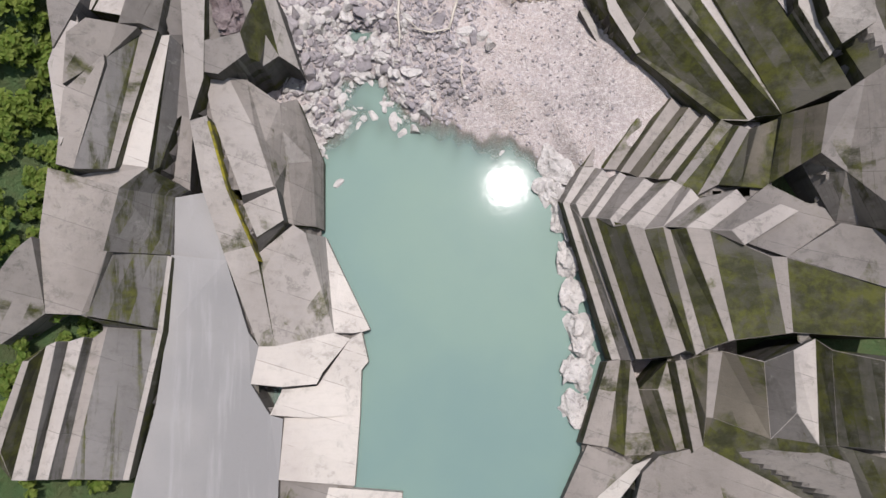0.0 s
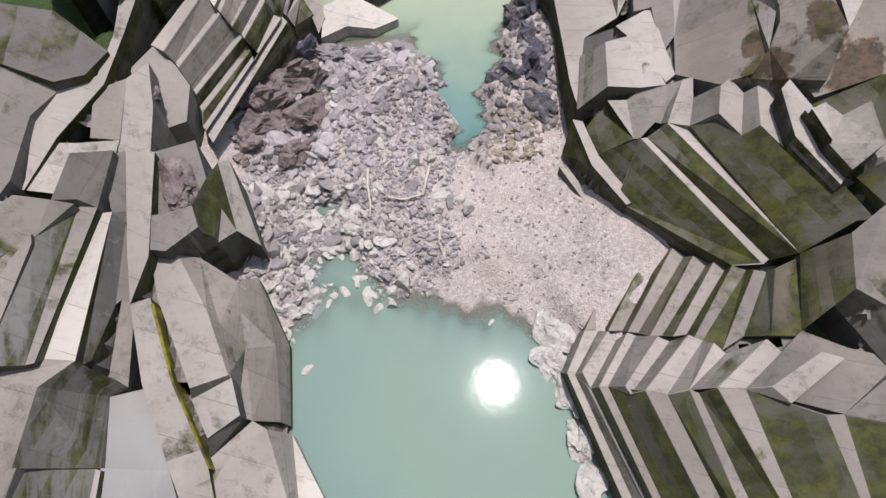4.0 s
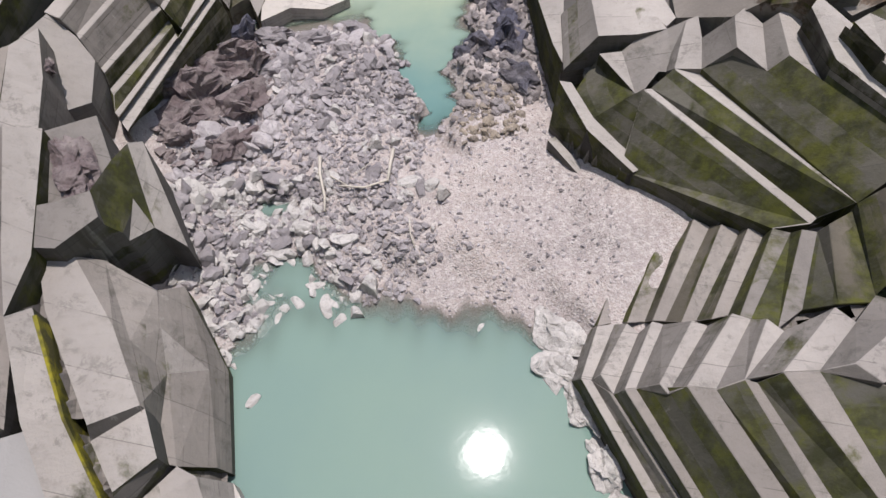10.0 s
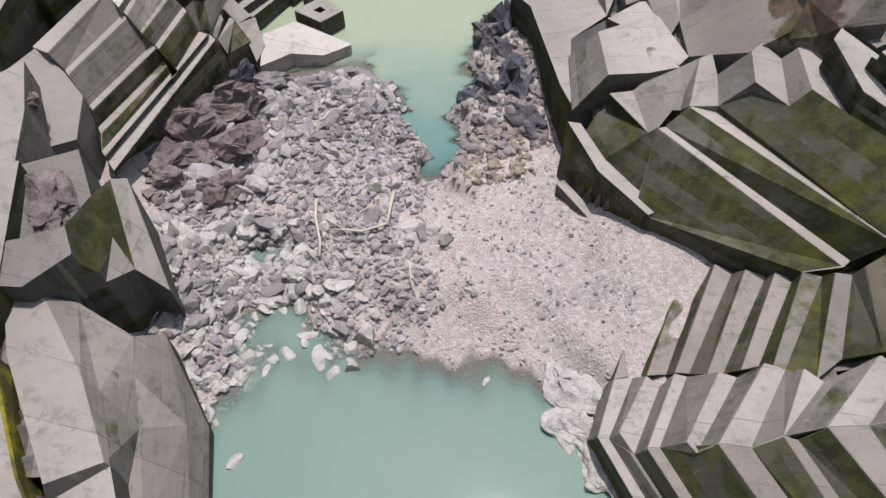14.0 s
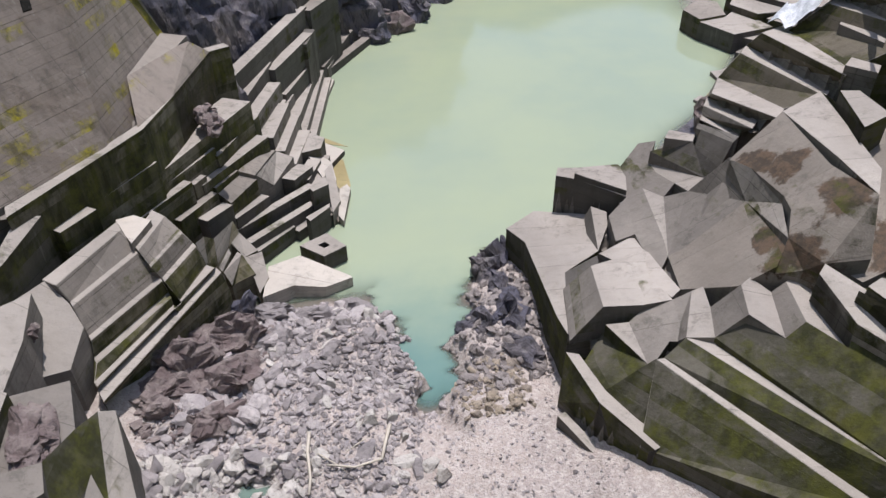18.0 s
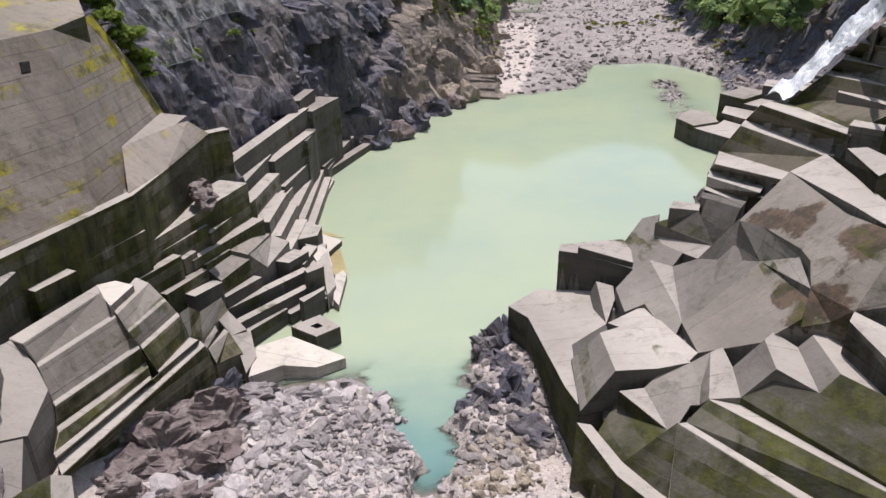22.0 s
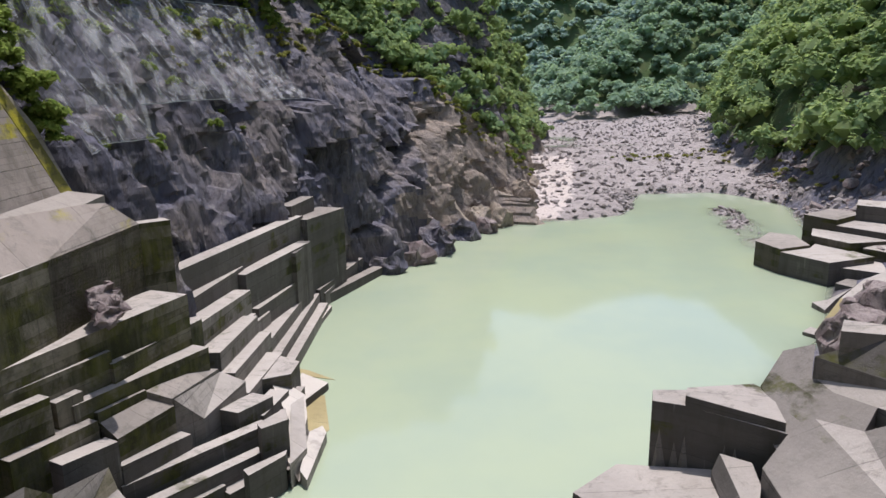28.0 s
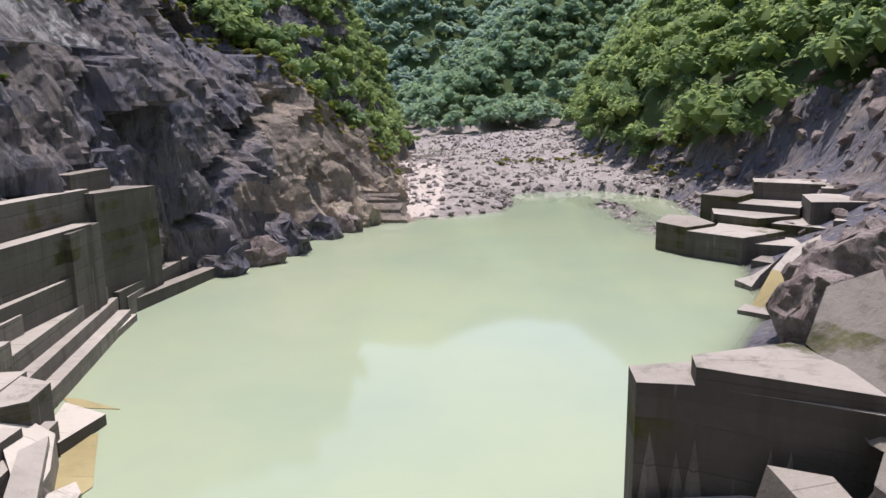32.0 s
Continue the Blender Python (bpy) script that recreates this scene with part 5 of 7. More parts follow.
for tread, face, edge, back, foot in (
        ("c", "t", [(-22.03, 42.89, 13.00), (-18.93, 49.39, 13.00)], [(-23.15, 43.70, 13.00), (-19.47, 50.57, 13.00)], [(-21.43, 42.71, 11.50), (-18.07, 48.66, 11.50)]),
        ("c", "t", [(-21.16, 42.23, 11.50), (-17.75, 48.15, 11.50)], [(-21.43, 42.71, 11.50), (-18.07, 48.66, 11.50)], [(-20.51, 41.42, 9.20), (-16.57, 47.81, 9.20)]),
        ("c", "v", [(-20.20, 40.94, 9.20), (-16.27, 47.22, 9.20)], [(-20.51, 41.42, 9.20), (-16.57, 47.81, 9.20)], [(-20.35, 40.61, 7.75), (-16.18, 47.58, 7.75)]),
        ("c", "v", [(-20.02, 40.01, 7.75), (-15.84, 46.80, 7.75)], [(-20.35, 40.61, 7.75), (-16.18, 47.58, 7.75)], [(-20.15, 38.88, 7.00), (-15.84, 46.74, 7.00)]),
        ("c", "v", [(-19.81, 38.34, 7.00), (-15.63, 46.27, 7.00)], [(-20.15, 38.88, 7.00), (-15.84, 46.74, 7.00)], [(-20.03, 38.71, 6.40), (-13.19, 52.09, 6.40)]),
        ("c", "v", [(-19.29, 37.39, 6.40), (-12.63, 51.35, 6.40)], [(-20.03, 38.71, 6.40), (-13.19, 52.09, 6.40)], [(-20.12, 39.10, 4.30), (-12.30, 51.52, 4.30)]),
        ("c", "t", [(-17.63, 48.00, 11.80), (-16.41, 52.72, 11.80)], [(-18.44, 49.32, 11.80), (-17.64, 53.87, 11.80)], [(-17.00, 47.61, 10.60), (-15.32, 52.23, 10.60)]),
        ("c", "t", [(-16.85, 47.27, 10.60), (-15.08, 51.72, 10.60)], [(-17.00, 47.61, 10.60), (-15.32, 52.23, 10.60)], [(-16.36, 47.62, 9.20), (-14.54, 52.19, 9.20)]),
        ("c", "v", [(-16.09, 47.07, 9.20), (-14.22, 51.59, 9.20)], [(-16.36, 47.62, 9.20), (-14.54, 52.19, 9.20)], [(-15.42, 47.31, 7.00), (-13.83, 51.79, 7.00)]),
        ("c", "v", [(-15.26, 46.99, 7.00), (-13.09, 51.23, 7.00)], [(-15.42, 47.31, 7.00), (-13.83, 51.79, 7.00)], [(-15.59, 47.62, 6.40), (-13.19, 52.09, 6.40)])):
    cast_step(left_steps, tread, face, edge, back, foot, -2)
cast_facets("concrete_block", left_steps, [("w", [(-19.4, 50.5, 12.4), (-20.0, 51.8, 12.4), (-18.7, 52.3, 12.4), (-17.1, 51.3, 12.4), (-18.0, 48.2, 12.4)])], -1, "t")
# Sunlight on the wedges is coloured in: lit faces pale, dark sides mossy.
for key, pts in (
        ("c", [(-14.42, 52.32, 9.00), (-13.85, 53.26, 9.00), (-13.90, 52.65, 6.60), (-14.00, 52.40, 6.60)]),
        ("v", [(-13.85, 53.26, 9.00), (-13.48, 54.94, 7.50), (-13.47, 53.78, 5.60), (-13.98, 52.88, 6.40)]),
        ("c", [(-13.53, 55.12, 7.40), (-12.50, 59.61, 6.20), (-12.89, 56.93, 5.00), (-13.42, 54.00, 5.40)]),
        ("v", [(-12.50, 59.61, 6.20), (-12.12, 59.56, 4.80), (-12.85, 57.09, 4.90)]),
        ("c", [(-12.93, 57.10, 4.90), (-12.66, 56.57, 4.50), (-13.21, 54.00, 4.40), (-13.48, 54.03, 5.00)]),
        ("c", [(-12.07, 56.66, 4.60), (-11.69, 56.43, 4.40), (-12.59, 53.76, 2.90), (-13.14, 54.15, 4.20)]),
        ("v", [(-11.69, 56.43, 4.40), (-10.62, 55.61, 2.60), (-12.69, 54.12, 2.60)]),
        ("c", [(-12.75, 57.76, 5.00), (-12.12, 59.56, 4.80), (-10.50, 58.55, 3.20), (-11.65, 57.16, 3.50), (-11.76, 56.76, 4.20)]),
        ("c", [(-11.65, 57.16, 3.50), (-10.16, 58.56, 3.00), (-9.47, 55.62, 2.00), (-10.24, 53.75, 1.60), (-11.13, 56.33, 2.80)])):
    cast_facets("concrete_wedge", left_steps, [(key, pts)], -1, "v")
facets("concrete_block", left_steps, [("w", [(-9.59, 57.33, 1.99), (-6.58, 58.89, 1.85), (-1.85, 55.93, 1.11), (-1.51, 55.58, 1.05), (-4.15, 54.3, 1.18), (-7.13, 54.64, 1.5), (-9.96, 53.1, 1.63)])], -1.5, "w")
low_block = [Vector(p) for p in ((-6.64, 60.37, 2.0), (-3.91, 62.18, 2.0), (-1.92, 59.78, 1.9), (-4.17, 58.31, 1.9))]
middle = sum(low_block, Vector()) / 4
bm = bmesh.new()
rim, pit = [bm.verts.new(p) for p in low_block], [bm.verts.new(middle + (p - middle) * 0.26) for p in low_block]
foot, sump = [bm.verts.new((p.x, p.y, -1.5)) for p in low_block], [bm.verts.new(middle + (p - middle) * 0.24 - Vector((0, 0, 1.2))) for p in low_block]
for i in range(4):
    j = (i + 1) % 4
    for lower, upper in ((rim, pit), (foot, rim), (pit, sump)):
        bm.faces.new((lower[i], lower[j], upper[j], upper[i])).material_index = int(lower is not rim)
bm.faces.new(sump).material_index = 1
bmesh.ops.recalc_face_normals(bm, faces=bm.faces[:])
me = bpy.data.meshes.new("concrete_block")
bm.to_mesh(me)
bm.free()
for key in ("c", "d"):
    me.materials.append(M[key])
part("concrete_block", me, left_steps, "pale block with a square pit")
facets("concrete_block", left_steps, [("c", [(-24.76, 41.28, 12.89), (-22.95, 43.63, 12.94), (-21.39, 42.45, 11.58), (-20.38, 41.05, 10.42), (-20.81, 37.97, 9.3), (-23.55, 36.34, 10.08)])], -1, "g")

left_wall = root("smooth_wall_left", "high smooth brown-grey concrete wall above a long pale ledge", "concrete bank", "")
facets("concrete_block", left_wall, [("c", [(-24.59, 45.41, 17.4), (-21.23, 51.45, 17.4), (-17.74, 57.75, 17.4), (-16.11, 64.26, 17.4), (-14.22, 74.85, 17.4), (-12.38, 76.19, 17.4), (-13.1, 77.19, 17.4), (-14.99, 76.04, 17.4), (-18.41, 58.65, 17.4), (-21.95, 52.41, 17.4), (-25.19, 46.85, 17.4)])], 7, "k")
facets("wall_slab", left_wall, [("l", [(-26.21, 45.2, 17.48), (-21.61, 52.55, 17.31), (-20.09, 55.08, 17.36), (-21.41, 59.33, 23.86), (-22.82, 63.11, 30.02), (-27.27, 55.66, 29.82)])], 5, "g")
facets("wall_slab", left_wall, [("l", [(-20.09, 55.08, 17.36), (-19.03, 60.58, 16.7), (-18.35, 65.53, 16.99), (-17.99, 73.64, 19.84), (-19.68, 72.89, 24.85), (-21.81, 69.87, 30.14), (-22.82, 63.11, 30.02), (-21.45, 59.44, 23.83)])], 5, "g")
facets("wall_slab", left_wall, [("q", [(-27.27, 55.66, 29.82), (-22.82, 63.11, 30.02), (-21.53, 67.54, 30.44), (-25.87, 78.88, 33.21), (-34.18, 73.93, 34.27)])], 5, "m")
facets("buttress", left_wall, [("t", [(-19.4, 63, 19.89), (-18.2, 73, 20.3), (-15.7, 72.8, 19.96), (-16.4, 71, 19.95)])], 5, "g")
facets("buttress", left_wall, [("l", [(-18.2, 58.2, 17.45), (-19.4, 63, 20.2), (-16.4, 71, 19.5), (-16.3, 64, 17.46)])], 5, "l")
facets("buttress", left_wall, [("l", [(-16.4, 71, 19.5), (-15.7, 72.8, 19.4), (-14.3, 74.9, 17.46), (-16.3, 64, 17.46)])], 5, "l")
facets("wall_slab", left_wall, [("q", [(-30, 48, 30.33), (-25.6, 60, 29.58), (-23.9, 65.6, 29.39), (-24.2, 74.4, 30.41), (-27, 76, 31.81), (-33, 60, 32.88)])], 5, "m")
# No recess here: a near-black slab paints the darkness of the hole.
facets("drain_hole", left_wall, [("h", [(-24.25, 58.97, 28.25), (-23.78, 59.66, 28.18), (-23.66, 59.19, 27.49), (-24.1, 58.5, 27.52)])], 27, "h")
facets("moss_strip", left_wall, [("y", [(-21.95, 68.57, 30.05), (-21.8, 70.01, 30.28), (-20.78, 71.21, 27.63), (-20.86, 70.22, 27.4)])], 15, "y")
facets("moss_strip", left_wall, [("y", [(-20.86, 70.22, 27.4), (-20.78, 71.21, 27.63), (-19.44, 72.4, 23.98), (-19.6, 71.26, 23.92)])], 15, "y")
facets("moss_strip", left_wall, [("y", [(-19.6, 71.26, 23.92), (-19.44, 72.4, 23.98), (-18.04, 73.42, 20.02), (-18.2, 72.26, 19.94)])], 15, "y")

left_tiers = root("stepped_tiers_left", "dark mossy concrete tiers stepping down to the green water", "concrete bank", "")


def tier(parent, a, b, depth, base, tread="c", face="k", name="concrete_tier", lean=0.0):
    """A long cast tier: a level tread behind the upper edge a-b, with a face down to base."""
    a, b = Vector(a), Vector(b)
    n = Vector((a.y - b.y, b.x - a.x, 0)).normalized() * depth
    e = (b - a).normalized() * lean
    cast_facets(name, parent, [(tread, [a[:], b[:], (b + n + e)[:], (a + n - e)[:]])], base, face, 0.05)


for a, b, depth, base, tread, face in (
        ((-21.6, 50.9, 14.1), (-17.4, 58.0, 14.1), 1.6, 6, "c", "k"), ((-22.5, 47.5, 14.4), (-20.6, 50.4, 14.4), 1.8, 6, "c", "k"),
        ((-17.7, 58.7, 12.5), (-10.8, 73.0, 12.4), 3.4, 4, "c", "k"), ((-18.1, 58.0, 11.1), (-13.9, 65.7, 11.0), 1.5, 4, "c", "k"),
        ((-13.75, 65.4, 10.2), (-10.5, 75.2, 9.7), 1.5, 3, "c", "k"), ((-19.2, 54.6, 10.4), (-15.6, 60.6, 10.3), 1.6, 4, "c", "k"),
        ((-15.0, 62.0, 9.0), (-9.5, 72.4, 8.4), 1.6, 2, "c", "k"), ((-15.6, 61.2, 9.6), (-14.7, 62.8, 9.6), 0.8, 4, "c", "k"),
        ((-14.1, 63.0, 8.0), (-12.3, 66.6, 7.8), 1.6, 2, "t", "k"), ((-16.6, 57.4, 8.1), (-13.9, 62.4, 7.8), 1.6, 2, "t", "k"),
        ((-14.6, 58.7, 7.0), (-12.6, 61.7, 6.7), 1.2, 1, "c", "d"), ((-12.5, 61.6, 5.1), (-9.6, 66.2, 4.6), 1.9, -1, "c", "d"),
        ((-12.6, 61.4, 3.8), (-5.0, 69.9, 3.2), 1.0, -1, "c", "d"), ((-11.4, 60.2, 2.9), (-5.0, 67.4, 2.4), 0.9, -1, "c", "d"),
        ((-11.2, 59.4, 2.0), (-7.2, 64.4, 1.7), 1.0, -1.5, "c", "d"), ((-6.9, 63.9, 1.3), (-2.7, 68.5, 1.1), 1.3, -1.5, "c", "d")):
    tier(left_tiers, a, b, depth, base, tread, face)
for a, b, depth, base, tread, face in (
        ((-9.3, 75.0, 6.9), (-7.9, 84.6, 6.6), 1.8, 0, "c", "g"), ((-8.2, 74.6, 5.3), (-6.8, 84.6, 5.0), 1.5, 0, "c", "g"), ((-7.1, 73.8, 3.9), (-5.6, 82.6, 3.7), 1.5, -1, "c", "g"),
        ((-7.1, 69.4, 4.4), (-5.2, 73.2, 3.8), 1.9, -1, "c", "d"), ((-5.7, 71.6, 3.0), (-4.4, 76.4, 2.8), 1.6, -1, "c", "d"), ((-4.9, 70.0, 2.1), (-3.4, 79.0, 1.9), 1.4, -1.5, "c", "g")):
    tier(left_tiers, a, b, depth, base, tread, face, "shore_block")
cast_facets("ramp_slab", left_tiers, [("c", [(-10.6, 66.6, 7.0), (-9.0, 73.4, 6.0), (-7.25, 73.6, 5.0), (-9.2, 68.2, 4.7)])], -1, "g")
cast_facets("ramp_slab", left_tiers, [("t", [(-12.4, 66.6, 7.7), (-10.6, 71.2, 7.3), (-9.1, 73.2, 6.3), (-10.7, 66.5, 7.1)])], -1, "g")
facets("ramp_slab", left_tiers, [("t", [(-14.0, 62.9, 7.4), (-12.3, 66.6, 7.2), (-10.6, 66.5, 6.6), (-12.8, 62.2, 6.6)])], -1, "k")
facets("concrete_block", left_tiers, [("c", [(-6.65, 76.86, 3.66), (-4.31, 77.72, 3.66), (-3.87, 80.36, 3.66), (-6.05, 82.21, 3.66)])], -1, "d")
facets("concrete_block", left_tiers, [("c", [(-5.41, 67.22, 4.56), (-3.75, 69.45, 4.59), (-3.38, 67.9, 4.44), (-5.06, 66.61, 4.48)])], -1, "d")
facets("concrete_block", left_tiers, [("w", [(-5.97, 77.57, 3.06), (-4.78, 78.41, 2.53), (-3.24, 77.56, 1.78), (-2.76, 74.06, 1.44), (-3.06, 66.77, 1.34), (-3.68, 67.31, 1.65), (-3.97, 72.62, 1.96)])], -1.5, "c")
facets("concrete_block", left_tiers, [("c", [(-5.48, 63.37, 2.89), (-3.48, 66.1, 2.67), (-3.45, 66.86, 2.65), (-5.96, 64.11, 2.91)])], -1.5, "d")
facets("concrete_block", left_tiers, [("w", [(-4.23, 84.28, 0.93), (-1.63, 82.21, 0.68), (-3.4, 78.5, 0.84), (-4.4, 80.46, 0.94)])], -1.5, "d")
facets("cast_face", left_tiers, [("c", [(-4, 74.07, 2.62), (-3.23, 76.32, 2.23), (-2.33, 68.98, 1.56), (-3.19, 66.02, 1.99)])], -1.5, "c")
facets("cast_face", left_tiers, [("w", [(-2.4, 71.82, 1.36), (-1.52, 73.23, 1.07), (-1.18, 72.48, 0.85), (-2.11, 65.93, 0.75), (-2.65, 66.74, 1.06)])], -1.5, "c")

left_panels = root("panel_wall_left", "dark grey upright concrete panels standing in the water below the cliff", "concrete bank", "")
# Upright faces have their shade painted in by the darker concrete.
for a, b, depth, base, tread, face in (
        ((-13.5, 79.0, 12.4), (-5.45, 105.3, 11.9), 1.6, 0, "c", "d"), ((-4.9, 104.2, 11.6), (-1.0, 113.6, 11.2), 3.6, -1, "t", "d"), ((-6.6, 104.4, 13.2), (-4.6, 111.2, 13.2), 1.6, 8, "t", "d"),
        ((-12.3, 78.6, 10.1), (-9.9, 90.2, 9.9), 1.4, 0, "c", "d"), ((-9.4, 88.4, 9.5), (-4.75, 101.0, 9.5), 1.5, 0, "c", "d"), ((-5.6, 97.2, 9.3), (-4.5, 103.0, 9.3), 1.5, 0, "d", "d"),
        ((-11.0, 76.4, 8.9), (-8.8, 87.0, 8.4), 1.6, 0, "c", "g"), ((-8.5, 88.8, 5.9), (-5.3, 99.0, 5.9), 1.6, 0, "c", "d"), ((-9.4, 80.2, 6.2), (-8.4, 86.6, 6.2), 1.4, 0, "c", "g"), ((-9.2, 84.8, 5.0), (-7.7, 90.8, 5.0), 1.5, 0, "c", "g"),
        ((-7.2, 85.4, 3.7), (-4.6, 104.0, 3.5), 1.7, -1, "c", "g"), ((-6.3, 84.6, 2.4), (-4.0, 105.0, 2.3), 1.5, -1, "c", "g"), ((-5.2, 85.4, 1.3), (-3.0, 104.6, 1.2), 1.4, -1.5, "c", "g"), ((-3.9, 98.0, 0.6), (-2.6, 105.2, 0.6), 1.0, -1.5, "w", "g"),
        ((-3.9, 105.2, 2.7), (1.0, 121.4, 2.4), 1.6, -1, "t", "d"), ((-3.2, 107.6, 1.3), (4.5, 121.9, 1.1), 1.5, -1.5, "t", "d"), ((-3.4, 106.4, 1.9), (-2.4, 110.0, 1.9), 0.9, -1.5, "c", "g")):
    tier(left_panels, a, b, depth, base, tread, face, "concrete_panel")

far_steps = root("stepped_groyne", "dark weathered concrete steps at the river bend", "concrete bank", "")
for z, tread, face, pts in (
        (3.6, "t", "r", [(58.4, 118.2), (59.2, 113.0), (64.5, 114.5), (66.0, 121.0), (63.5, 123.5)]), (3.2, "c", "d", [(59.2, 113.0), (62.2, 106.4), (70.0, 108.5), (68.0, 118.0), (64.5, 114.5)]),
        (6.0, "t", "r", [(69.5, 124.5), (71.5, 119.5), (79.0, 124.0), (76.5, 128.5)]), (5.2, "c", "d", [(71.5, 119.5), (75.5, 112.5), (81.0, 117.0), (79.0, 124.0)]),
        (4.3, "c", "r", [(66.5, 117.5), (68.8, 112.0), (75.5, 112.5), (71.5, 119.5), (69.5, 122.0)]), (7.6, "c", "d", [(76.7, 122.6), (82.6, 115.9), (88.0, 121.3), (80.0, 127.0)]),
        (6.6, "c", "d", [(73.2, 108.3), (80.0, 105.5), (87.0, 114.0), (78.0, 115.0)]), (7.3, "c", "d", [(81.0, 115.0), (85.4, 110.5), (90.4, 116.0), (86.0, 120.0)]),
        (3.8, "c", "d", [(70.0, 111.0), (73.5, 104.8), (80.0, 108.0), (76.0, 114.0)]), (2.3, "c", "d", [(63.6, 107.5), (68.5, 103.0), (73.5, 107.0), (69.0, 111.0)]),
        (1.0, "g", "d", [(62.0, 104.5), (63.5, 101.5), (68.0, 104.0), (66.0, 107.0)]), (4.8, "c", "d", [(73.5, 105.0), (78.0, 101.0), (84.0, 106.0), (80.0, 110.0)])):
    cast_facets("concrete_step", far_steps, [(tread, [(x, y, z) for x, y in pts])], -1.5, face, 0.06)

shore_wedges = root("concrete_wedges", "small tilted concrete wedges with ochre water stains", "concrete bank", "")
facets("concrete_block", shore_wedges, [("c", [(55.05, 98.42, 0.69), (56.48, 97.77, 1.12), (59.6, 98.13, 2.28), (60.9, 98.57, 2.81), (57.08, 97.17, 1.26), (55.21, 96.1, 0.44)])], -1.5, "g")
facets("cast_face", shore_wedges, [("c", [(59.2, 95.69, 4.12), (63, 95.97, 5.25), (57.56, 89.6, 3.82), (54.91, 88.04, 3.08), (54.93, 93.16, 2.93)])], -1.5, "g")
facets("cast_face", shore_wedges, [("o", [(54.93, 93.16, 2.84), (54.91, 88.04, 2.9), (51.75, 85.51, 0.96), (50.83, 90.72, 0.3)])], -1.5, "g")
facets("concrete_block", shore_wedges, [("c", [(48.66, 89.87, 0.38), (50.01, 90.62, 0.62), (51.67, 85.54, 0.55), (51.1, 85.4, 0.46)])], -1.5, "g")
facets("concrete_block", shore_wedges, [("c", [(47.01, 82.91, 0.54), (47.61, 82.82, 1.01), (48.69, 82.08, 1.49), (47.91, 81.41, 0.36)])], -1.5, "g")

low_ledges = root("waterline_ledges", "ochre stained concrete ledges awash in the green water", "concrete bank", "")
facets("concrete_block", low_ledges, [("o", [(-3.66, 81.13, 0.07), (-1.89, 80.93, 0.06), (-1.11, 74.48, 0.06), (-2.03, 72.9, 0.07), (-2.76, 73.7, 0.08)])], -1.5, "o")
facets("concrete_block", low_ledges, [("o", [(-5.01, 87.44, 0.07), (-3.92, 86.91, 0.06), (-1.21, 84.34, 0.04), (-2.96, 85.06, 0.05), (-4.35, 85.74, 0.06)])], -1.5, "o")
facets("concrete_block", left_terraces, [("c", [(-30.47, 28.36, 15.32), (-30.19, 34.16, 16.23), (-28.48, 37.19, 16.17), (-26.05, 38.61, 15.58), (-25.03, 42.5, 15.91), (-24.61, 46.94, 16.53), (-23.25, 47.32, 16.13), (-24.35, 42.49, 15.67), (-25.55, 37.93, 15.29), (-28.59, 32.84, 15.45)])], 0, "m")
facets("concrete_block", left_terraces, [("d", [(-34.9, 43.23, 20.26), (-29.11, 43.56, 17.87), (-25.19, 40.57, 16.12), (-26.51, 37.95, 16.57), (-28.48, 36.81, 17.34), (-33.89, 38.13, 19.64)])], 0, "m")
facets("concrete_block", left_terraces, [("g", [(-33.89, 38.13, 19.98), (-28.48, 36.81, 16.27), (-30.05, 34.03, 16.95), (-30.75, 28.46, 16.73), (-32.37, 24.17, 17.26)])], 0, "g")
facets("concrete_block", left_terraces, [("c", [(-31.1, 28.57, 15.2), (-30.25, 32.73, 15.2), (-27.46, 32.61, 14.8), (-28.33, 28.23, 14.8)])], 0, "m")
facets("concrete_block", left_terraces, [("c", [(-28.34, 28.19, 14.6), (-27.46, 32.9, 14.6), (-24.15, 33.23, 14), (-25.15, 27.61, 14)])], 0, "m")
facets("concrete_block", left_terraces, [("b", [(-26.48, 33.32, 14.46), (-26.52, 37.59, 14.94), (-24.2, 38.97, 14.64), (-24.42, 33.19, 14.05)])], 0, "m")
facets("concrete_block", left_terraces, [("c", [(-32.74, 22.9, 17.15), (-31.89, 26.93, 16.87), (-28.59, 26.16, 15.89), (-29.84, 21.34, 16.3), (-31.4, 16.11, 16.8)])], 0, "m")
facets("concrete_block", left_terraces, [("g", [(-25.56, 29.53, 13.63), (-24.4, 29.96, 13.5), (-23.74, 29.35, 13.29), (-23.9, 27.18, 12.97), (-24.96, 27.52, 13.21)])], 0, "d")
facets("concrete_block", left_terraces, [("c", [(-24.6, 33.16, 14.01), (-24.14, 39, 14.34), (-22.74, 40.98, 13.95), (-22.19, 36.84, 13.35), (-22.11, 29.45, 12.67), (-23.61, 29.34, 13.27)])], 0, "g")

join_cast()

# ---- rock ----
def ico(level):
    bm = bmesh.new()
    bmesh.ops.create_icosphere(bm, subdivisions=level, radius=1.0)
    v = np.array([q.co[:] for q in bm.verts])
    f = np.array([[q.index for q in t.verts] for t in bm.faces])
    bm.free()
    return v, f


ICO = {k: ico(k) for k in (1, 2, 3, 4, 5)}


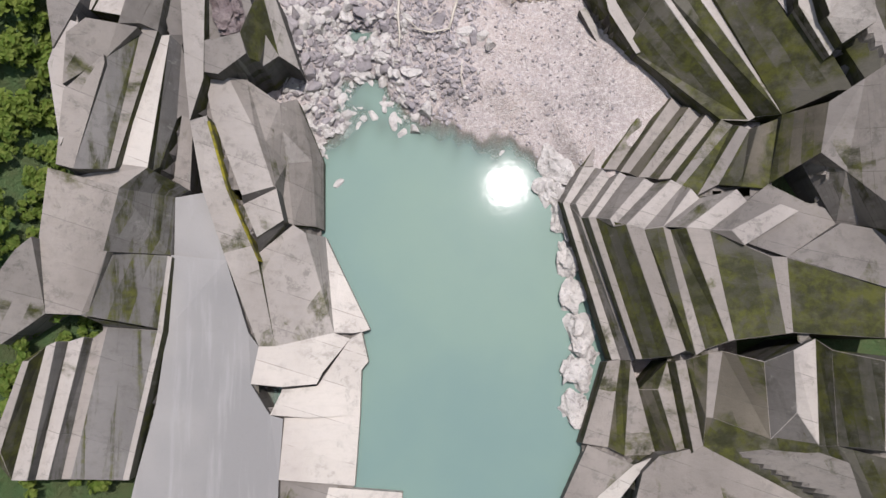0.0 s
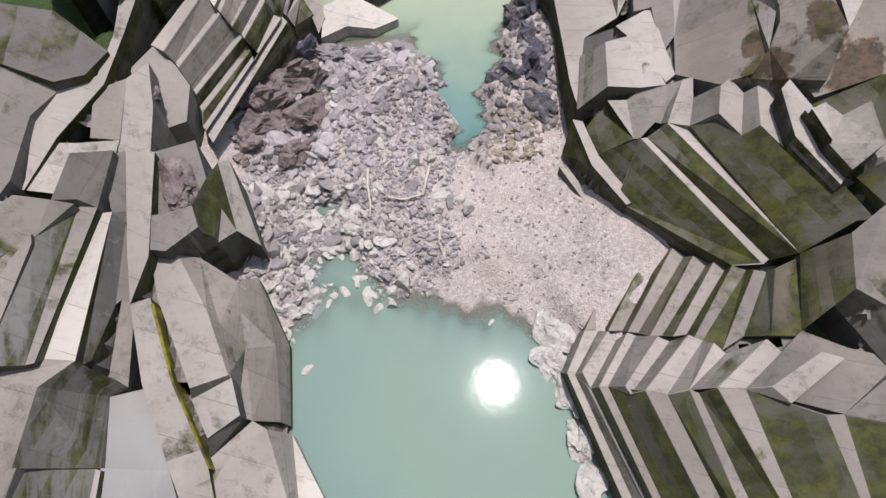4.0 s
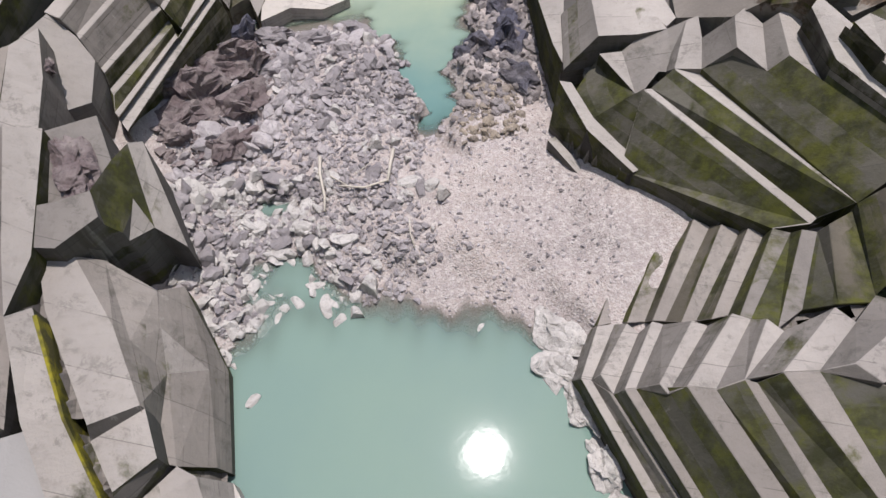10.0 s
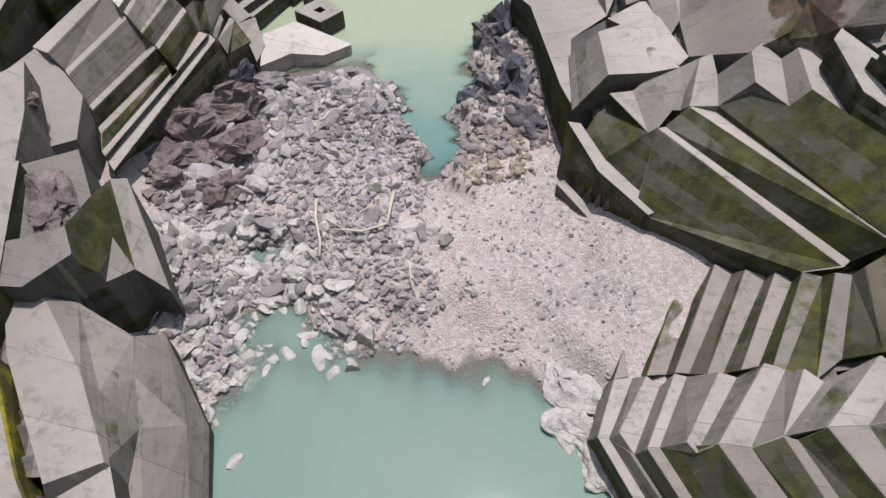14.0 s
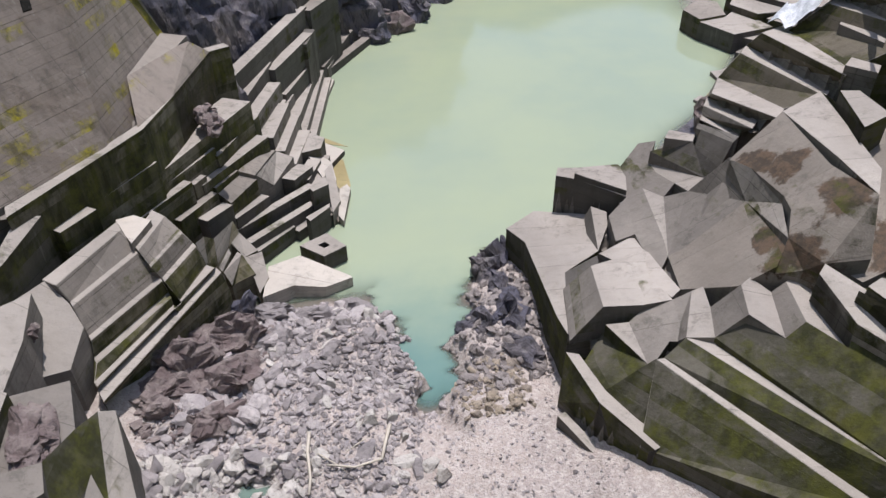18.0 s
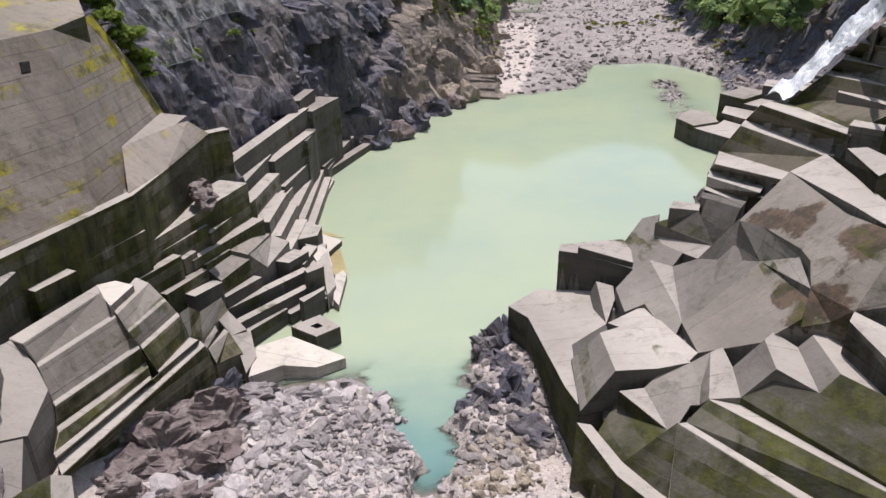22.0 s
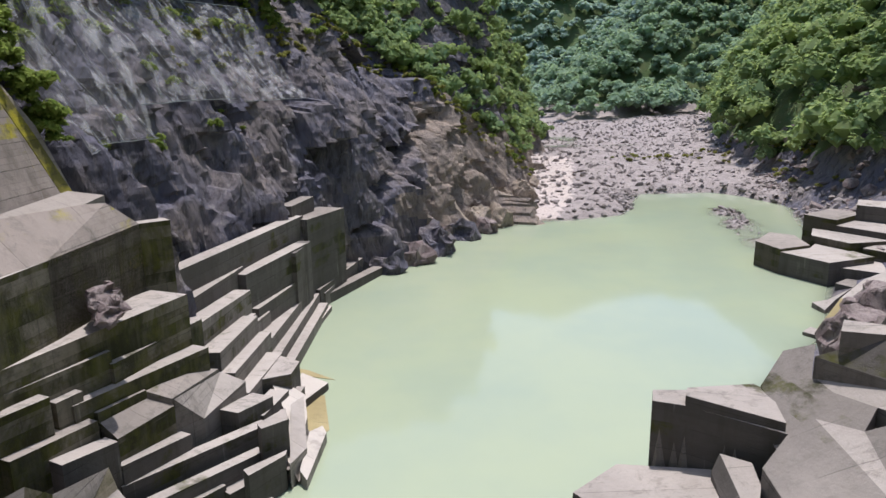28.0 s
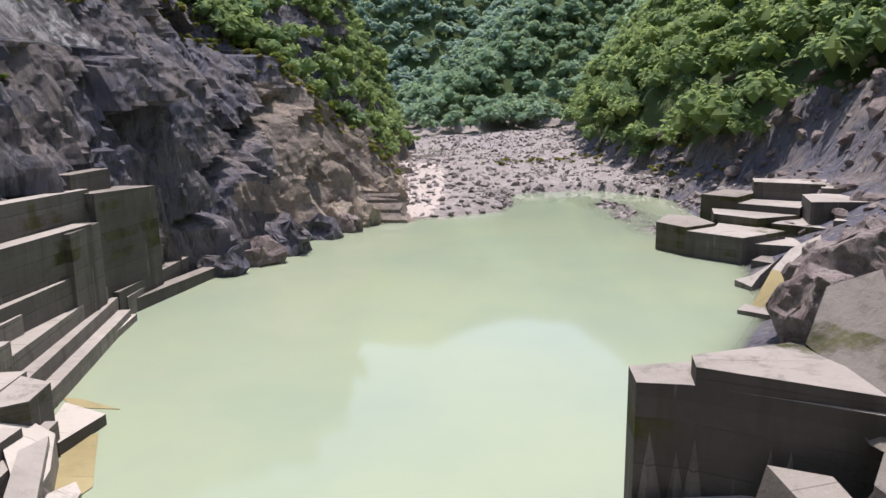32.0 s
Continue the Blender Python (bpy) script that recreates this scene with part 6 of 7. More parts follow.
def chipped(level, seed, cuts=9):
    """A stone: a ball cut flat by planes."""
    rng = np.random.default_rng(seed)
    v, f = ICO[level]
    v = v.copy()
    for _ in range(cuts):
        n = rng.normal(size=3)
        n /= np.linalg.norm(n)
        over = np.maximum(v @ n - rng.uniform(0.3, 0.72), 0)
        v -= over[:, None] * n
    v *= rng.uniform(0.6, 1.35, 3)
    return v, f


STONES = [chipped(1, i, 7) for i in range(8)] + [chipped(2, 20 + i, 16) for i in range(10)]


def turned(rng, n):
    """n random rotation matrices."""
    q = rng.normal(size=(n, 4))
    q /= np.linalg.norm(q, axis=1)[:, None]
    w, x, y, z = q.T
    return np.stack([1 - 2 * (y * y + z * z), 2 * (x * y - z * w), 2 * (x * z + y * w), 2 * (x * y + z * w), 1 - 2 * (x * x + z * z), 2 * (y * z - x * w),
                     2 * (x * z - y * w), 2 * (y * z + x * w), 1 - 2 * (x * x + y * y)], -1).reshape(n, 3, 3)


def stones_mesh(name, xyz, size, rng, key, kinds):
    V, F, base = [], [], 0
    pick = rng.integers(0, len(kinds), len(xyz))
    for k, (v, f) in enumerate(kinds):
        at = np.flatnonzero(pick == k)
        if not len(at):
            continue
        R = turned(rng, len(at))
        w = np.einsum("nij,vj->nvi", R, v) * size[at][:, None, None]
        w[:, :, 2] *= 0.75
        w += xyz[at][:, None, :]
        V.append(w.reshape(-1, 3))
        F.append((f[None] + (np.arange(len(at)) * len(v))[:, None, None]).reshape(-1, 3) + base)
        base += len(at) * len(v)
    return quads_mesh(name, np.concatenate(V), np.concatenate(F), [key])


def scatter(name, label, xr, yr, count, lo, hi, power, key, seed, keep, kinds=STONES, sink=0.15):
    rng = np.random.default_rng(seed)
    x, y = rng.uniform(*xr, count), rng.uniform(*yr, count)
    s = lo + (hi - lo) * rng.random(count) ** power
    z = ground_height(x, y)
    ok = keep(x, y, z)
    x, y, z, s = x[ok], y[ok], z[ok], s[ok]
    me = stones_mesh(name, np.stack([x, y, z + sink * s], -1), s, rng, key, kinds)
    return tagged(new(name, me), label, "rubble", "", "stuff")


def on_bar(x, y, z):
    return (z > 0.03) & (x > np.interp(y, LEFT_Y, LEFT_X) - 5) & (x < np.interp(y, RIGHT_Y, RIGHT_X) + 3)


scatter("rubble", "broken grey rock rubble heaped between the two pools", (-18, 5.5), (22, 53), 15000, 0.05, 0.50, 3.6, "scree", 1, lambda x, y, z: on_bar(x, y, z) & (x < 3.6 + 3.0 * ridge_noise(x, y, 2.6) + 0.10 * (y - 30)), STONES[:8])
scatter("rubble", "large angular rock pieces on the rubble bar", (-17, 4), (23, 53), 900, 0.35, 1.35, 2.4, "scree", 12, lambda x, y, z: on_bar(x, y, z) & ((x < -6.5 + 0.25 * (y - 30)) | (y > 40)), STONES[8:])
scatter("rubble", "pale grey-pink cobbles strewn over the gravel bar", (-6, 19), (18, 46), 9000, 0.03, 0.26, 6.5, "scree", 2, lambda x, y, z: on_bar(x, y, z), STONES[:8])
scatter("rubble", "purple-brown broken rock on the dark ridge", (-18, -8.5), (36.5, 51), 900, 0.12, 0.8, 3.5, "purple", 13, lambda x, y, z: (z > 0.1) & (x < -8.5 - 0.55 * (47 - y)), STONES)
scatter("rubble", "dark weathered stones beside the narrow inlet", (6.5, 15), (38, 54), 800, 0.12, 0.9, 2.8, "bed", 14, lambda x, y, z: (z > 0.0) & (y > 37.5 + 0.3 * (x - 7)), STONES)
scatter("rubble", "tan broken stones at the tip of the inlet", (6.2, 12), (35.5, 42), 260, 0.12, 0.7, 2.4, "tan", 15, lambda x, y, z: z > 0.0, STONES)
scatter("rubble", "pale broken stones along the pool edge", (-17, -4), (19, 35), 900, 0.12, 1.0, 2.6, "shore", 3, lambda x, y, z: z > -0.45)
scatter("rubble", "grey stones on the dry river bed at the bend", (20, 160), (145, 345), 11000, 0.2, 1.3, 4.0, "bed", 4,
        lambda x, y, z: (z > -0.1) & (z < 13) & (y < 335) & (x > np.interp(y, LEFT_Y, LEFT_X) - 3) & (x < np.interp(y, RIGHT_Y, RIGHT_X) + 10), STONES[:8])
scatter("rubble", "dark stones standing in the shallow water of the bend", (54, 96), (118, 182), 2200, 0.2, 1.2, 2.8, "bed", 5, lambda x, y, z: (z > -0.55) & (z < 4))
scatter("rubble", "brown-grey boulders on the slope above the bend", (70, 150), (95, 200), 1500, 0.4, 2.6, 3.0, "purple", 6,
        lambda x, y, z: (z > 0.5) & (z < 26) & (x > np.interp(y, RIGHT_Y, RIGHT_X) - 1))


def crag(v, seed, amp, scale):
    """Moves points along their own direction in blocky rock shapes."""
    off = Vector((seed * 13.1, seed * 7.7, seed * 3.3))
    out = []
    for p in v:
        q = Vector(p)
        d = noise.voronoi(q * scale + off)[0]
        r = noise.turbulence(q * scale * 1.7 + off, 4, True)
        out.append(amp * (1.3 * d[1] - 1.2 * d[0] + 0.55 * (0.5 - r)))
    return np.array(out)


def outcrop(at, size, key, seed, label, turn=0.0, level=4, rough=0.11, name="rock_outcrop", category="rock", shard=1.0):
    """A rock mass: a ball broken by many flat cleavage planes, with fine roughness."""
    rng = np.random.default_rng(int(abs(seed) * 10) + 3)
    v, f = ICO[level]
    v = v * (1 + 0.22 * crag(v, seed, 1.0, 1.3))[:, None]
    for i in range(64):
        n = rng.normal(size=3) * (1, 1, 0.8)
        n /= np.linalg.norm(n)
        v = v - (np.maximum(v @ n - rng.uniform(0.42, 0.95), 0) * 0.97)[:, None] * n
    for i in range(70):
        n = rng.normal(size=3)
        n /= np.linalg.norm(n)
        s = v @ n
        c = v[rng.integers(0, len(v))]
        near = np.exp(-((v - c) ** 2).sum(1) / 0.12)
        v = v + (np.where(s > c @ n, 0.09, -0.07) * shard * near)[:, None] * n
    v = v * (1 + crag(v, seed + 5, rough, 5.0))[:, None]
    w = v * np.array(size) * 1.12
    c, s = math.cos(radians(turn)), math.sin(radians(turn))
    w = np.stack([w[:, 0] * c - w[:, 1] * s, w[:, 0] * s + w[:, 1] * c, w[:, 2]], -1)
    ob = new(name, quads_mesh(name, w, f, [key]))
    ob.location = at
    return tagged(ob, label, category)


PALE, PURPLE, DARK = "pale cracked bedrock shelf beside the pool", "purple-brown cracked rock ridge in the rubble", "dark wet rock standing beside the water"
for x, y, z, a, b, c, t in ((-15.2, 44.6, 2.2, 4.4, 3.0, 3.2, 35), (-12.2, 47.0, 2.0, 3.8, 2.5, 2.9, 20), (-16.6, 40.2, 1.9, 4.2, 2.8, 2.7, 40), (-12.0, 42.6, 1.7, 3.8, 2.5, 2.4, 30), (-13.4, 38.4, 1.3, 3.4, 2.1, 2.0, 25)):
    outcrop((x, y, z), (a, b, c), "purple", x, PURPLE, t, 5)
for x, y, z, a, b, c, t in ((-16, 34.5, 0.6, 3.2, 2.0, 1.5, 40), (-14.5, 31.0, 0.4, 2.4, 1.6, 1.2, 20), (-14.6, 36.5, 0.5, 3.0, 1.5, 1.5, 45), (-8.5, 47, 1.2, 2.6, 1.7, 1.4, 10), (-5, 50.6, 0.6, 3.4, 1.8, 1.3, 5), (-1.6, 51.4, 0.2, 2.6, 2.0, 1.1, 70),
                            (-9, 51.5, 0.9, 2.4, 1.6, 1.2, 0)):
    outcrop((x, y, z), (a, b, c), "scree", x, "grey fractured rock mass in the rubble bar", t)
for x, y, z, a, b, c, t in ((9.4, 46.2, 0.8, 2.6, 3.0, 1.9, 10), (12.2, 46.6, 1.2, 2.6, 4.0, 2.6, -20), (12.6, 42.4, 1.0, 2.4, 3.0, 2.0, 25), (9.0, 41.0, 0.6, 1.8, 2.4, 1.5, 0), (10.2, 38.0, 0.9, 1.6, 1.5, 1.0, 30), (13.0, 51.0, 0.8, 2.2, 3.0, 2.6, -10), (15.2, 27.6, 0.9, 2.0, 1.5, 1.2, 20), (16.4, 29.2, 1.0, 1.4, 1.2, 1.0, 0)):
    outcrop((x, y, z), (a, b, c), "cliff" if y > 42 else "tan" if y > 39 else "shore", x + y, "rough weathered rock shelf between gravel and wall", t)
outcrop((11.6, 55.0, 0.3), (2.0, 2.4, 2.6), "cliff", 61, DARK)
outcrop((13.4, 56.5, 0.6), (2.2, 2.6, 3.2), "cliff", 62, DARK, 30)
outcrop((-11.6, 51.8, 1.2), (1.8, 1.2, 2.2), "cliff", 63, DARK, 50)
for x, y, a, b, c, t in ((11.0, 18.6, 2.6, 3.0, 1.3, 20), (10.2, 16.0, 2.1, 2.2, 1.1, 0), (11.4, 13.0, 1.7, 2.6, 1.1, 15), (12.0, 9.0, 1.6, 2.8, 1.0, 8), (12.4, 5.4, 1.8, 2.6, 1.0, 5), (13.0, 1.6, 2.0, 2.6, 1.2, 10), (12.3, -2.4, 2.3, 2.8, 1.3, 0),
                         (12.4, -6.2, 1.8, 2.6, 1.0, -5), (13.2, -0.2, 1.6, 2.0, 1.2, 30), (13.2, 21.2, 2.0, 2.4, 1.0, 40), (16.0, 25.2, 2.0, 1.4, 1.3, 10), (14.6, 23.0, 1.6, 1.4, 0.8, 0), (-15.2, 24.0, 1.4, 2.6, 1.1, 15), (-14.0, 20.8, 0.9, 2.2, 0.8, 15), (-16.2, 27.6, 1.6, 2.0, 1.2, 0)):
    outcrop((x, y, 0.0), (a, b, c), "shore", x * 3 + y, PALE, t)
for x, y, z, a, b, c in ((-20.2, 30.6, 11.6, 1.9, 3.2, 1.4), (-19.8, 28.6, 11.7, 1.3, 1.5, 1.0), (-23.2, 38.8, 12.2, 1.2, 2.2, 1.2), (-14.2, 66.6, 13.8, 1.6, 2.4, 1.3), (-13.4, 64.6, 13.7, 1.1, 1.5, 0.9)):
    outcrop((x, y, z), (a, b, c), "purple", x + y, "dark broken rock lying in a concrete hollow", 20, 4, 0.10)
for x, y, z, a, b, c, t in ((48.2, 79.5, 2.5, 5, 7.5, 5.6, -40), (56, 85, 3.5, 7, 8, 6.5, -40), (67, 93, 2, 6, 8, 6, -40)):
    outcrop((x, y, z), (a, b, c), "purple", x, "brown banded rock slope above the green pool", t, 5, 0.05, shard=0.35)
for i, (x, y, a, b, c) in enumerate(((8, 127.5, 4.5, 4, 4.2), (13, 133, 4, 5, 4.8), (11.5, 141, 5, 5, 6), (18.5, 142.5, 3.6, 4, 3.6), (23, 147, 3.4, 3, 3), (4.5, 122, 3, 3.5, 3.2))):
    outcrop((x, y, 0.2), (a, b, c), "cliff" if i % 2 else "purple", 80 + i, "rounded dark boulder under the cliff", 20 * i, 4, 0.05, "boulder", "boulder")

for i, (x, y, a, b, c) in enumerate(((16.5, 145.5, 5.5, 4.5, 6.5), (21.5, 150.5, 5.0, 5.0, 6.0), (28.0, 160.0, 6.0, 7.0, 7.0), (33.0, 172.0, 5.0, 7.0, 6.5), (38.5, 190.0, 5.0, 8.0, 6.0), (44.0, 210.0, 5.0, 9.0, 6.0), (26.5, 152.5, 4.5, 4.2, 5.0), (30.0, 158.0, 3.6, 3.4, 4.2))):
    outcrop((x, y, 0.5), (a, b, c), "tan", 120 + i, "brown weathered rock spur at the foot of the cliff", 35 + 15 * i, 5, 0.12, shard=0.15)

# single boulders of the bar and the pool
BOULDERS = {}
rng = np.random.default_rng(11)
for i in range(6):
    v, f = chipped(3, 50 + i, 14)
    BOULDERS[i] = quads_mesh("boulder", v * (1.0, 0.8, 0.62), f, ["shore" if i % 2 else "scree"])


def boulder(x, y, z, r, kind, turn, label):
    ob = new("boulder", BOULDERS[kind])
    ob.location, ob.scale, ob.rotation_euler = (x, y, z), (r, r, r), (0.1, 0.15, turn)
    return tagged(ob, label, "boulder", "boulders round the pools")


boulder(-2.6, 24.6, 0.25, 1.75, 1, 0.2, "large flat pale boulder at the water's edge")
boulder(-11.5, 16.8, 0.1, 0.65, 3, 0.9, "small white boulder standing in teal water")
boulder(-6.9, 24.9, 0.1, 0.5, 5, 2.0, "small pale boulder in the inlet")
boulder(5.4, 20.0, 0.0, 0.4, 3, 1.0, "half-drowned pale stone in the pool")
boulder(2.0, 47.2, 0.3, 0.7, 1, 0.5, "white boulder at the tip of the rubble")
for i in range(130):
    x, y = rng.uniform(-15.5, -3.5), rng.uniform(22.0, 34.0)
    z = float(ground_height(np.array([x]), np.array([y]))[0])
    if -0.7 < z < 1.2:
        boulder(x, y, max(z, -0.2) + 0.15, 0.25 + 0.85 * rng.random() ** 2, int(rng.integers(0, 3)) * 2 + 1, rng.uniform(0, 6), "pale bleached boulder at the pool margin")
for i in range(130):
    x, y = rng.uniform(-16, 5), rng.uniform(25, 52)
    z = float(ground_height(np.array([x]), np.array([y]))[0])
    if z > -0.25:
        boulder(x, y, z + 0.12, 0.35 + 0.95 * rng.random() ** 2, int(rng.integers(0, 6)), rng.uniform(0, 6), "angular grey boulder lying in the rubble")


# ---- cliff ----
CLIFF = [(-34, 52), (-24, 64), (-18, 74), (-13.6, 84), (-10.5, 98), (-7, 112), (-3.5, 119), (2.5, 125.5), (6.2, 132), (8.0, 139), (16, 147), (24.5, 156), (31.5, 172), (39.5, 200), (50.5, 240), (62.5, 284), (56, 304), (30, 325)]
seg = [0.0]
for a, b in zip(CLIFF, CLIFF[1:]):
    seg.append(seg[-1] + math.dist(a, b))


def cliff_point(s, h):
    """A point of the cliff: s metres along its foot, h metres up."""
    x, y = np.interp(s, seg, [p[0] for p in CLIFF]), np.interp(s, seg, [p[1] for p in CLIFF])
    x2, y2 = np.interp(s + 3, seg, [p[0] for p in CLIFF]), np.interp(s + 3, seg, [p[1] for p in CLIFF])
    x1, y1 = np.interp(s - 3, seg, [p[0] for p in CLIFF]), np.interp(s - 3, seg, [p[1] for p in CLIFF])
    n = Vector((-(y2 - y1), x2 - x1, 0)).normalized()
    low = np.interp(s, [0, 60, 75, 98, 107, 140, 160], [0.15, 0.15, 0.2, 0.22, 0.44, 0.44, 0.28])
    back = low * h + np.interp(s, [140, 170], [0.009, 0.002]) * h * h
    p = Vector((x, y, h)) + n * back
    push = 1.4 * noise.turbulence(Vector((p.x * 0.1, p.y * 0.1, p.z * 0.06)), 3, True)
    for k, up, amp in ((0.10, 0.028, 3.4), (0.24, 0.05, 1.3), (0.8, 0.14, 0.22)):
        q = Vector((p.x * k + 0.35 * p.z * up, p.y * k, p.z * up))
        c = noise.voronoi(q)[1][0]
        g = noise.cell_vector(c * 7.3)
        push += amp * (g.x + 1.5 * (q - c).dot(g))
    push += 0.7 * abs(noise.noise(Vector((p.x * 0.6 + 0.2 * p.z, p.y * 0.6, p.z * 0.18)))) + 0.22 * noise.noise(Vector((p.x * 1.3, p.y * 1.3, p.z * 0.5)))
    push += 0.9
    u = (s - 88.0 - 2.35 * (h - 9.5)) / 9.0
    cleft = 8.5 * smooth(u, 0.0, 0.12) * smooth(u, 1.0, 0.15) * smooth(h, 5, 8) * smooth(h, 22, 17)
    return p - n * (push - 2.2 - cleft)


SS, HH = np.concatenate([np.arange(8, 150, 0.45), np.arange(150, seg[-1], 1.3)]), np.concatenate([np.arange(-1.5, 40, 0.5), [42, 46, 52, 60, 68]])
verts = [cliff_point(s, h)[:] for s in SS for h in HH]
k = len(HH)
i = (np.arange(len(SS) - 1)[:, None] * k + np.arange(k - 1)[None, :]).ravel()
cliff = new("cliff", quads_mesh("cliff", np.array(verts), np.stack([i, i + 1, i + k + 1, i + k], -1), ["cliff", "spur"]))
low_rock = [[min(s - 100 - 1.3 * max(h - 8, 0), 240 - s) + 8 * noise.noise(Vector((s * 0.12, h * 0.12, 3))) > 0 and h < np.interp(s, [100, 125, 150, 160], [20, 26, 16, 12]) + 5 * noise.noise(Vector((s * 0.3, h * 0.3, 9))) for h in HH[:-1]] for s in SS[:-1]]
cliff.data.polygons.foreach_set("material_index", np.array(low_rock, dtype=np.int32).ravel())
tagged(cliff, "steep dark fractured rock cliff with brown ledges over the pool", "cliff", "", "structure")

# rockfall net: fine wire sheets hung over the cliff
for s0, s1, h0, h1 in ((30, 48, 22, 35), (46.5, 64, 25, 37), (62, 78, 24.5, 37.5)):
    S, H = np.arange(s0, s1, 0.7), np.arange(h0, h1, 0.9)
    knots_s, knots_h = np.linspace(s0, s1, 6), np.linspace(h0, h1, 5)
    hold = np.array([[np.mean([cliff_point(a + i, b + j)[:] for i in (-1, 0, 1) for j in (-1, 0, 1)], axis=0) for b in knots_h] for a in knots_s])
    vs = []
    for s in S:
        row = [[np.interp(s, knots_s, hold[:, j, k]) for k in range(3)] for j in range(len(knots_h))]
        for h in H:
            p = Vector([np.interp(h, knots_h, [r[k] for r in row]) for k in range(3)]) + Vector((1.5, -0.9, 0.5))
            p += Vector((1, -0.6, 0)) * (0.4 * abs(math.sin(0.9 * s + 0.25 * h)))
            vs.append(p[:])
    k = len(H)
    i = (np.arange(len(S) - 1)[:, None] * k + np.arange(k - 1)[None, :]).ravel()
    net = root("rockfall_net", "pale wire rockfall net draped over the dark cliff", "net", "", "nets on the cliff")
    part("mesh_sheet", quads_mesh("mesh_sheet", np.array(vs), np.stack([i, i + 1, i + k + 1, i + k], -1), ["net"], True), net)
    vs = np.array(vs).reshape(len(S), k, 3)
    for line in [vs[:, 0], vs[:, -1]] + [vs[q] for q in range(0, len(S), 5)]:
        cable = np.concatenate([line + (0.1, -0.1, d) for d in (0.04, -0.04)])
        q = np.arange(len(line) - 1)
        part("cable", quads_mesh("cable", cable, np.stack([q, q + 1, q + 1 + len(line), q + len(line)], -1), ["wire"]), net)


# ---- woods ----
OCTA = (np.array([(1, 0, 0), (-1, 0, 0), (0, 1, 0), (0, -1, 0), (0, 0, 1), (0, 0, -1)], float),
        np.array([(0, 2, 4), (2, 1, 4), (1, 3, 4), (3, 0, 4), (2, 0, 5), (1, 2, 5), (3, 1, 5), (0, 3, 5)]))


def crowns_mesh(name, x, y, z, r, per, leaf_size, key, seed, lift=0.7):
    """Crowns of many small leaf sprays on lumpy heads with a leafy core."""
    rng = np.random.default_rng(seed)
    n = len(x)
    c = np.stack([x, y, z + 1.25 * r], -1)
    lumps = 4
    lc = rng.normal(size=(n, lumps, 3))
    lc /= np.linalg.norm(lc, axis=2)[:, :, None]
    lc[:, :, 2] = np.abs(lc[:, :, 2]) * 0.9 - 0.15
    lc = lc * (r[:, None, None] * 0.62) * (1, 1, 0.8)
    which = rng.integers(0, lumps, (n, per))
    d = rng.normal(size=(n, per, 3))
    d /= np.linalg.norm(d, axis=2)[:, :, None]
    d[:, :, 2] = np.abs(d[:, :, 2]) * 1.1 - 0.25
    p = c[:, None] + np.take_along_axis(lc, which[:, :, None], 1) + d * (r[:, None, None] * rng.uniform(0.3, 0.56, (n, per, 1)))
    p = p.reshape(-1, 3)
    m = len(p)
    nrm = d.reshape(-1, 3) + rng.normal(size=(m, 3)) * 0.38 + (0, 0, lift)
    nrm /= np.linalg.norm(nrm, axis=1)[:, None]
    a = np.cross(nrm, rng.normal(size=(m, 3)))
    a /= np.linalg.norm(a, axis=1)[:, None]
    b = np.cross(nrm, a)
    s = leaf_size * rng.uniform(0.55, 1.3, (m, 1)) * np.repeat((r / r.mean()) ** 0.5, per)[:, None]
    quad = np.stack([p - a * s, p - b * s * 0.6 + nrm * s * 0.15, p + a * s, p + b * s * 0.6 + nrm * s * 0.15], 1).reshape(-1, 3)
    Q = np.arange(len(quad)).reshape(-1, 4)
    core_v, core_f = OCTA
    heads = (c[:, None] + lc).reshape(-1, 3)
    hr = np.repeat(r, lumps)[:, None, None] * rng.uniform(0.3, 0.5, (n * lumps, len(core_v), 1))
    cv = (heads[:, None] + core_v[None] * hr).reshape(-1, 3)
    cf = (core_f[None] + (np.arange(n * lumps) * len(core_v))[:, None, None]).reshape(-1, 3)
    V, T = [quad, cv], [np.concatenate([Q[:, [0, 1, 2]], Q[:, [0, 2, 3]]]), cf + len(quad)]
    me = quads_mesh(name, np.concatenate(V), np.concatenate(T), [key])
    return me


def grove(label, xr, yr, count, rlo, rhi, per, leaf_size, keep, seed, key="leaf", name="forest", lift=0.7):
    rng = np.random.default_rng(seed)
    x, y = rng.uniform(*xr, count), rng.uniform(*yr, count)
    z = ground_height(x, y)
    ok = keep(x, y, z)
    x, y, z = x[ok], y[ok], z[ok]
    r = rng.uniform(rlo, rhi, len(x))
    return tagged(new(name, crowns_mesh(name, x, y, z - 0.4, r, per, leaf_size, key, seed, lift)), label, "trees", "", "stuff")


def over_left(x, y, z):
    d = np.interp(y, LEFT_Y, LEFT_X) - x
    return d > np.interp(y, [80, 230], [43, 43])


def over_right(x, y, z):
    d = x - np.interp(y, RIGHT_Y, RIGHT_X)
    return d > knee(y) + np.interp(y, [90, 120, 150, 200], [16, 12, 1, -1])


grove("dense green broadleaf wood above the cliff", (-95, 30), (78, 318), 2600, 2.2, 4.2, 100, 0.52, lambda x, y, z: over_left(x, y, z) & (np.interp(y, LEFT_Y, LEFT_X) - x < 85), 1)
# Raised lift turns far leaves skyward; with the pale colours it stands for haze.
grove("dense green broadleaf wood on the far bank", (88, 290), (100, 360), 1800, 3.2, 6.6, 125, 0.78, lambda x, y, z: over_right(x, y, z) & (x - np.interp(y, RIGHT_Y, RIGHT_X) < 115), 2, lift=1.0)
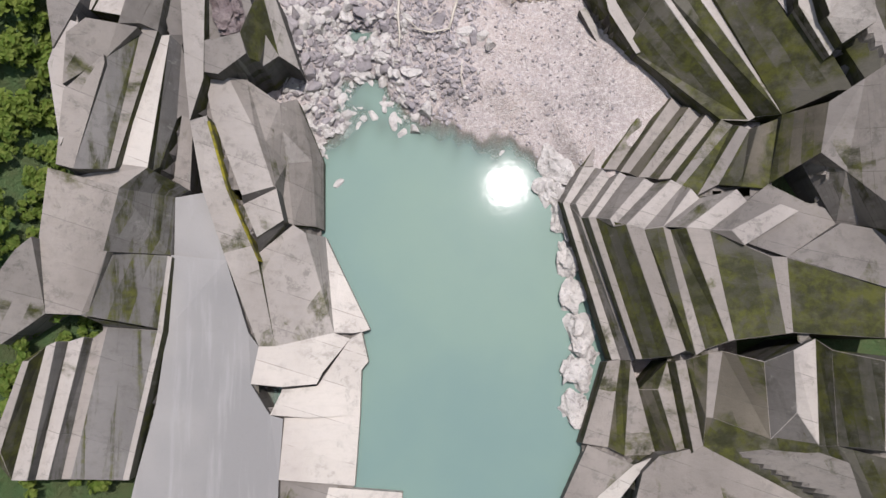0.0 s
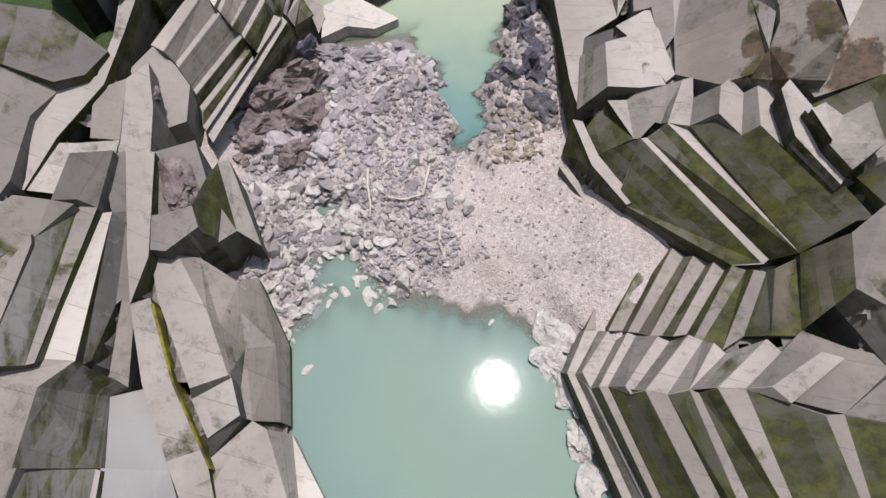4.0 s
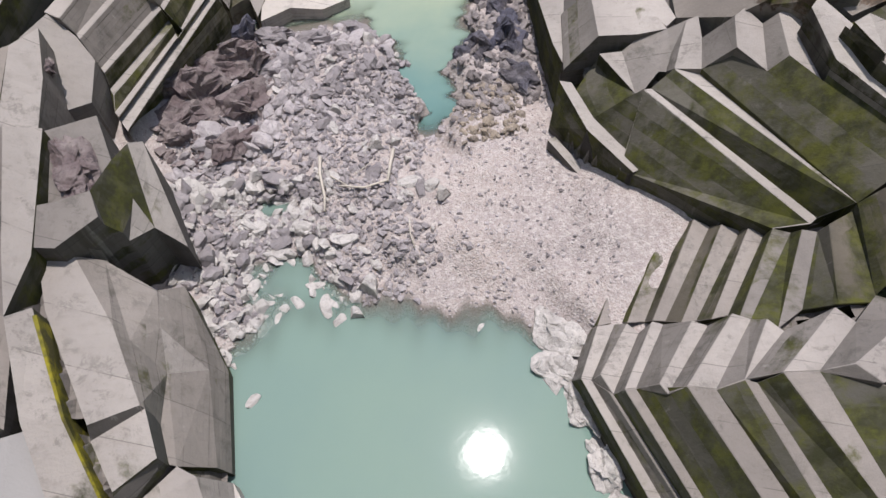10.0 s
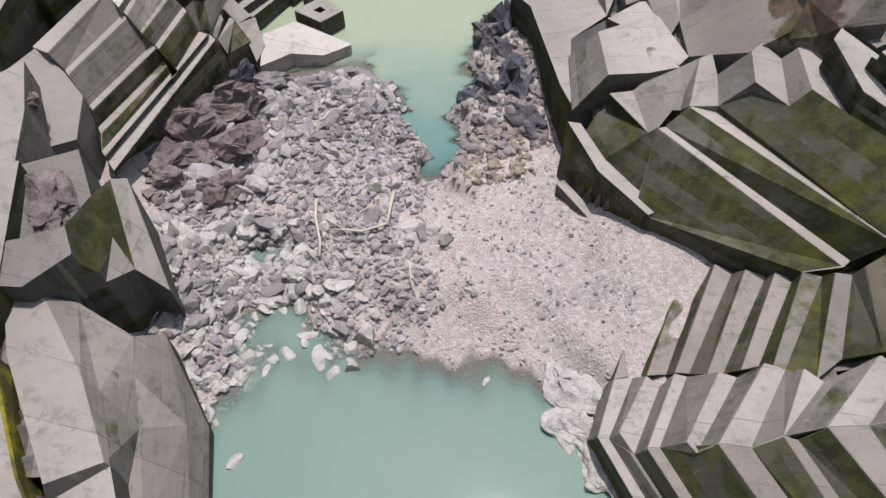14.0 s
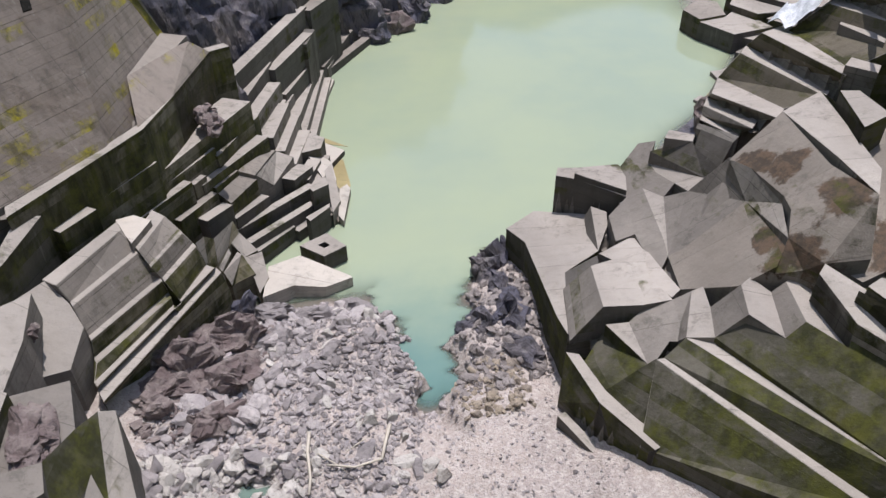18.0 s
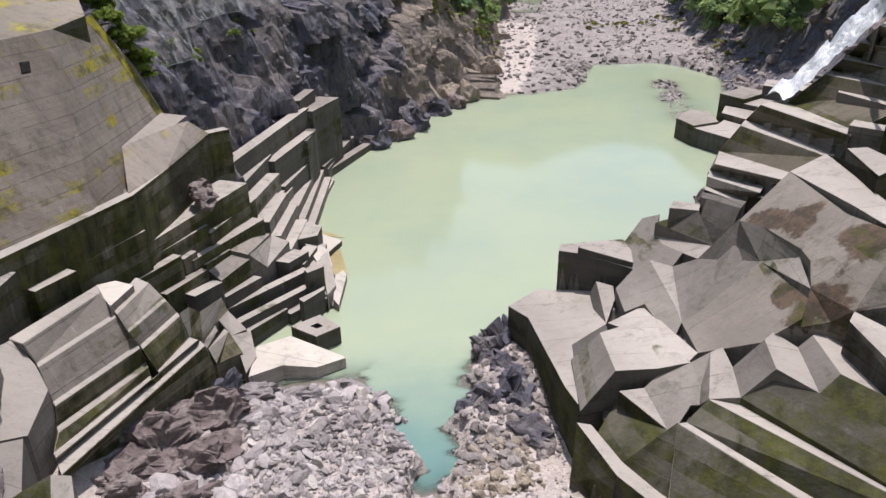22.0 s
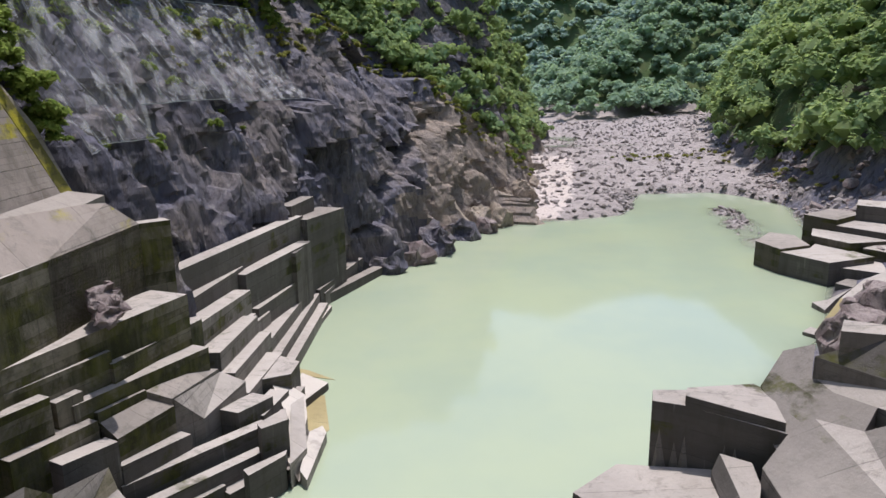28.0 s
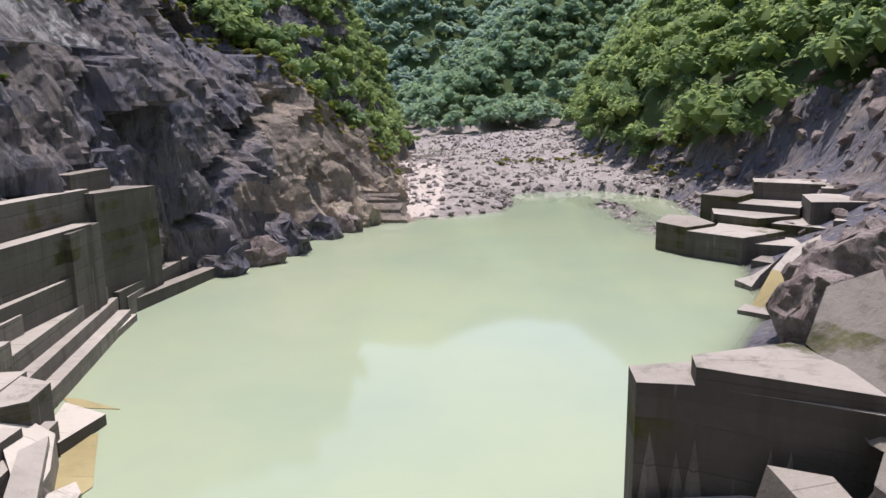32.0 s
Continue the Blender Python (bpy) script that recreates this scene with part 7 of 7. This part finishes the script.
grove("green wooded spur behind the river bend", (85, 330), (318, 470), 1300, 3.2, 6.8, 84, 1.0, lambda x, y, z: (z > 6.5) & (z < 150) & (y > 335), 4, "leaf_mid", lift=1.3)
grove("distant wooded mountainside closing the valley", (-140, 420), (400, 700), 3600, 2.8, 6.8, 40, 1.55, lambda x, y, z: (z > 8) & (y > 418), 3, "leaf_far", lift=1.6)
grove("green bushes growing beside the old concrete", (-60, -30), (-12, 44), 1000, 0.5, 1.5, 80, 0.24, lambda x, y, z: x < -31.5 - 0.10 * (y - 10), 5, "leaf2")
grove("low green weeds round the river bend", (70, 130), (150, 230), 260, 0.5, 1.1, 60, 0.3, lambda x, y, z: (z > 3) & (z < 14), 6, "grass")


def cliff_growth(label, s0, s1, lo, hi, count, rlo, rhi, per, leaf_size, seed, key):
    """Growth rooted on the cliff face; lo and hi give its heights along the foot."""
    rng = np.random.default_rng(seed)
    ss = rng.uniform(s0, s1, count)
    hs = rng.uniform(np.interp(ss, *lo), np.interp(ss, *hi))
    p = np.array([cliff_point(a, b)[:] for a, b in zip(ss, hs)])
    r = rng.uniform(rlo, rhi, count)
    me = crowns_mesh("forest", p[:, 0], p[:, 1], p[:, 2] - 0.9 * r, r, per, leaf_size, key, seed)
    return tagged(new("forest", me), label, "trees", "", "stuff")


EDGE = ([0, 20, 45, 70, 86, 100, 110, 120, 130, 150, 180, 400], [34, 34, 36, 38, 40, 39, 36, 31, 25, 12, 6, 5])
HIGH = ([0, 130, 170, 400], [52, 52, 68, 68])
cliff_growth("green trees clinging to the top of the cliff", 20, seg[-1], EDGE, HIGH, 1800, 1.6, 4.2, 70, 0.58, 21, "leaf")
cliff_growth("yellow-green scrub along the bare cliff edge", 10, 170, (EDGE[0], [h - 5 for h in EDGE[1]]), (EDGE[0], [h + 4 for h in EDGE[1]]), 420, 0.5, 1.2, 70, 0.26, 22, "leaf2")
cliff_growth("dry yellow grass tufts on the rock", 60, 150, (EDGE[0], [max(h - 9, 2) for h in EDGE[1]]), (EDGE[0], [h - 1 for h in EDGE[1]]), 260, 0.35, 0.8, 60, 0.25, 23, "grass")
cliff_growth("small green bushes rooted in the cliff", 15, 75, ([0, 400], [18, 18]), ([0, 400], [36, 36]), 34, 0.5, 1.3, 160, 0.2, 24, "leaf2")


rng = np.random.default_rng(31)
f = rng.random(90)
bx, by, bz = (np.interp(f, [0, 0.5, 1], v) for v in ((-23.0, -21.0, -18.9), (73.0, 73.0, 74.0), (33.0, 29.5, 24.0)))
bush = crowns_mesh("bush", bx + rng.normal(0, 0.5, 90), by + rng.normal(0.3, 0.7, 90), bz - 1.0, rng.uniform(0.35, 1.1, 90), 110, 0.2, "leaf2", 31)
tagged(new("bush", bush), "green bushes hanging over the edge of the high wall", "bushes", "", "stuff")


# ---- small things ----
def stick(pts, r, label, key="wood", name="driftwood", category="driftwood", sides=6):
    """A bent tapered rod through the given points."""
    pts = [Vector(p) for p in pts]
    vs, fs = [], []
    for i, p in enumerate(pts):
        t = (pts[min(i + 1, len(pts) - 1)] - pts[max(i - 1, 0)]).normalized()
        a = t.orthogonal().normalized()
        b = t.cross(a)
        rr = r * (1 - 0.5 * i / len(pts))
        vs += [(p + (a * math.cos(k * 2 * math.pi / sides) + b * math.sin(k * 2 * math.pi / sides)) * rr)[:] for k in range(sides)]
    for i in range(len(pts) - 1):
        for k in range(sides):
            j = (k + 1) % sides
            fs.append((i * sides + k, i * sides + j, (i + 1) * sides + j, (i + 1) * sides + k))
    fs += [tuple(range(sides))[::-1], tuple(range((len(pts) - 1) * sides, len(pts) * sides))]
    return tagged(new(name, mesh_of(name, vs, fs, [key], None, True)), label, category)


def gz(x, y):
    return float(ground_height(np.array([float(x)]), np.array([float(y)]))[0])


WOOD = "bleached driftwood branch lying on the gravel"
for line, r in (([(-5.3, 35.8), (-5.4, 34), (-5.2, 32), (-5.3, 30.7)], 0.14), ([(0.7, 35.5), (0.3, 34), (-0.1, 32.3)], 0.16), ([(-0.1, 32.4), (-2, 32.0), (-4, 32.6)], 0.10), ([(1.2, 29.0), (1.1, 27.6), (1.3, 26.4)], 0.07),
                ([(-4.6, 33.6), (-3.2, 32.4), (-2.0, 31.2)], 0.06), ([(-1.2, 34.4), (-2.6, 33.4)], 0.05)):
    stick([(x, y, gz(x, y) + 0.45) for x, y in line], r, WOOD)
stick([cliff_point(s, h)[:] for s, h in ((21, 36), (24, 32.5), (28, 29.5), (33, 28.5), (38, 28))], 0.22, "long black hose hanging across the cliff", "hose", "hose", "hose")


# crumpled white sheet on the shoulder of the bank
rows = []
for i in range(61):
    f = i / 60 * (len(SHEET_LOW) - 1)
    j = min(int(f), len(SHEET_LOW) - 2)
    lo, hi = Vector(SHEET_LOW[j]).lerp(Vector(SHEET_LOW[j + 1]), f - j), Vector(SHEET_HIGH[j]).lerp(Vector(SHEET_HIGH[j + 1]), f - j)
    for k in range(9):
        p = lo.lerp(hi, k / 8)
        rows.append((p + Vector((0.25, 0.1, 0.7)) * (noise.noise(p * 0.9) + 0.4 * noise.noise(p * 2.3)) + Vector((0, 0, 0.35)))[:])
i = (np.arange(60)[:, None] * 9 + np.arange(8)[None, :]).ravel()
tagged(new("white_sheet", quads_mesh("white_sheet", np.array(rows), np.stack([i, i + 1, i + 10, i + 9], -1), ["sheet"], True)), "crumpled white sheeting laid along the stepped bank", "sheet")
